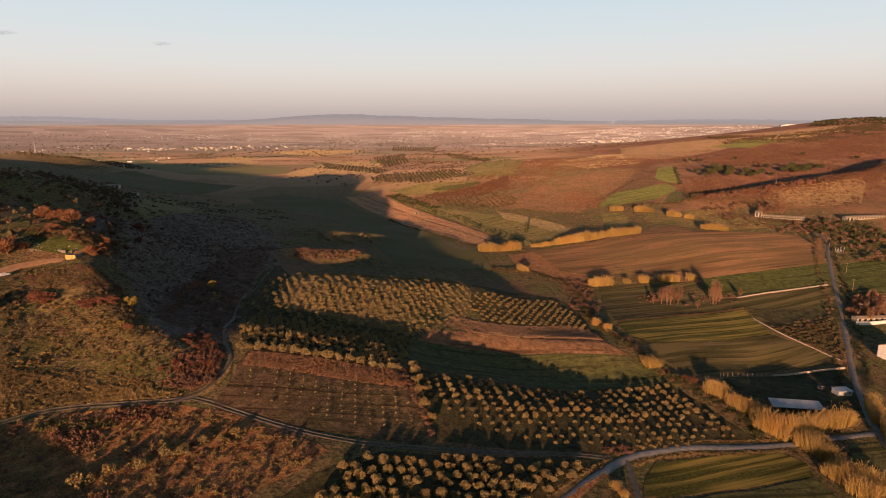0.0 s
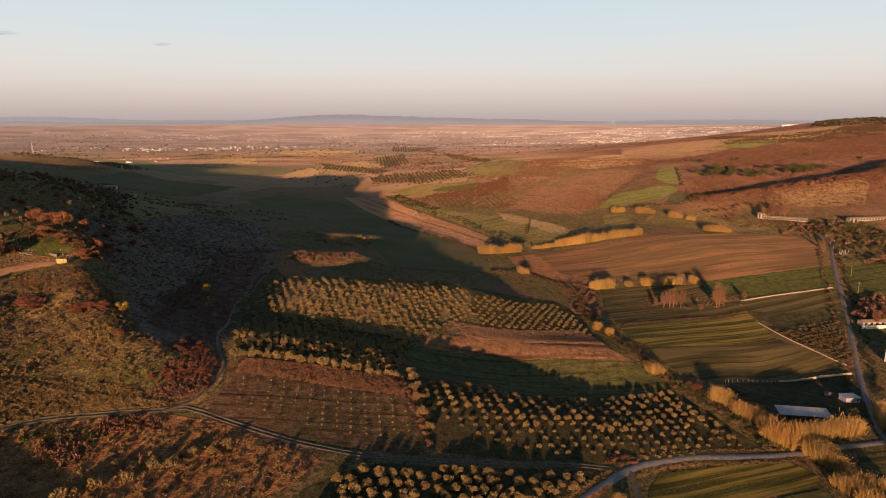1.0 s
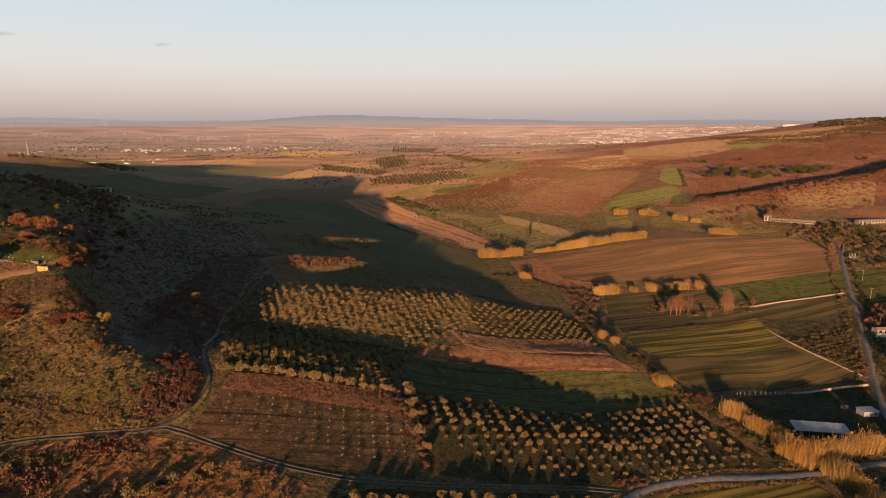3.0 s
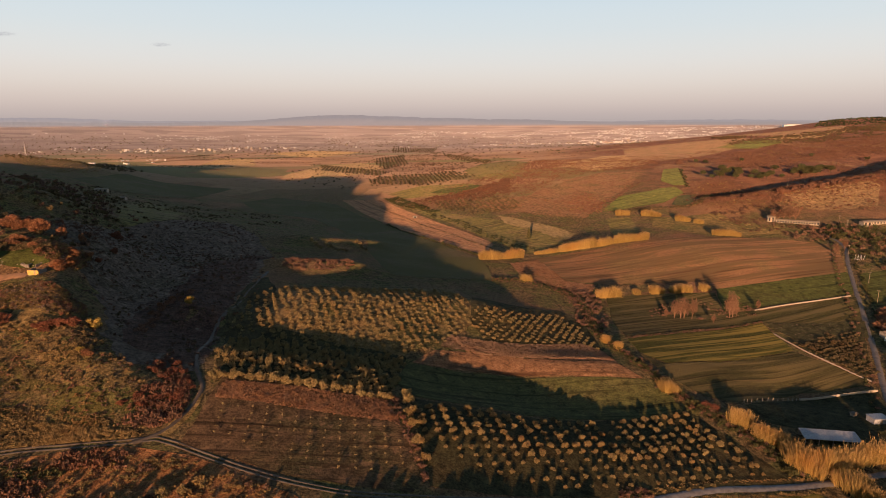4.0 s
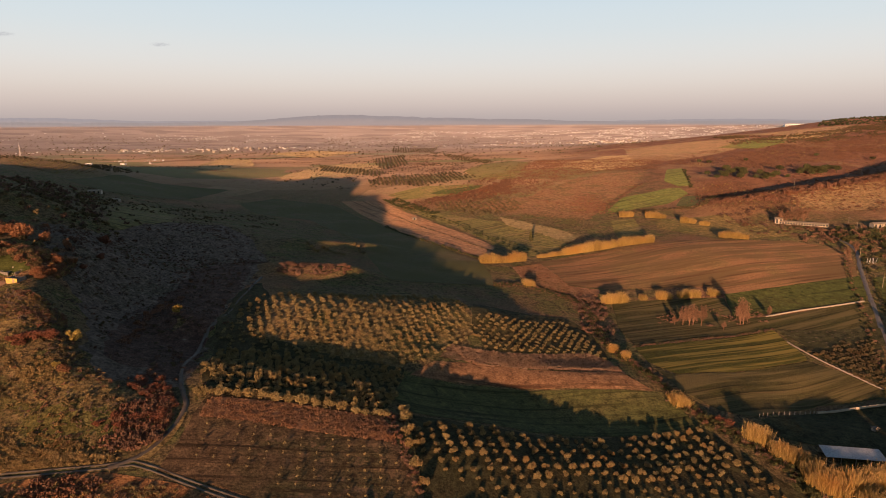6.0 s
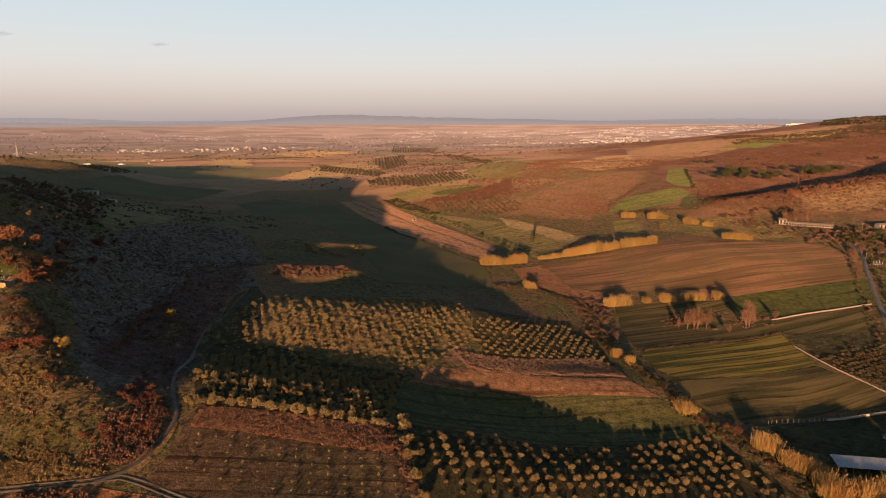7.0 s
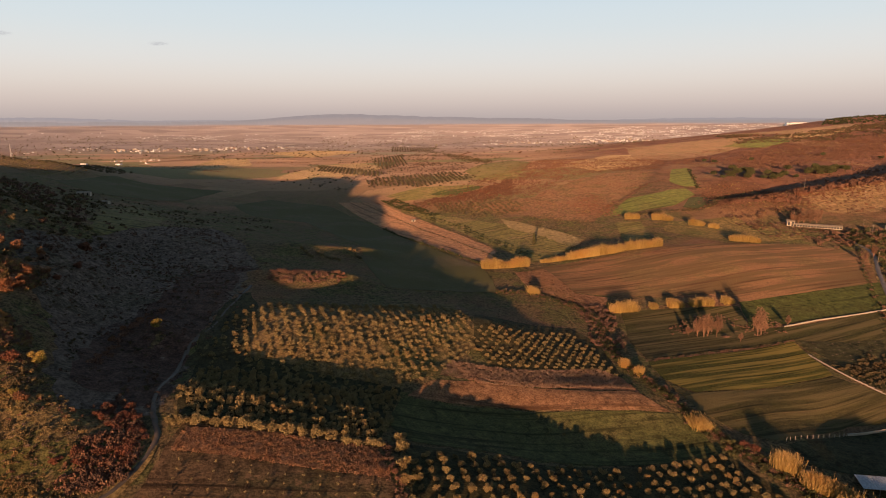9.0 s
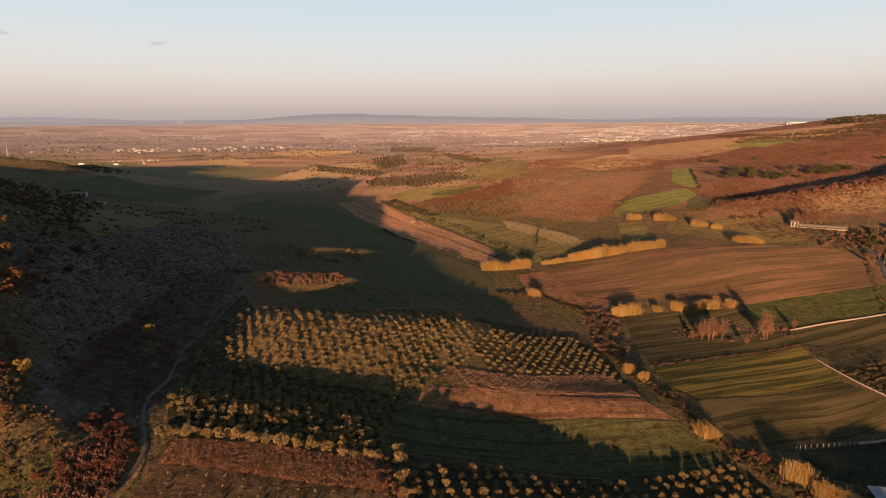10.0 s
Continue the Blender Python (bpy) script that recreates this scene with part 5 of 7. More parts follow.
stuff("hilltop_scrub", "evergreen and russet scrub on the western hill", "scrub", BUSH_FAR, feather(random_in(WEST_TOP, 900, rv, 0.4, 40), 14, rv), rv, 0.8, 2.4, GREY_BUSH)
stuff("hilltop_scrub", "russet bushes on the western hill", "scrub", BUSH_FAR, feather(random_in(WEST_TOP, 500, rv, 0.5, 50), 14, rv), rv, 1.0, 2.6, RUST_LEAF)
stuff("plot_grass", "rusty dry grass tufts along the grove edge", "grass", TUFT, random_in([(-73.7, 213.2), (-49.8, 217.5), (-18.9, 218.8), (-12.9, 204.6), (-38.8, 205.0), (-59.4, 204.5), (-73.6, 203.5)], 2600, rv), rv, 0.4, 0.85, TWIG)
DITCH = [(34.9, 411.3), (55.5, 411.3), (77.8, 390.3), (86.4, 367.6), (83.7, 330), (84.7, 313.0), (88.9, 295.7), (94.0, 281.3), (98.6, 263.0), (104.7, 248.0), (112.3, 237.2), (120.0, 223.8), (125.4, 209.3)]
stuff("ditch_scrub", "dark tangled scrub along the ditch", "scrub", BUSH, along(DITCH, 0.5, 1.3, rv), rv, 0.6, 1.5, DARK_BUSH)
stuff("ditch_scrub", "russet brambles along the ditch", "scrub", BUSH, along(DITCH, 1.0, 1.8, rv), rv, 0.6, 1.5, RUST_LEAF)
stuff("ditch_scrub", "russet thicket at the head of the ditch", "scrub", BUSH, random_in([(74, 330), (92, 330), (96, 350), (100, 385), (88, 400), (76, 392), (80, 360)], 120, rv), rv, 0.8, 2.0, RUST_LEAF)
stuff("ditch_scrub", "broad dark brambles in the lower ditch", "scrub", BUSH, along([(98.6, 263.0), (104.7, 250.0), (111.5, 241.0), (117.5, 229.0), (122.0, 218.0), (123.5, 208.0)], 0.45, 2.1, rv), rv, 0.7, 1.6, DARK_BUSH)
stuff("ditch_scrub", "rust-brown brambles over the lower ditch", "scrub", BUSH, along([(100.0, 258.0), (106.5, 247.0), (113, 239.0), (119, 226.0)], 1.1, 2.0, rv), rv, 0.6, 1.3, HEATH_LEAF)
BELT_GRASS = leafy("dry_pinkish_grass", (0.20, 0.122, 0.078), (0.36, 0.235, 0.155), 0.1)
stuff("plot_grass", "rusty dry grass and low scrub in a belt", "grass", TUFT, random_in([(4, 294.9), (22.5, 294.6), (47, 299), (71, 304), (79, 295), (81.2, 282.5), (61.2, 281.7), (32.7, 280.2), (12.9, 278.2)], 2400, rv), rv, 0.4, 0.9, BELT_GRASS)
stuff("hedge", "russet hedge beside the lane", "hedge", BUSH, along([(176.8, 237.0), (191.8, 264.4), (211, 299), (236, 344), (259, 388), (293.1, 450.7), (320.4, 497.7)], 5.5, 1.1, rv), rv, 0.7, 1.7, RUST_LEAF)
stuff("hedge", "dark hedge beside the lane", "hedge", BUSH, along([(197.8, 252.8), (219, 290), (244, 334), (268, 378), (303.1, 444.8), (328.7, 490.2)], 2.0, 1.2, rv), rv, 0.6, 1.5, DARK_BUSH)
stuff("hedge", "dark thorn hedge along the lane", "hedge", BUSH, along([(174.8, 237.0), (190.2, 264.8), (209, 299), (234, 344), (257, 388), (291.1, 450.7), (318.4, 497.7)], 2.6, 0.9, rv), rv, 0.5, 1.3, DARK_BUSH)
stuff("lane_thicket", "dark overgrown thicket at the head of the lane", "scrub", BUSH, random_in([(359.8, 553.0), (381.1, 540.2), (389.6, 503.9), (330.1, 423.7), (305.8, 435.5), (311.7, 463.8), (335.3, 509.5)], 150, rv, 0.2, 15), rv, 1.3, 3.2, DARK_BUSH)
stuff("lane_thicket", "russet bare trees among the dark thicket", "scrub", BUSH, random_in([(359.8, 553.0), (381.1, 540.2), (389.6, 503.9), (330.1, 423.7), (305.8, 435.5), (311.7, 463.8), (335.3, 509.5)], 60, rv), rv, 1.4, 3.4, BARE_TWIG)
stuff("lane_thicket", "dark trees where the lane meets the field", "trees", BUSH, random_in([(336.7, 542.4), (364.4, 557.9), (331.8, 501.0), (329.0, 513.3)], 30, rv), rv, 1.6, 3.4, DARK_BUSH)
stuff("farm_thicket", "dense bare russet trees below the farm", "trees", BUSH, random_in([(297.1, 512.5), (319.8, 548.5), (347.6, 535.4), (328.8, 501.4), (310.1, 497.9)], 46, rv), rv, 1.4, 2.8, BARE_TWIG)
stuff("garden_bushes", "dense rows of dark bushes behind the garden wall", "bushes", BUSH, grid_in([(187.3, 321.2), (227.3, 327.8), (211.1, 288.4), (204.2, 286.3), (194.4, 299.9)], (210, 310), (2.6, 1.0), (1.0, -2.8), 0.5, rv), rv, 0.8, 1.5, GREY_BUSH)
stuff("garden_plants", "small pale plants in a dug plot", "plants", BUSH_MID, grid_in([(188.2, 350.3), (207.1, 348.0), (246.9, 350.2), (235.8, 328.9), (193.9, 324.7), (188.7, 335.4)], (210, 345), (2.8, 1.0), (1.0, -3.0), 0.4, rv), rv, 0.3, 0.65, GREY_TWIG)
stuff("tree_scrub", "low russet scrub under the bare trees", "scrub", BUSH_MID, random_in([(140.5, 382.8), (166.9, 380.8), (190.8, 371.8), (186.8, 359.2), (153.3, 352.2), (118.4, 353.4)], 150, rv, 0.4, 8), rv, 0.4, 1.2, RUST_LEAF)
stuff("slope_grass", "pinkish dry grass and dead stalks on the slope", "grass", TUFT, random_in([(52.2, 458.7), (74.1, 469.4), (81.9, 435.3), (85.3, 415.3), (104.3, 409.0), (94.4, 386.8), (84.3, 394.0), (63.9, 415.0), (55.3, 428.8)], 2400, rv), rv, 0.3, 0.8, TWIG)
stuff("hedge", "low bank of scrub between two plots", "hedge", BUSH, along([(98, 316), (139, 331), (186, 350)], 1.3, 0.5, rv) + along([(100, 388), (142, 397), (180, 400)], 1.3, 0.8, rv), rv, 0.4, 1.0, RUST_LEAF)
stuff("garden_bushes", "dark garden bushes and low fruit trees in rows", "bushes", BUSH, grid_in([(190, 318), (214, 334), (232, 337), (207, 296), (197, 305)], (205, 315), (3.2, 1.2), (1.2, -3.4), 0.5, rv), rv, 0.9, 1.6, GREY_BUSH)
stuff("verge_grass", "straw-coloured grass on the road verges", "grass", TUFT, along([(65.5, 181.5), (79.9, 188.4), (102.6, 193.5), (127.3, 199.5)], 0.25, 0.6, rv) + along([(61.3, 188.1), (79.2, 195.0), (102.1, 200.9), (127, 206.5)], 0.4, 0.5, rv) + along([(25.8, 149.3), (35.6, 161.4), (47.4, 173.1), (57.5, 182.5)], 0.3, 0.5, rv), rv, 0.3, 0.65, DRY_BUSH)
stuff("verge_grass", "russet grass and brambles along the grove boundary", "grass", BUSH, along([(-16.9, 223.2), (-13.1, 208.9), (-7.8, 192.9), (-3.8, 179.2)], 0.6, 0.7, rv), rv, 0.5, 1.1, RUST_LEAF)
stuff("field_hedge", "dark hedge between the long valley plots", "hedge", BUSH_FAR, along([(-60.8, 666.3), (-31.5, 597.4), (8.1, 520.7), (33.8, 477.8)], 2.2, 0.9, rv), rv, 0.8, 1.7, DARK_BUSH)
stuff("field_hedge", "thin hedge across the ploughed strip", "hedge", BUSH_FAR, along([(-107.6, 837.7), (-60.6, 743.9), (-9.8, 629.0), (29.7, 535.4), (41.7, 511.6)], 3.0, 0.5, rv), rv, 0.5, 1.0, GREY_BUSH)
stuff("young_orchard", "rows of small dark trees on the green slope", "orchard", BUSH_FAR, grid_in([(-47.7, 771.0), (4.0, 666.7), (49.5, 539.9), (65.6, 502.2), (79.5, 506.6), (59.4, 554.2), (19.6, 665.1), (-38.9, 779.2)], (9.8, 647.4), (4.5, 1.6), (1.8, -4.5), 0.5, rv, 0.35), rv, 0.8, 1.7, DARK_BUSH)
EAST_OLIVES = [(61, 674), (112, 686), (146, 622), (151, 587), (125, 575), (89, 613)]
stuff("olive_rows", "thin rows of small olive trees on the ochre slope", "grove", BUSH_FAR, grid_in(EAST_OLIVES, (110, 630), (4.6, 1.0), (-5.5, 8.5), 0.6, rv, 0.15), rv, 0.8, 1.25, GREY_BUSH)
stuff("rise_scrub", "scattered bushes on the ochre slope", "scrub", BUSH_FAR, random_in([(5, 772), (106, 772), (172, 860), (236, 920), (302, 920), (246, 793), (186, 692), (149, 626), (107, 654), (64, 715)], 800, rv, 0.7, 16), rv, 0.45, 1.2, HEATH_LEAF)
stuff("olive_rows", "rows of golden-lit olive trees on the knoll", "grove", BUSH_FAR, grid_in([(-600, 850), (-551.7, 877.0), (-500, 885), (-470, 850), (-485, 775), (-535, 790)], (-540, 850), (6.0, 1.6), (2.0, -8.0), 0.8, rv, 0.1), rv, 1.1, 1.6, OLIVE)
for plot, row, col, thin in (([(-284, 1409), (-189.3, 1287.2), (-105.6, 1146.7), (-111.9, 1068.4), (-242.0, 1206.7)], (7, 1), (1, -8), 0.1), ([(-130.3, 1024.4), (-78.1, 1061.3), (17.5, 1070.4), (58.7, 961.4), (-34.3, 925.8), (-114.8, 969.9)], (6.5, 1), (1, -7.5), 0.12), ([(-192, 1648), (-126, 1893), (-78.1, 1421.5), (-122.3, 1230.2)], (8, 1), (1, -9), 0.25), ([(-205, 2401), (-24, 2370), (-33, 2008), (-174, 2046)], (9, 1), (1, -14), 0.05), ([(-5, 1958), (73, 1677), (123.4, 1431.9), (95.4, 1315.6), (18, 1600)], (9, 1), (1, -11), 0.2), ([(-18.4, 797.5), (82.8, 789.9), (95.7, 707.2), (41.9, 695.5), (-0.9, 746.6)], (6, 1), (1.2, -8), 0.15)):
    middle = (sum(p[0] for p in plot) / len(plot), sum(p[1] for p in plot) / len(plot))
    stuff("olive_rows", "far rows of olive trees on the rise", "grove", BUSH_FAR, grid_in(plot, middle, row, col, 1.0, rv, thin), rv, 1.5, 2.4, GREY_BUSH)
stuff("heath", "russet oak scrub at the foot of the heath", "heath", BUSH_FAR, random_in([(-27.0, 821.8), (52.0, 856.0), (101.1, 919.0), (88.3, 802.6), (33.7, 781.3)], 900, rv, 0.25, 30), rv, 0.9, 2.2, HEATH_LEAF)
stuff("field_hedge", "dark evergreen hedge beside the ploughed strip", "hedge", BUSH_FAR, random_in([(-82.8, 844.1), (-61.2, 843.6), (-3.8, 736.4), (-10.7, 726.4), (-56.5, 786.6)], 260, rv, 0.2, 12), rv, 0.9, 2.0, DARK_BUSH)
stuff("plot_grass", "rusty grass line across the ploughed field", "grass", BUSH, along([(88.6, 469.3), (126.1, 489.2), (169.9, 495.1), (201.8, 500.4)], 0.8, 0.7, rv), rv, 0.3, 0.9, RUST_LEAF)
stuff("vine_rows", "rows of bare vines on the rise", "vines", BUSH_FAR, grid_in([(366.4, 657.6), (481.1, 706.2), (489.1, 684.4), (432.1, 607.8), (374.9, 600.7), (353.0, 616.7)], (435.2, 633.3), (3.0, 1.0), (2.0, -6.0), 0.4, rv, 0.15), rv, 0.5, 0.9, RUST_LEAF)
stuff("rise_scrub", "scattered bushes between the far groves", "scrub", BUSH_FAR, random_in([(-298.5, 995.2), (-320, 1500), (-100, 1900), (160, 1700), (159.2, 1107.3), (55.8, 911.6), (-117.1, 918.2)], 700, rv, 0.5, 60), rv, 0.8, 2.2, GREY_BUSH)
stuff("rise_scrub", "russet scrub between the far groves", "scrub", BUSH_FAR, random_in([(-196.8, 1063.2), (-220, 1500), (-60, 1600), (55.6, 1204.8), (0.1, 982.7)], 600, rv, 0.5, 50), rv, 0.7, 1.8, RUST_LEAF)
stuff("fork_scrub", "russet bushes at the fork of the road", "scrub", BUSH, random_in([(54.7, 186.1), (59.4, 190.6), (68.8, 191.0), (65.3, 186.7), (56.7, 184.3)], 26, rv), rv, 0.7, 1.3, RUST_LEAF)
stuff("lane_thicket", "large russet thicket of bare bushes by the lane", "scrub", BUSH, random_in([(245.0, 341.3), (262.5, 362.5), (280.7, 370.6), (282.1, 360.7), (264.0, 335.4), (249.3, 332.5)], 150, rv), rv, 1.4, 3.2, BARE_TWIG)
HEATH = (([(453.6, 1012.9), (580.6, 1197.0), (743, 1270), (1016, 1357), (839, 1119), (606.7, 990.4), (450.3, 896.8)], 3600, 0.3), ([(338.7, 805.7), (368.4, 774.6), (387.5, 686.2), (448.7, 704.6), (655.9, 876.5), (513.7, 687.7), (396.2, 648.3), (342.1, 624.7), (285.4, 613.5), (268.3, 646.6)], 2600, 0.2), ([(-59, 768), (-18, 840), (98, 998), (204, 1311), (308, 1251), (388, 1118), (328, 945), (243, 948), (176, 882), (108, 787), (12, 776)], 4200, 0.25), ([(138, 701), (166, 760), (180, 745), (183, 695), (165, 645), (139, 664)], 330, 0.1), ([(330.5, 1294.4), (456.0, 1245.8), (453.7, 1055.7), (385.4, 908.4), (382.3, 996.8), (319.7, 1029.8)], 600, 0.4))
for plot, count, thin in HEATH:
    stuff("heath", "russet heath and oak scrub on the hill", "heath", BUSH_FAR, feather(random_in(plot, int(count * 1.9), rv, thin, 30), 7, rv), rv, 0.45, 1.35, HEATH_LEAF)
    stuff("heath", "ochre scrub among the heath", "heath", BUSH_FAR, feather(random_in(plot, count // 9, rv, 0.5, 40), 12, rv), rv, 0.6, 1.4, DRY_BUSH)
EAST_SLOPE = [(296.4, 593.2), (416.7, 595.4), (592.8, 711.7), (800, 900), (900, 1300), (488.5, 1270.8), (415.0, 924.4), (421.0, 783.8), (299.8, 638.4)]
stuff("heath", "scattered low bushes on the eastern slopes", "scrub", BUSH_FAR, random_in(EAST_SLOPE, 2200, rv, 0.6, 45), rv, 0.6, 1.8, HEATH_LEAF)
for line, lo, hi, step, mat, note in (([(278.0, 641.2), (295.0, 636.6), (323.0, 637.3), (348.3, 631.4)], 2.2, 4.0, 1.6, HEATH_LEAF, "row of russet oaks below the pines"), ([(361.2, 655.0), (398.3, 668.6), (444.8, 684.5), (508.9, 706.8)], 2.4, 4.4, 1.8, HEATH_LEAF, "row of russet oaks along the gully"), ([(268.2, 602.9), (293.2, 599.5), (308.4, 613.3), (338.2, 613.7)], 1.2, 2.6, 2.4, RUST_LEAF, "bare thicket above the farm"), ([(195.0, 642.3), (219.4, 646.2), (241.8, 645.2), (270.0, 645.0), (315.6, 715.7)], 1.0, 2.4, 1.4, GREY_BUSH, "grey-green hedge below the green field"), ([(159.8, 652.4), (177.0, 680.8), (206.8, 721.9), (253.4, 796.2), (290.0, 829.5)], 0.8, 1.8, 2.0, RUST_LEAF, "dark hedge climbing the heath"), ([(358.4, 922.5), (323.2, 814.9), (305.0, 761.7)], 0.8, 1.6, 1.8, DARK_BUSH, "dark hedge beside the green field")):
    stuff("hedge", note, "hedge", BUSH_MID, along(line, step, 1.6, rv), rv, lo, hi, mat)
stuff("hill_scrub", "grey-green scrub high on the eastern hill", "scrub", BUSH_FAR, random_in([(735, 1680), (829, 1479), (1199, 1657), (986, 1332), (769, 1271), (638.4, 1355.7)], 1500, rv, 0.5, 60), rv, 1.2, 3.0, GREY_BUSH)
stuff("hill_scrub", "russet scrub high on the eastern hill", "scrub", BUSH_FAR, random_in([(735, 1680), (829, 1479), (1199, 1657), (986, 1332), (769, 1271), (638.4, 1355.7)], 700, rv, 0.5, 60), rv, 1.0, 2.6, HEATH_LEAF)
ribbon("track", "pale dirt track over the eastern hill", [(1488, 3413), (1612, 3475), (1799, 3626)], 7.0, RED_DIRT, "track", 0.5)
stuff("hill_wood", "dark scrub woods on the eastern crest", "wood", BUSH_FAR, random_in([(1000, 1650), (1300, 1600), (1800, 1900), (1800, 2200), (1300, 2100)], 1300, rv, 0.4, 80), rv, 1.8, 4.2, DARK_BUSH)
stuff("farm_thicket", "bare russet thicket around the farm", "scrub", BUSH, random_in([(263.7, 588.3), (296.9, 590.4), (335.4, 555.7), (343.9, 544.9), (318.7, 512.1), (296.6, 522.6), (271.3, 539.1)], 150, rv), rv, 0.7, 1.9, RUST_LEAF)
stuff("plain_trees", "scattered trees and hedges on the plain", "trees", BUSH_FAR, random_in([(-2300, 1500), (-600, 1700), (300, 1700), (700, 2000), (1600, 2700), (1500, 3300), (0, 3500), (-2600, 3200)], 2600, rv, 0.35, 160), rv, 1.2, 3.5, GREY_BUSH)
for i in range(34):
    hx, hy = rv.uniform(-900, 350), rv.uniform(1150, 2300)
    turn, length = rv.choice((0.1, 0.25, -0.2, 1.3)) + rv.uniform(-0.12, 0.12), rv.uniform(70.3, 261.1)
    bend = rv.uniform(-18, 18)
    far_line = [(hx, hy), (hx + 0.5 * length * math.cos(turn), hy + 0.5 * length * math.sin(turn) + bend), (hx + length * math.cos(turn), hy + length * math.sin(turn))]
    stuff("field_hedge", "dark hedgerow with small trees on the plain", "hedge", BUSH_FAR, along(far_line, 4.5, 1.8, rv), rv, 0.7, 2.1, rv.choice((GREY_BUSH, DARK_BUSH, HEATH_LEAF)))
stuff("valley_scrub", "dark scrub on the shaded valley knoll", "scrub", BUSH_FAR, random_in([(-365.2, 616.1), (-235.6, 531.7), (-150.0, 599.9), (-190.4, 701.2), (-312.0, 747.4), (-409.4, 708.5)], 420, rv, 0.75, 22), rv, 0.5, 1.4, GREY_BUSH)
stuff("olive_rows", "rows of grey olive trees on the far western knoll", "grove", BUSH_FAR, grid_in([(-700, 960), (-607.1, 855.4), (-494.9, 858.3), (-480, 980), (-594.6, 1070.6), (-548.6, 849.5)], (-515.1, 846.1), (8.0, 2.0), (2.0, -9.0), 1.0, rv, 0.15), rv, 1.6, 2.4, GREY_BUSH)
stuff("mound_scrub", "ochre scrub on the mound above the grove", "scrub", BUSH, random_in([(-101.2, 391.0), (-96.5, 440.1), (-56.2, 397.6), (-59.1, 390.6), (-84.6, 384.3), (-99.3, 382.9)], 260, rv), rv, 0.7, 1.7, RUST_LEAF)


# pines on the eastern slope
def pine_kind(rnd):
    t = thing("pine_tree", "dark green umbrella pine on the heath", "tree", "pines on the slope")
    part("trunk", trunk_mesh("pine_trunk", rnd, 6.0, 0.3, 1.6, BARK, 5), t)
    c, s = lumps(rnd, 16, 4.6, 3.4, 3.4, 34, 0.42)
    part("crown", fast_mesh("pine_crown", *cards(c, s, rnd), PINE), t)
    return t


rp = random.Random(51)
pines = [pine_kind(rp) for _ in range(4)]
stand(pines, [(356, 835), (400, 875), (356, 807), (384, 801), (404, 801), (423, 798), (465, 857), (446, 804), (476, 829), (490, 826), (521, 851), (538, 866), (562, 885), (631, 1046), (706, 1018), (495, 1011), (416, 1004), (426, 989), (375, 838), (394, 851), (410, 791), (433, 807)] + random_in([(345, 800), (368, 850), (410, 860), (430, 800)], 12, rp) + random_in([(455, 815), (480, 845), (560, 890), (580, 885), (510, 830)], 16, rp), rp, 0.75, 1.25)


def cypress(x, y):
    t = thing("cypress", "dark narrow cypress by the reed hedge", "tree")
    cy = random.Random(71)
    part("trunk", trunk_mesh("cypress_trunk", cy, 3.0, 0.25, 0.3, BARK, 3), t)
    c, s = [], []
    for _ in range(420):
        h, a = cy.random(), cy.uniform(0, 6.28)
        r = 1.7 * (1 - h) ** 0.6 * min(1.0, 5 * h + 0.3) * cy.uniform(0.7, 1.0)
        c.append((r * math.cos(a), r * math.sin(a), 0.8 + 10.5 * h))
        s.append(cy.uniform(0.18, 0.4))
    part("crown", fast_mesh("cypress_crown", *cards(c, s, cy), PINE), t)
    t.matrix_basis = pose(x, y, ground_z(x, y))


cypress(78, 546)


# ---- buildings ----
def box(bm, x0, x1, y0, y1, z0, z1):
    vs = [bm.verts.new(c) for c in ((x0, y0, z0), (x1, y0, z0), (x1, y1, z0), (x0, y1, z0), (x0, y0, z1), (x1, y0, z1), (x1, y1, z1), (x0, y1, z1))]
    for f in ((0, 3, 2, 1), (4, 5, 6, 7), (0, 1, 5, 4), (1, 2, 6, 5), (2, 3, 7, 6), (3, 0, 4, 7)):
        bm.faces.new([vs[i] for i in f])


def bm_part(name, bm, mat, parent, label=""):
    me = bpy.data.meshes.new(name)
    bm.to_mesh(me)
    bm.free()
    me.materials.append(mat)
    return part(name, me, parent, label)


def box_part(name, dims, mat, parent, label=""):
    bm = bmesh.new()
    box(bm, *dims)
    return bm_part(name, bm, mat, parent, label)


def gable(bm, w, d, z, rise, eave=0.35, thick=0.18):
    """A pitched roof with its ridge along x."""
    w, d = w / 2 + eave, d / 2 + eave
    top = [(-w, -d, z), (w, -d, z), (w, 0, z + rise), (-w, 0, z + rise), (w, d, z), (-w, d, z)]
    vs = [bm.verts.new(c) for c in top] + [bm.verts.new((x, y, q - thick)) for x, y, q in top]
    for f in ((0, 1, 2, 3), (3, 2, 4, 5), (7, 6, 9, 8), (8, 9, 11, 10), (0, 6, 7, 1), (5, 4, 10, 11), (0, 3, 9, 6), (3, 5, 11, 9), (1, 7, 8, 2), (2, 8, 10, 4)):
        bm.faces.new([vs[i] for i in f])


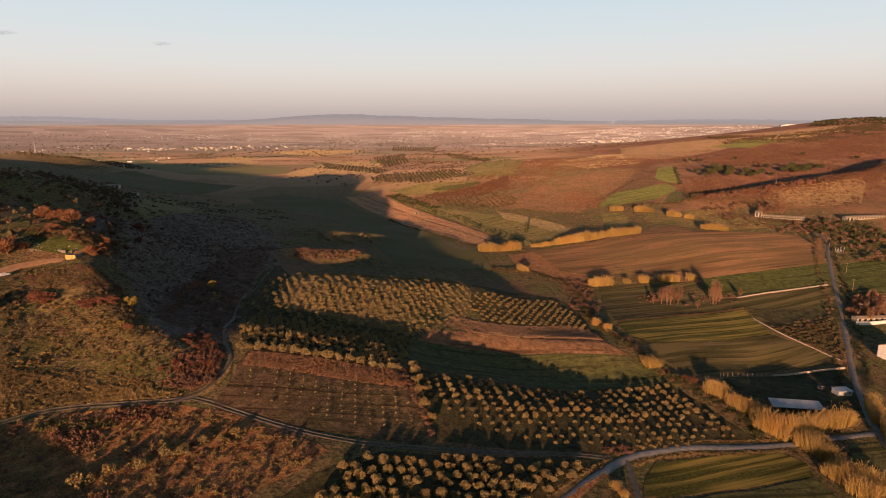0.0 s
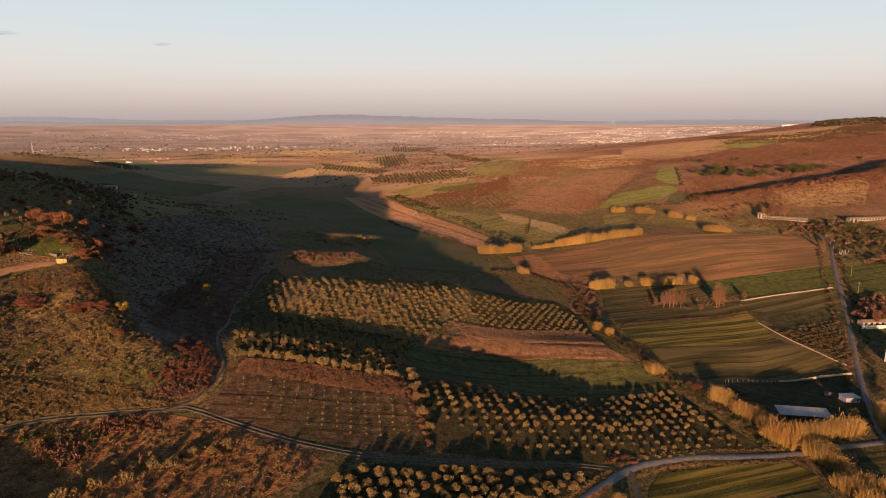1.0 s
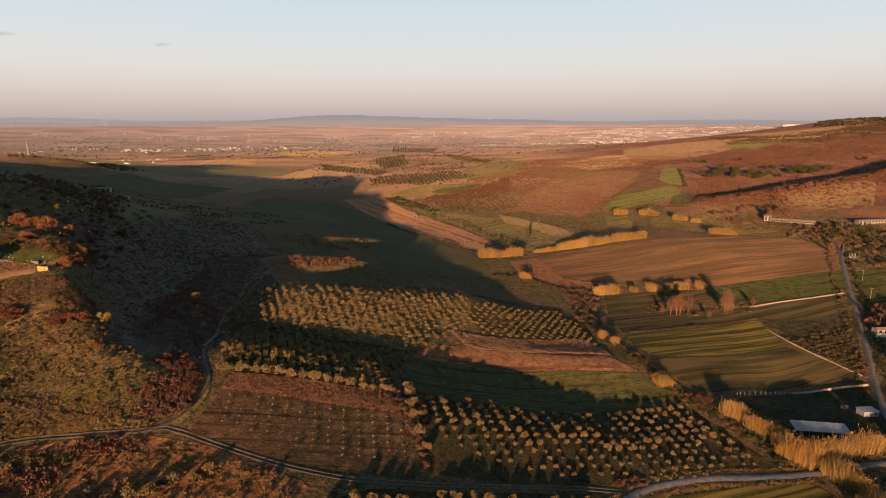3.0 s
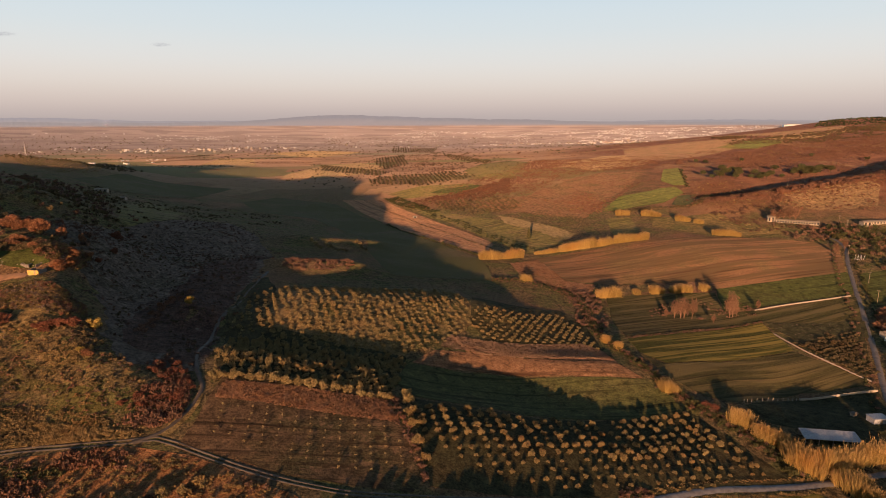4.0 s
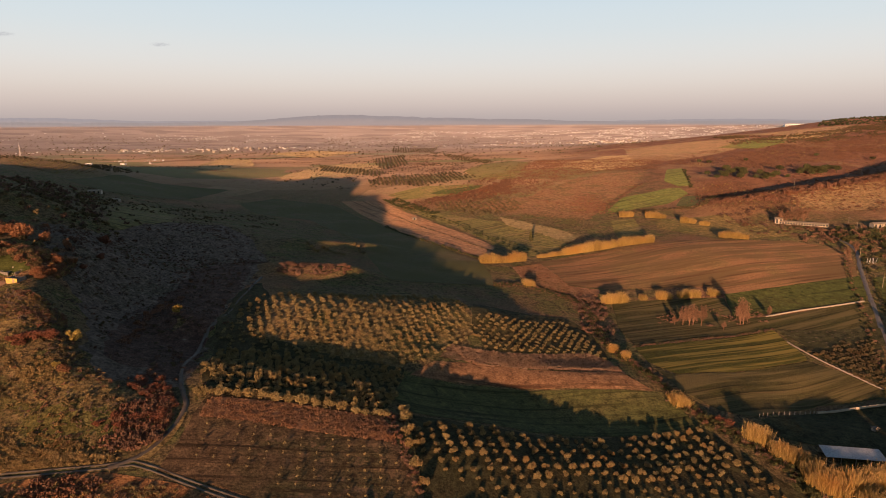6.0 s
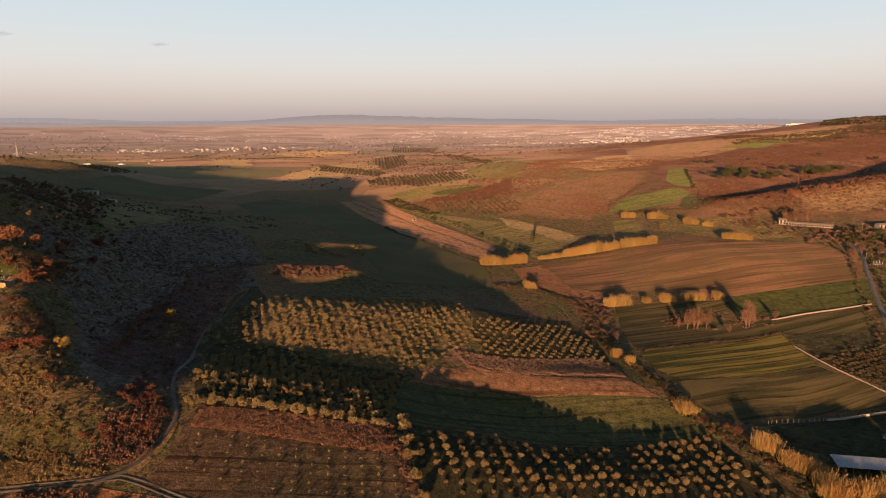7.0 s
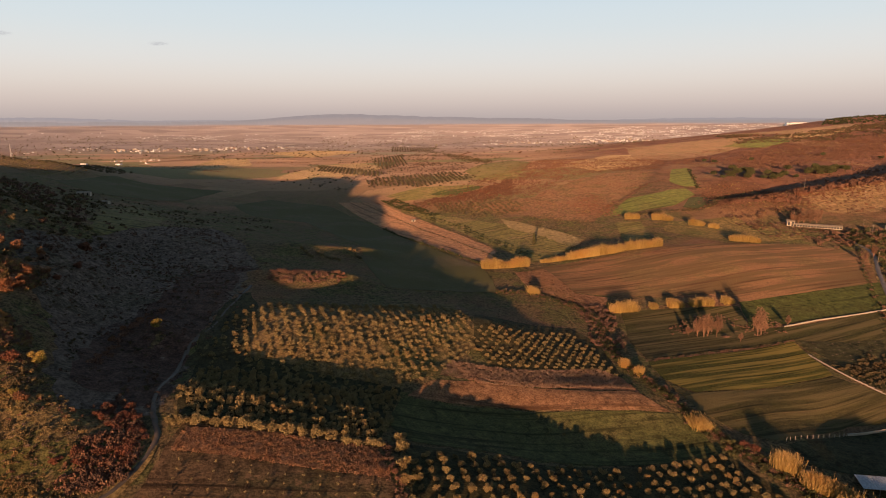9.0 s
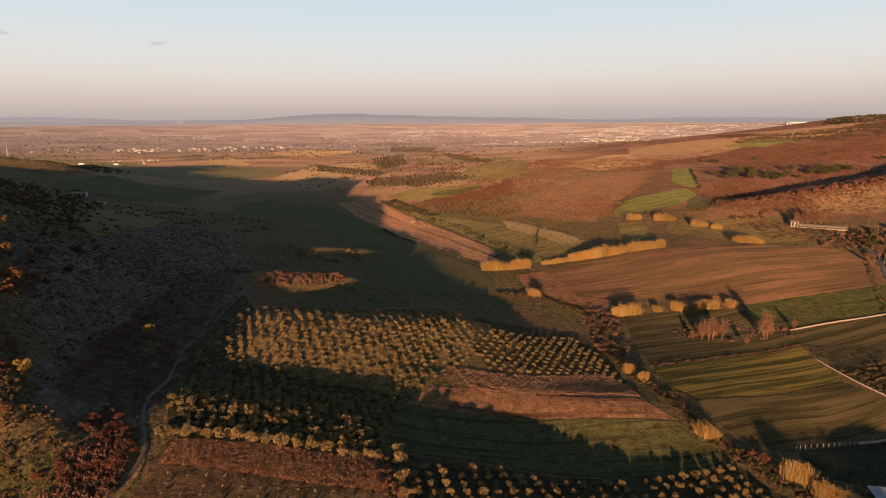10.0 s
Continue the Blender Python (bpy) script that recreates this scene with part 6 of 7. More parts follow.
def house_kind(rnd, w, d, storeys, wall_mat, pitched, label, group):
    t = thing("house", label, "house", group)
    h = 3.0 * storeys
    bm = bmesh.new()
    box(bm, -w / 2, w / 2, -d / 2, d / 2, -1.5, h)
    if pitched:
        for s in (-1, 1):
            vs = [bm.verts.new(c) for c in ((s * w / 2, -d / 2, h), (s * w / 2, d / 2, h), (s * w / 2, 0, h + d * 0.24))]
            bm.faces.new(vs if s > 0 else vs[::-1])
    wall = bm_part("wall", bm, wall_mat, t)
    bm = bmesh.new()
    if pitched:
        gable(bm, w, d, h - 0.05, d * 0.25)
    else:
        box(bm, -w / 2 - 0.3, w / 2 + 0.3, -d / 2 - 0.3, d / 2 + 0.3, h + 0.003, h + 0.35)
    bm_part("roof", bm, TILE if pitched else STONE, t)
    n = max(2, int(w / 3))
    for k in range(storeys):
        for i in range(n):
            x = -w / 2 + w * (i + 0.5) / n
            part("window", WINDOW_MESH, t).matrix_basis = pose(x, -d / 2, 1.0 + 3.0 * k)
    return t


bm = bmesh.new()
box(bm, -0.55, 0.55, -0.04, 0.05, 0, 1.25)
WINDOW_MESH = bpy.data.meshes.new("window")
bm.to_mesh(WINDOW_MESH)
bm.free()
WINDOW_MESH.materials.append(GLASS)

rh = random.Random(61)
kinds = []
for w, d, st, mat, pit, lab in ((11, 9, 2, WHITE, True, "white village house with a clay tile roof"), (14, 10, 2, CREAM, True, "cream village house with a clay tile roof"), (10, 10, 3, WHITE, False, "white flat-roofed village house"), (22, 11, 2, WHITE, False, "long white flat-roofed building"), (9, 8, 1, WHITE, True, "small white cottage with a clay tile roof"), (16, 12, 3, CREAM, False, "cream block of flats with a flat roof")):
    kinds.append(house_kind(rh, w, d, st, mat, pit, lab, "houses of the village on the plain"))


def village(places, lo, hi):
    for i, (x, y) in enumerate(places):
        m = pose(x, y, ground_z(x, y), 0, 0, rh.choice((0, 90)) + rh.uniform(-25, 25))
        if kinds[i % len(kinds)].name not in placed:
            ob = kinds[i % len(kinds)]
            placed.add(ob.name)
            ob.matrix_basis = m
        else:
            ob = copy_thing(rh.choice(kinds), m)
        s = rh.uniform(lo, hi)
        ob.scale = (s, s, s)


placed = set()
def clustered(centre, spread, count):
    return [(rh.gauss(centre[0], spread[0]), rh.gauss(centre[1], spread[1])) for _ in range(count)]


village(along([(-1440, 2330), (-1200, 2280), (-900, 2330), (-700, 2420), (-540, 2380)], 12, 45, rh), 0.32, 0.6)
village(clustered((-960, 2230), (120, 70), 46) + clustered((-1130, 2180), (60, 40), 14) + clustered((-760, 2330), (70, 50), 22), 0.34, 0.62)
village(clustered((-800, 1620), (45, 14), 12) + clustered((-1420, 2080), (40, 25), 7), 0.28, 0.42)
village(along([(-480, 2620), (-250, 2560), (0, 2540), (180, 2600), (420, 2720)], 24, 50, rh), 0.34, 0.65)
village(along([(330, 2860), (560, 2800), (780, 2760), (1000, 2700)], 9, 38, rh), 0.38, 0.75)
village(clustered((860, 2950), (110, 70), 46), 0.42, 0.85)
village([(-760, 1450), (-720, 1500), (-860, 1480)], 0.5, 0.65)


def far_town():
    """The outlying town, too far off to count its houses."""
    vs, fs = [], []
    for poly, n, big in (([(-1500, 3050), (-400, 2950), (500, 3050), (500, 3500), (-700, 3700), (-1700, 3400)], 520, 0.28), ([(-300, 3500), (900, 3400), (900, 4100), (-300, 4000)], 420, 0.33), ([(700, 3050), (1500, 2950), (2500, 3500), (2500, 4150), (1300, 4200), (700, 3700)], 1400, 0.36), ([(-2600, 2900), (-1500, 2900), (-1600, 3600), (-2900, 3600)], 26, 0.4)):
        for x, y in random_in(poly, n, rh, 0.85, 120):
            w, d, h = rh.uniform(9, 30) * big, rh.uniform(9, 16) * big, rh.choice((4, 6, 8, 8, 13)) * big * rh.uniform(0.8, 1.3)
            a = rh.uniform(0, 3.14)
            c, s, z, k = math.cos(a), math.sin(a), ground_z(x, y), len(vs)
            for q in (-2, h):
                for px, py in ((-w, -d), (w, -d), (w, d), (-w, d)):
                    vs.append((x + (px * c - py * s) / 2, y + (px * s + py * c) / 2, z + q))
            fs.extend(tuple(k + i for i in f) for f in ((4, 5, 6, 7), (0, 1, 5, 4), (1, 2, 6, 5), (2, 3, 7, 6), (3, 0, 4, 7)))
    return tagged(new("far_town", fast_mesh("far_town", vs, fs, TOWN)), "pale houses of a far town on the plain", "town", kind="stuff")


far_town()


def great_block(x, y, turn):
    t = thing("white_block", "very long white industrial building at the edge of town", "building")
    bm = bmesh.new()
    box(bm, -70, 70, -20, 20, -3, 17)
    box(bm, -40, 60, -14, 14, 17.02, 21)
    bm_part("wall", bm, WHITE, t)
    box_part("roof", (-71, 71, -21, 21, 21.02, 21.8), TOWN, t)
    for px in range(-63, 64, 9):
        box_part("window", (px - 2.5, px + 2.5, -20.4, -20.05, 4, 13), GLASS, t)
    t.matrix_basis = pose(x, y, ground_z(x, y), 0, 0, turn)


great_block(2250, 3890, -12)


def distant_hills():
    """The hazy mountains on the horizon: a near range and a paler one behind it."""
    for far, low, high, shape in (
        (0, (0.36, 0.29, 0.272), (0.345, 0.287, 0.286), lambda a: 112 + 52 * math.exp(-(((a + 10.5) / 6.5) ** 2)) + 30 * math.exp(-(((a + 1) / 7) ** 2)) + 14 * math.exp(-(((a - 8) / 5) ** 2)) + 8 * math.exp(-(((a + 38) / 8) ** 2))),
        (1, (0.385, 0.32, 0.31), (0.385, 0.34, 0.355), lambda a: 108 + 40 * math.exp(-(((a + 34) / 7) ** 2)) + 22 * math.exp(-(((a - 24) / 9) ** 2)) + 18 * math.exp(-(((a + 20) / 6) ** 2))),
    ):
        m, n, l, bsdf = nodes_of("mountain_haze_glow")
        p = place_vec(n, l)
        sep = n.new("ShaderNodeSeparateXYZ")
        l.new(p, sep.inputs[0])
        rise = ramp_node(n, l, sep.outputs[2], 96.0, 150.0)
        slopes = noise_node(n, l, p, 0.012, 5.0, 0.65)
        # The haze is painted: emission grades each range from base to crest.
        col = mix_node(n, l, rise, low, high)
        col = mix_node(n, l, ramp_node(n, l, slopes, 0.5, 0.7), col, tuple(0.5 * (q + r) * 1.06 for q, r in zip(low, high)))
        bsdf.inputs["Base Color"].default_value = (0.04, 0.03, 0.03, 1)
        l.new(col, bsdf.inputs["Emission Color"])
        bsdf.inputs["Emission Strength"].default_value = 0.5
        bsdf.inputs["Roughness"].default_value = 1.0
        vs, fs = [], []
        for i, a in enumerate(np.arange(-60, 60.01, 0.125)):
            crest = shape(a) + 5 * noise.noise((a / 2.5, far, 0)) + 5 * noise.noise((a / 0.8, 3, far)) + 2.5 * noise.noise((a / 0.25, 5, far))
            for r, z in ((4740 + 60 * far, 76), (4870 + 45 * far, crest), (4900 + 45 * far, 60)):
                vs.append((r * math.sin(radians(a)), r * math.cos(radians(a)), z))
            if i:
                k = 3 * (i - 1)
                fs += [(k, k + 3, k + 4, k + 1), (k + 1, k + 4, k + 5, k + 2)]
        tagged(new("backdrop", fast_mesh("backdrop", vs, fs, m, True)), "low mountains on the horizon with painted haze" if not far else "far mountains paled by painted haze", "hills", kind="structure")


def sky_backdrop():
    """The glowing evening haze above the horizon, pale blue aloft and rosy below."""
    m, n, l, bsdf = nodes_of("evening_haze")
    n.remove(bsdf)
    sep = n.new("ShaderNodeSeparateXYZ")
    l.new(place_vec(n, l), sep.inputs[0])
    mr = n.new("ShaderNodeMapRange")
    mr.inputs[1].default_value, mr.inputs[2].default_value = 0.0, 2500.0
    l.new(sep.outputs[2], mr.inputs[0])
    ramp = n.new("ShaderNodeValToRGB")
    ramp.color_ramp.interpolation = "B_SPLINE"
    stops = ((0.0, (0.42, 0.36, 0.36)), (0.05, (0.47, 0.40, 0.39)), (0.1, (0.66, 0.54, 0.49)), (0.16, (0.79, 0.70, 0.63)), (0.23, (0.80, 0.78, 0.75)), (0.32, (0.72, 0.78, 0.80)), (0.47, (0.62, 0.75, 0.84)), (1.0, (0.28, 0.48, 0.80)))
    el = ramp.color_ramp.elements
    while len(el) < len(stops):
        el.new(0.5)
    for q, (p, c) in zip(el, stops):
        q.position, q.color = p, (*c, 1.0)
    l.new(mr.outputs[0], ramp.inputs[0])
    em = n.new("ShaderNodeEmission")
    em.inputs["Strength"].default_value = 0.53
    l.new(ramp.outputs[0], em.inputs["Color"])
    l.new(em.outputs[0], n["Material Output"].inputs["Surface"])
    vs, fs = [], []
    angles, ups = np.arange(-80, 80.01, 4.0), np.arange(-2, 32.01, 2.0)
    for a in angles:
        for u in ups:
            r = 4960 * math.cos(radians(u))
            vs.append((r * math.sin(radians(a)), r * math.cos(radians(a)), 4960 * math.sin(radians(u))))
    w = len(ups)
    for i in range(len(angles) - 1):
        for j in range(w - 1):
            fs.append((i * w + j, i * w + j + 1, (i + 1) * w + j + 1, (i + 1) * w + j))
    return tagged(new("backdrop", fast_mesh("sky_backdrop", vs, fs, m, True)), "pale evening sky, rosy at the horizon", "sky", kind="structure")


def wisp(bearing, up, length, seed):
    """A faint grey streak of cloud, thin and torn at its edges."""
    m = bpy.data.materials.get("thin_cloud")
    if not m:
        m, n, l, bsdf = nodes_of("thin_cloud")
        n.remove(bsdf)
        tc = n.new("ShaderNodeTexCoord")
        gr = n.new("ShaderNodeTexGradient")
        gr.gradient_type = "SPHERICAL"
        l.new(tc.outputs["Object"], gr.inputs[0])
        nz = noise_node(n, l, tc.outputs["Object"], 2.5, 5.0, 0.6)
        mul = n.new("ShaderNodeMath")
        mul.operation = "MULTIPLY"
        l.new(ramp_node(n, l, gr.outputs["Fac"], 0.0, 0.9), mul.inputs[0])
        l.new(ramp_node(n, l, nz, 0.3, 0.65), mul.inputs[1])
        soft = n.new("ShaderNodeMath")
        soft.operation = "MULTIPLY"
        soft.inputs[1].default_value = 0.8
        l.new(mul.outputs[0], soft.inputs[0])
        em, tr, mx = n.new("ShaderNodeEmission"), n.new("ShaderNodeBsdfTransparent"), n.new("ShaderNodeMixShader")
        em.inputs["Color"].default_value, em.inputs["Strength"].default_value = (0.50, 0.50, 0.53, 1), 0.53
        l.new(soft.outputs[0], mx.inputs[0])
        l.new(tr.outputs[0], mx.inputs[1])
        l.new(em.outputs[0], mx.inputs[2])
        l.new(mx.outputs[0], n["Material Output"].inputs["Surface"])
    vs, fs, ring = [(0, 0, 0)], [], 20
    for i in range(ring):
        a = 6.283 * i / ring
        vs.append((math.cos(a), 0.05 * math.sin(3 * a + seed), math.sin(a)))
        fs.append((0, 1 + i, 1 + (i + 1) % ring))
    r, b = 4900 * math.cos(radians(up)), radians(bearing)
    ob = new("cloud", fast_mesh("cloud", vs, fs, m))
    ob.matrix_basis = pose(r * math.sin(b), r * math.cos(b), 115 + 4900 * math.sin(radians(up)), 0, -2, -bearing) @ Matrix.Diagonal((length, 20, length * 0.22, 1))
    return tagged(ob, "faint grey wisp of cloud in the evening sky", "cloud")


distant_hills()
sky_backdrop()
wisp(-35.2, 6.5, 95, 1)
wisp(-24.4, 6.35, 85, 2)


# farm on the eastern rise
def long_house(x, y, turn, w, d, h, bays, label):
    t = thing("farm_building", label, "building")
    box_part("wall", (-w / 2, w / 2, -d / 2, d / 2, -1.0, h), CREAM, t)
    bm = bmesh.new()
    gable(bm, w, d, h + 0.01, d * 0.2)
    bm_part("roof", bm, WOOD, t)
    for i in range(bays):
        px = -w / 2 + w * (i + 0.5) / bays
        door = box_part("window", (-0.75, 0.75, -0.06, 0.05, 0.3, h - 0.25), GLASS, t)
        door.matrix_basis = pose(px, -d / 2, 0)
    t.matrix_basis = pose(x, y, ground_z(x, y), 0, 0, turn)
    return t


long_house(326, 563, -28, 38, 5, 2.1, 18, "long white farm building with many openings")
long_house(309, 573, -20, 6, 6, 4.0, 2, "small white farm house at the end of the row")
long_house(400, 551, 8, 34, 5, 2.1, 11, "long white stable below the heath")
long_house(379, 546, 0, 7, 6, 3.6, 2, "small white farm house by the stable")
long_house(-32, 703, 10, 4.2, 3, 2.3, 1, "small white hut in the ploughed strip")
long_house(-377, 676, 10, 13, 6, 3.0, 3, "white house in the shaded valley")
long_house(-333, 637, -8, 7, 4, 2.2, 2, "small white cottage in the shaded valley")


def shed(x, y, turn):
    t = thing("shed", "long open shed with a pale sheet-metal roof", "shed")
    bm = bmesh.new()
    rows = []
    for i in range(97):
        px, pz = -10 + i * 20 / 96, 3.3 + 0.06 * math.sin(i * 1.5708)
        rows.append([bm.verts.new((px, py, pz + 0.15 * py + q)) for py, q in ((-3.2, 0), (3.2, 0), (3.2, -0.08), (-3.2, -0.08))])
    for p, q in zip(rows, rows[1:]):
        for k in range(4):
            bm.faces.new((p[k], q[k], q[(k + 1) % 4], p[(k + 1) % 4]))
    bm.faces.new(rows[0])
    bm.faces.new(rows[-1][::-1])
    bm_part("roof", bm, METAL, t, "pale corrugated metal roof")
    for px in (-9.6, -4.8, 0, 4.8, 9.6):
        for py in (-2.9, 2.9):
            box_part("post", (px - 0.1, px + 0.1, py - 0.1, py + 0.1, -0.5, 3.2 + 0.15 * py), WOOD, t)
    box_part("wall", (-9.9, 9.9, 2.75, 2.88, -0.5, 3.6), WOOD, t)
    t.matrix_basis = pose(x, y, ground_z(x, y), 0, 0, turn)


shed(148.3, 228.6, -9)


def cabin(x, y, turn, w, d, h, label, mat=WHITE, top=METAL):
    t = thing("cabin", label, "cabin")
    box_part("wall", (-w / 2, w / 2, -d / 2, d / 2, -0.6, h), mat, t)
    bm = bmesh.new()
    box(bm, -w / 2 - 0.3, w / 2 + 0.3, -d / 2 - 0.3, d / 2 + 0.3, h + 0.003, h + 0.2)
    bm_part("roof", bm, top, t)
    box_part("door", (-0.5, 0.5, -d / 2 - 0.06, -d / 2 - 0.005, 0, 2.0), WOOD, t)
    box_part("window", (w / 4, w / 4 + 0.9, -d / 2 - 0.05, -d / 2 - 0.005, 1.0, 1.9), GLASS, t)
    t.matrix_basis = pose(x, y, ground_z(x, y), 0, 0, turn)


# Walls use grey METAL to show them in shade, not as sheet.
cabin(180.5, 247.5, 4, 6.5, 4.4, 2.4, "cabin with a flat roof, walls greyed for shade", METAL)
cabin(174.6, 253.4, 20, 2.0, 1.6, 1.3, "small ochre hut in the yard", STONE, DIRT)

villa = house_kind(rh, 14, 11, 2, WHITE, True, "white farmhouse with a clay tile roof by the lane", "")
villa.matrix_basis = pose(232, 283, ground_z(232, 283), 0, 0, 20)
barn = long_house(251, 330, 3, 20, 4.5, 2.3, 6, "low farm building with a reddish roof by the lane")


def wall_run(label, points, height, thick, mat):
    t = thing("garden_wall", label, "wall")
    line = smooth_line(points, 2.6)
    for i in range(len(line) - 1):
        a, c = Vector(line[i]), Vector(line[i + 1])
        length = (c - a).length
        z = (ground_z(*a) + ground_z(*c)) / 2
        seg = box_part("panel", (0, length + 0.02, -thick / 2, thick / 2, -0.6, height), mat, t)
        seg.matrix_basis = pose(a.x, a.y, z, 0, 0, math.degrees(math.atan2(c.y - a.y, c.x - a.x)))
    return t


wall_run("pale stone garden wall along the field", [(184.0, 333.5), (187.1, 319.2), (191.6, 305.6), (203.4, 283.6)], 0.6, 0.3, STONE)
wall_run("low pale wall along the green field", [(190.4, 366.9), (215.3, 375.3), (240.5, 381.4), (261.4, 386.9)], 0.8, 0.35, STONE)
wall_run("cream concrete wall along the yard", [(161.4, 268.7), (177.4, 272.1), (199.8, 274.4)], 1.2, 0.25, CREAM)
wall_run("white wall in front of the farm building", [(239, 325), (247, 324.4), (258.4, 325.7), (268, 327)], 2.0, 0.3, WHITE)


def fence():
    t = thing("fence", "row of pale concrete fence posts", "fence")
    pts = smooth_line([(128.4, 254.5), (144.4, 260.9), (160.6, 268.2)], 2.6)
    for x, y in pts:
        box_part("post", (-0.08, 0.08, -0.08, 0.08, -0.4, 1.6), STONE, t).matrix_basis = pose(x, y, ground_z(x, y), 0, 0, 12)
    return t


fence()


def pole(x, y, height, label="wooden utility pole beside the lane"):
    t = thing("utility_pole", label, "pole", "utility poles")
    verts, faces = [], []
    limb(verts, faces, (0, 0, -0.6), (0, 0, height), 0.16, 0.1, 8)
    part("post", fast_mesh("post", verts, faces, WOOD), t)
    box_part("crossarm", (-0.9, 0.9, -0.06, 0.06, height - 0.7, height - 0.55), WOOD, t)
    for px in (-0.75, 0, 0.75):
        box_part("insulator", (px - 0.05, px + 0.05, -0.05, 0.05, height - 0.549, height - 0.38), WHITE, t)
    t.matrix_basis = pose(x, y, ground_z(x, y), 0, 0, -30)


for x, y, h in ((287.4, 408.0, 8), (271.3, 376.6, 8), (249, 336.9, 8), (358.5, 551.3, 9), (355.3, 535.1, 9), (312.6, 467.5, 8), (389, 690, 10), (420, 640, 10)):
    pole(x, y, h)


def lattice_mast(x, y, height):
    t = thing("lattice_mast", "tall lattice transmitter mast on the hill", "mast")
    n = 9
    at = lambda k, i: Vector(((1 - 0.8 * k / n) * 1.25 * (1, 1, -1, -1)[i], (1 - 0.8 * k / n) * 1.25 * (1, -1, -1, 1)[i], height * k / n - 0.5))

    def bar(name, a, b, r1, r2, sides):
        verts, faces = [], []
        limb(verts, faces, a, b, r1, r2, sides)
        part(name, fast_mesh(name, verts, faces, STEEL), t)

    for i in range(4):
        bar("leg", at(0, i), at(n, i), 0.22, 0.14, 4)
    for k in range(n):
        for i in range(4):
            bar("brace", at(k, i), at(k + 1, (i + 1) % 4), 0.1, 0.1, 3)
            bar("crossbar", at(k, i), at(k, (i + 1) % 4), 0.1, 0.1, 3)
    verts, faces = [], []
    limb(verts, faces, (0, 0, height - 0.6), (0, 0, height + 5), 0.12, 0.05, 5)
    part("antenna", fast_mesh("antenna", verts, faces, STEEL), t)
    t.matrix_basis = pose(x, y, ground_z(x, y), 0, 0, 20)


lattice_mast(-672, 985, 28)
long_house(-650, 985, 10, 6, 6, 8.0, 1, "yellowish tower house on the western hill")


def hut(x, y, turn):
    """Roofless: four broken walls, the front one still painted."""
    t = thing("hut", "small roofless stone hut with a yellow painted front", "hut")
    box_part("wall", (-2.6, -2.25, -1.8, 2.6, -0.6, 1.9), SHADE_STONE, t)
    box_part("wall", (2.25, 2.6, -1.8, 2.6, -0.6, 1.75), SHADE_STONE, t)
    box_part("wall", (-2.247, 2.247, 2.25, 2.6, -0.6, 1.5), SHADE_STONE, t)
    box_part("partition", (-0.1, 0.15, -1.45, 2.247, -0.6, 1.1), SHADE_STONE, t)
    box_part("wall", (-2.247, 2.247, -1.8, -1.45, -0.6, 1.85), SHADE_STONE, t)
    box_part("front", (-2.6, 2.6, -1.87, -1.803, -0.3, 1.8), YELLOW, t, "yellow painted front wall")
    box_part("door", (0.4, 1.3, -1.93, -1.873, 0, 1.7), WOOD, t)
    t.matrix_basis = pose(x, y, ground_z(x, y), 0, 0, turn)


hut(-171.8, 267.6, -8)


def ruin(x, y, turn):
    t = thing("ruin", "low broken walls of a ruined outbuilding, greyed for shade", "ruin")
    for k, (x0, x1, y0, y1, h) in enumerate(((-3.5, 1.2, -2.5, -2.1, 0.8), (-3.5, -3.1, -2.097, 2.5, 1.1), (-3.097, 3.5, 2.1, 2.5, 0.9), (3.1, 3.5, -1.0, 2.097, 0.6), (-0.6, -0.3, -2.097, 0.6, 0.7))):
        box_part("wall", (x0, x1, y0, y1, -0.6, h), SHADE_STONE, t)
    t.matrix_basis = pose(x, y, ground_z(x, y), 0, 0, turn)


ruin(-180.5, 277.5, -15)


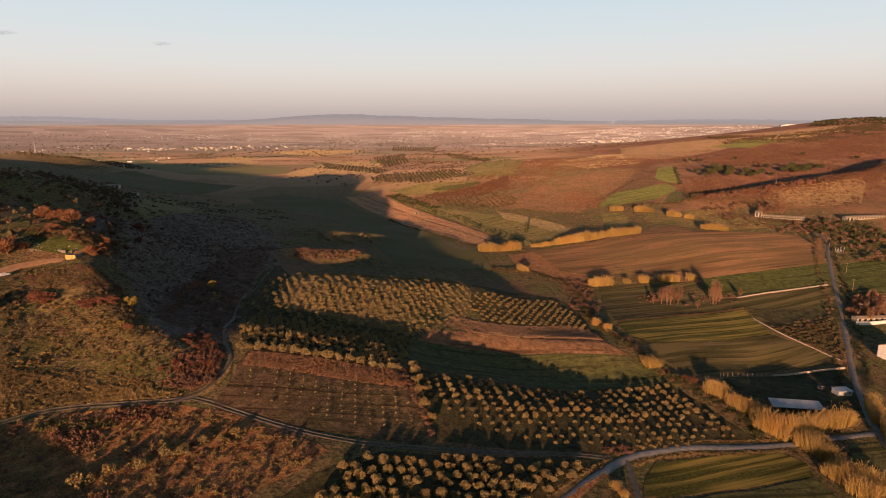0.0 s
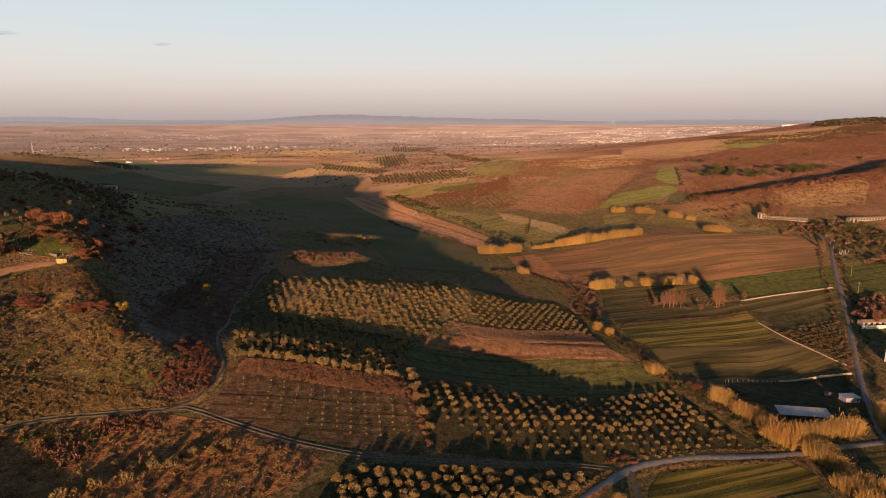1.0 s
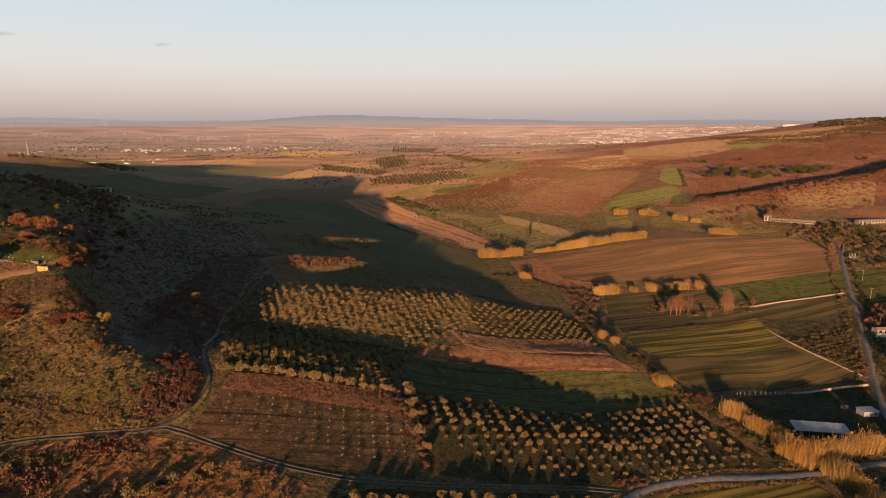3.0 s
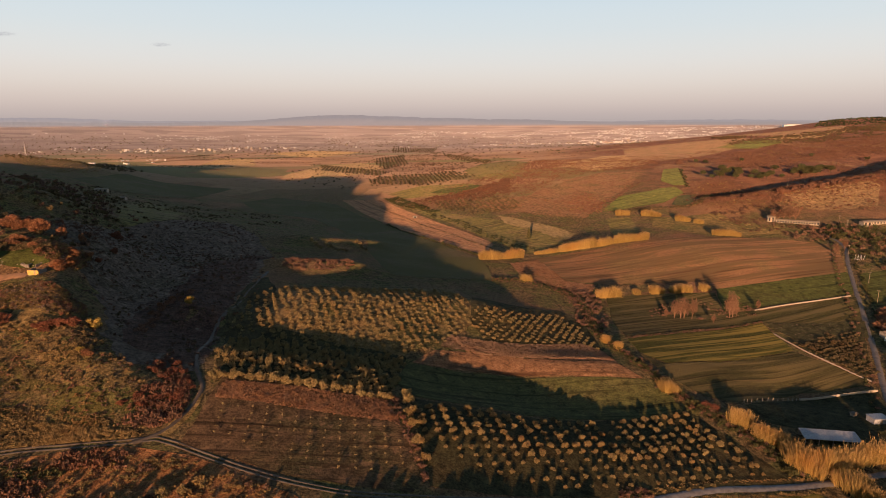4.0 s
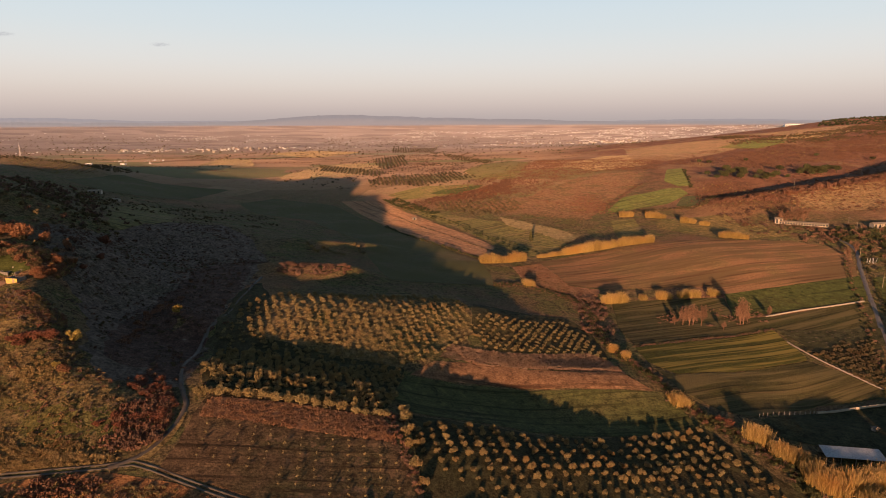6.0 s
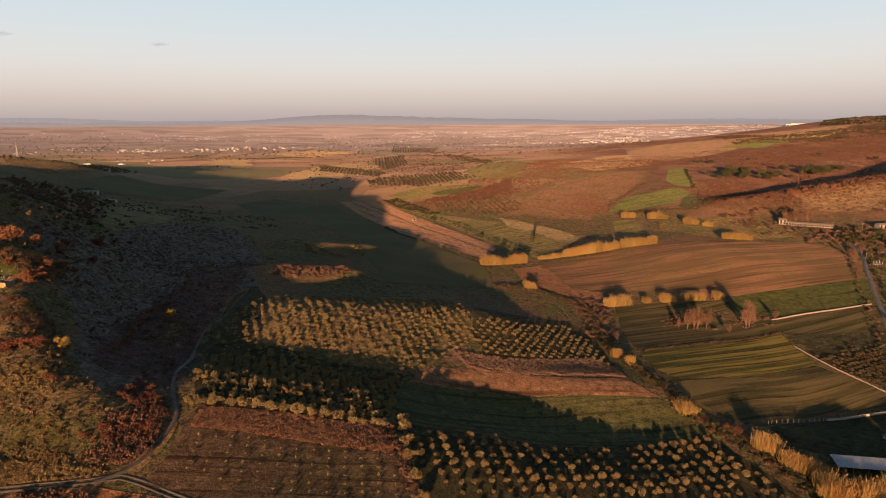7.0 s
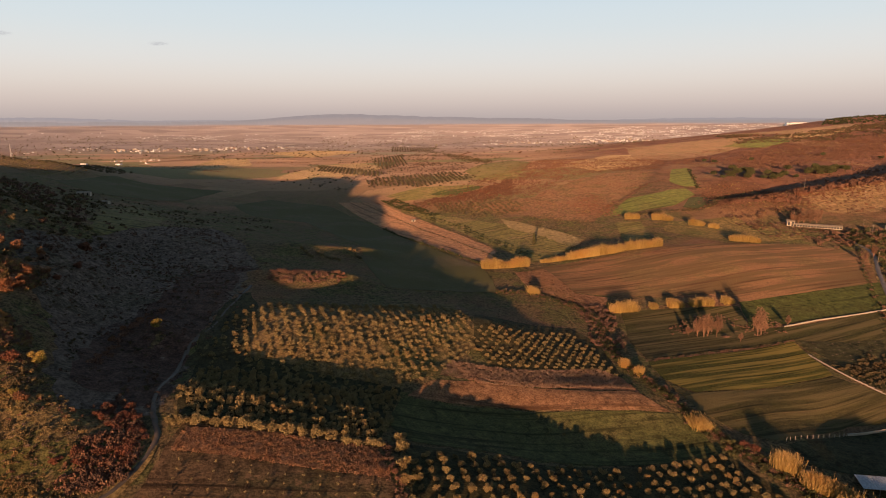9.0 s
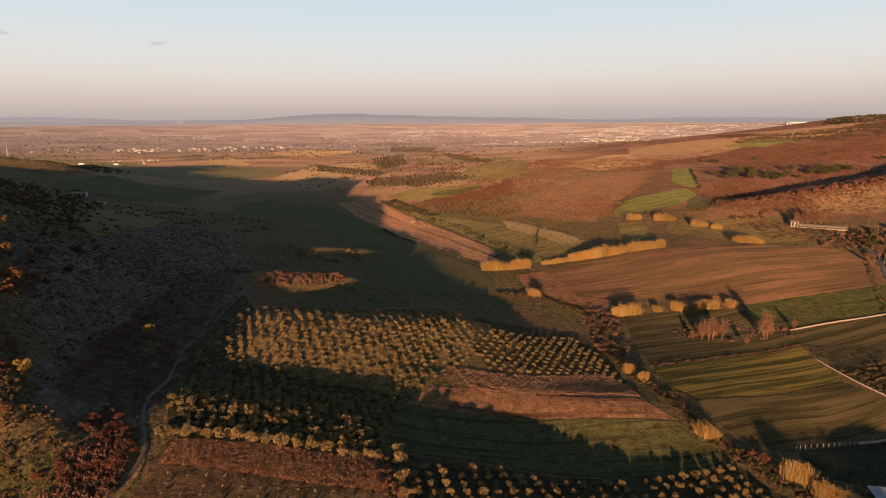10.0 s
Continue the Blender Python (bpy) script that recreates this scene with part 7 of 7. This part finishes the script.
def rubble(places, seed):
    """Loose angular stones in heaps and broken walls."""
    rng = random.Random(seed)
    verts, faces = [], []
    for x, y in places:
        r, k = rng.uniform(0.12, 0.5), len(verts)
        z, a = ground_z(x, y), rng.uniform(0, 6.28)
        for q in (-0.2, rng.uniform(0.5, 0.9)):
            for i in range(6):
                b2, w = a + 6.283 * i / 6, r * rng.uniform(0.7, 1.1) * (1.0 if q < 0 else 0.7)
                verts.append((x + w * math.cos(b2), y + w * math.sin(b2), z + q * r))
        verts.append((x, y, z + 0.95 * r))
        for i in range(6):
            j = (i + 1) % 6
            faces += [(k + i, k + j, k + 6 + j), (k + i, k + 6 + j, k + 6 + i), (k + 6 + i, k + 6 + j, k + 12)]
    return tagged(new("rubble", fast_mesh("rubble", verts, faces, STONE)), "pale rubble and broken stone walls on the hill", "stones", kind="stuff")


rubble(random_in([(-208, 286), (-196, 279), (-190, 275), (-194, 271), (-201, 275)], 90, rv) + random_in([(-186, 276), (-182, 280), (-176, 280), (-178, 276)], 40, rv), 19)


def car(x, y, turn):
    t = thing("car", "small pale parked car on the hillside road", "car")
    bm = bmesh.new()
    side = ((-2.0, 0.35), (2.0, 0.35), (2.05, 0.75), (1.3, 0.9), (0.8, 1.4), (-1.1, 1.42), (-1.7, 0.95), (-2.05, 0.85))
    left = [bm.verts.new((px, -0.82, pz)) for px, pz in side]
    right = [bm.verts.new((px, 0.82, pz)) for px, pz in side]
    bm.faces.new(left)
    bm.faces.new(right[::-1])
    for i in range(len(side)):
        j = (i + 1) % len(side)
        bm.faces.new((left[j], left[i], right[i], right[j]))
    bm_part("body", bm, WHITE, t)
    box_part("windscreen", (0.83, 1.2, -0.7, 0.7, 1.0, 1.36), GLASS, t)
    for px in (-1.25, 1.25):
        for py in (-0.78, 0.78):
            verts, faces = [], []
            limb(verts, faces, (px, py - 0.1, 0.32), (px, py + 0.1, 0.32), 0.32, 0.32, 12)
            part("wheel", fast_mesh("wheel", verts, faces, GLASS), t)
    t.matrix_basis = pose(x, y, ground_z(x, y) + 0.25, 0, 0, turn)


car(*[(-192.4, 250.7)][0], 62)


def pole_stack(x, y):
    t = thing("pole_stack", "heap of pale leaning poles beside the lane", "poles")
    ps = random.Random(9)
    for i in range(9):
        verts, faces = [], []
        limb(verts, faces, (i * 0.9 - 4, ps.uniform(-0.6, 0.6), -0.2), (i * 0.9 - 4 + ps.uniform(-1.5, 1.5), ps.uniform(-0.8, 0.8), ps.uniform(2.5, 4.5)), 0.09, 0.07, 6)
        part("pole", fast_mesh("pole", verts, faces, WHITE), t)
    t.matrix_basis = pose(x, y, ground_z(x, y), 0, 0, 10)


pole_stack(*[(312.9, 455.3)][0])
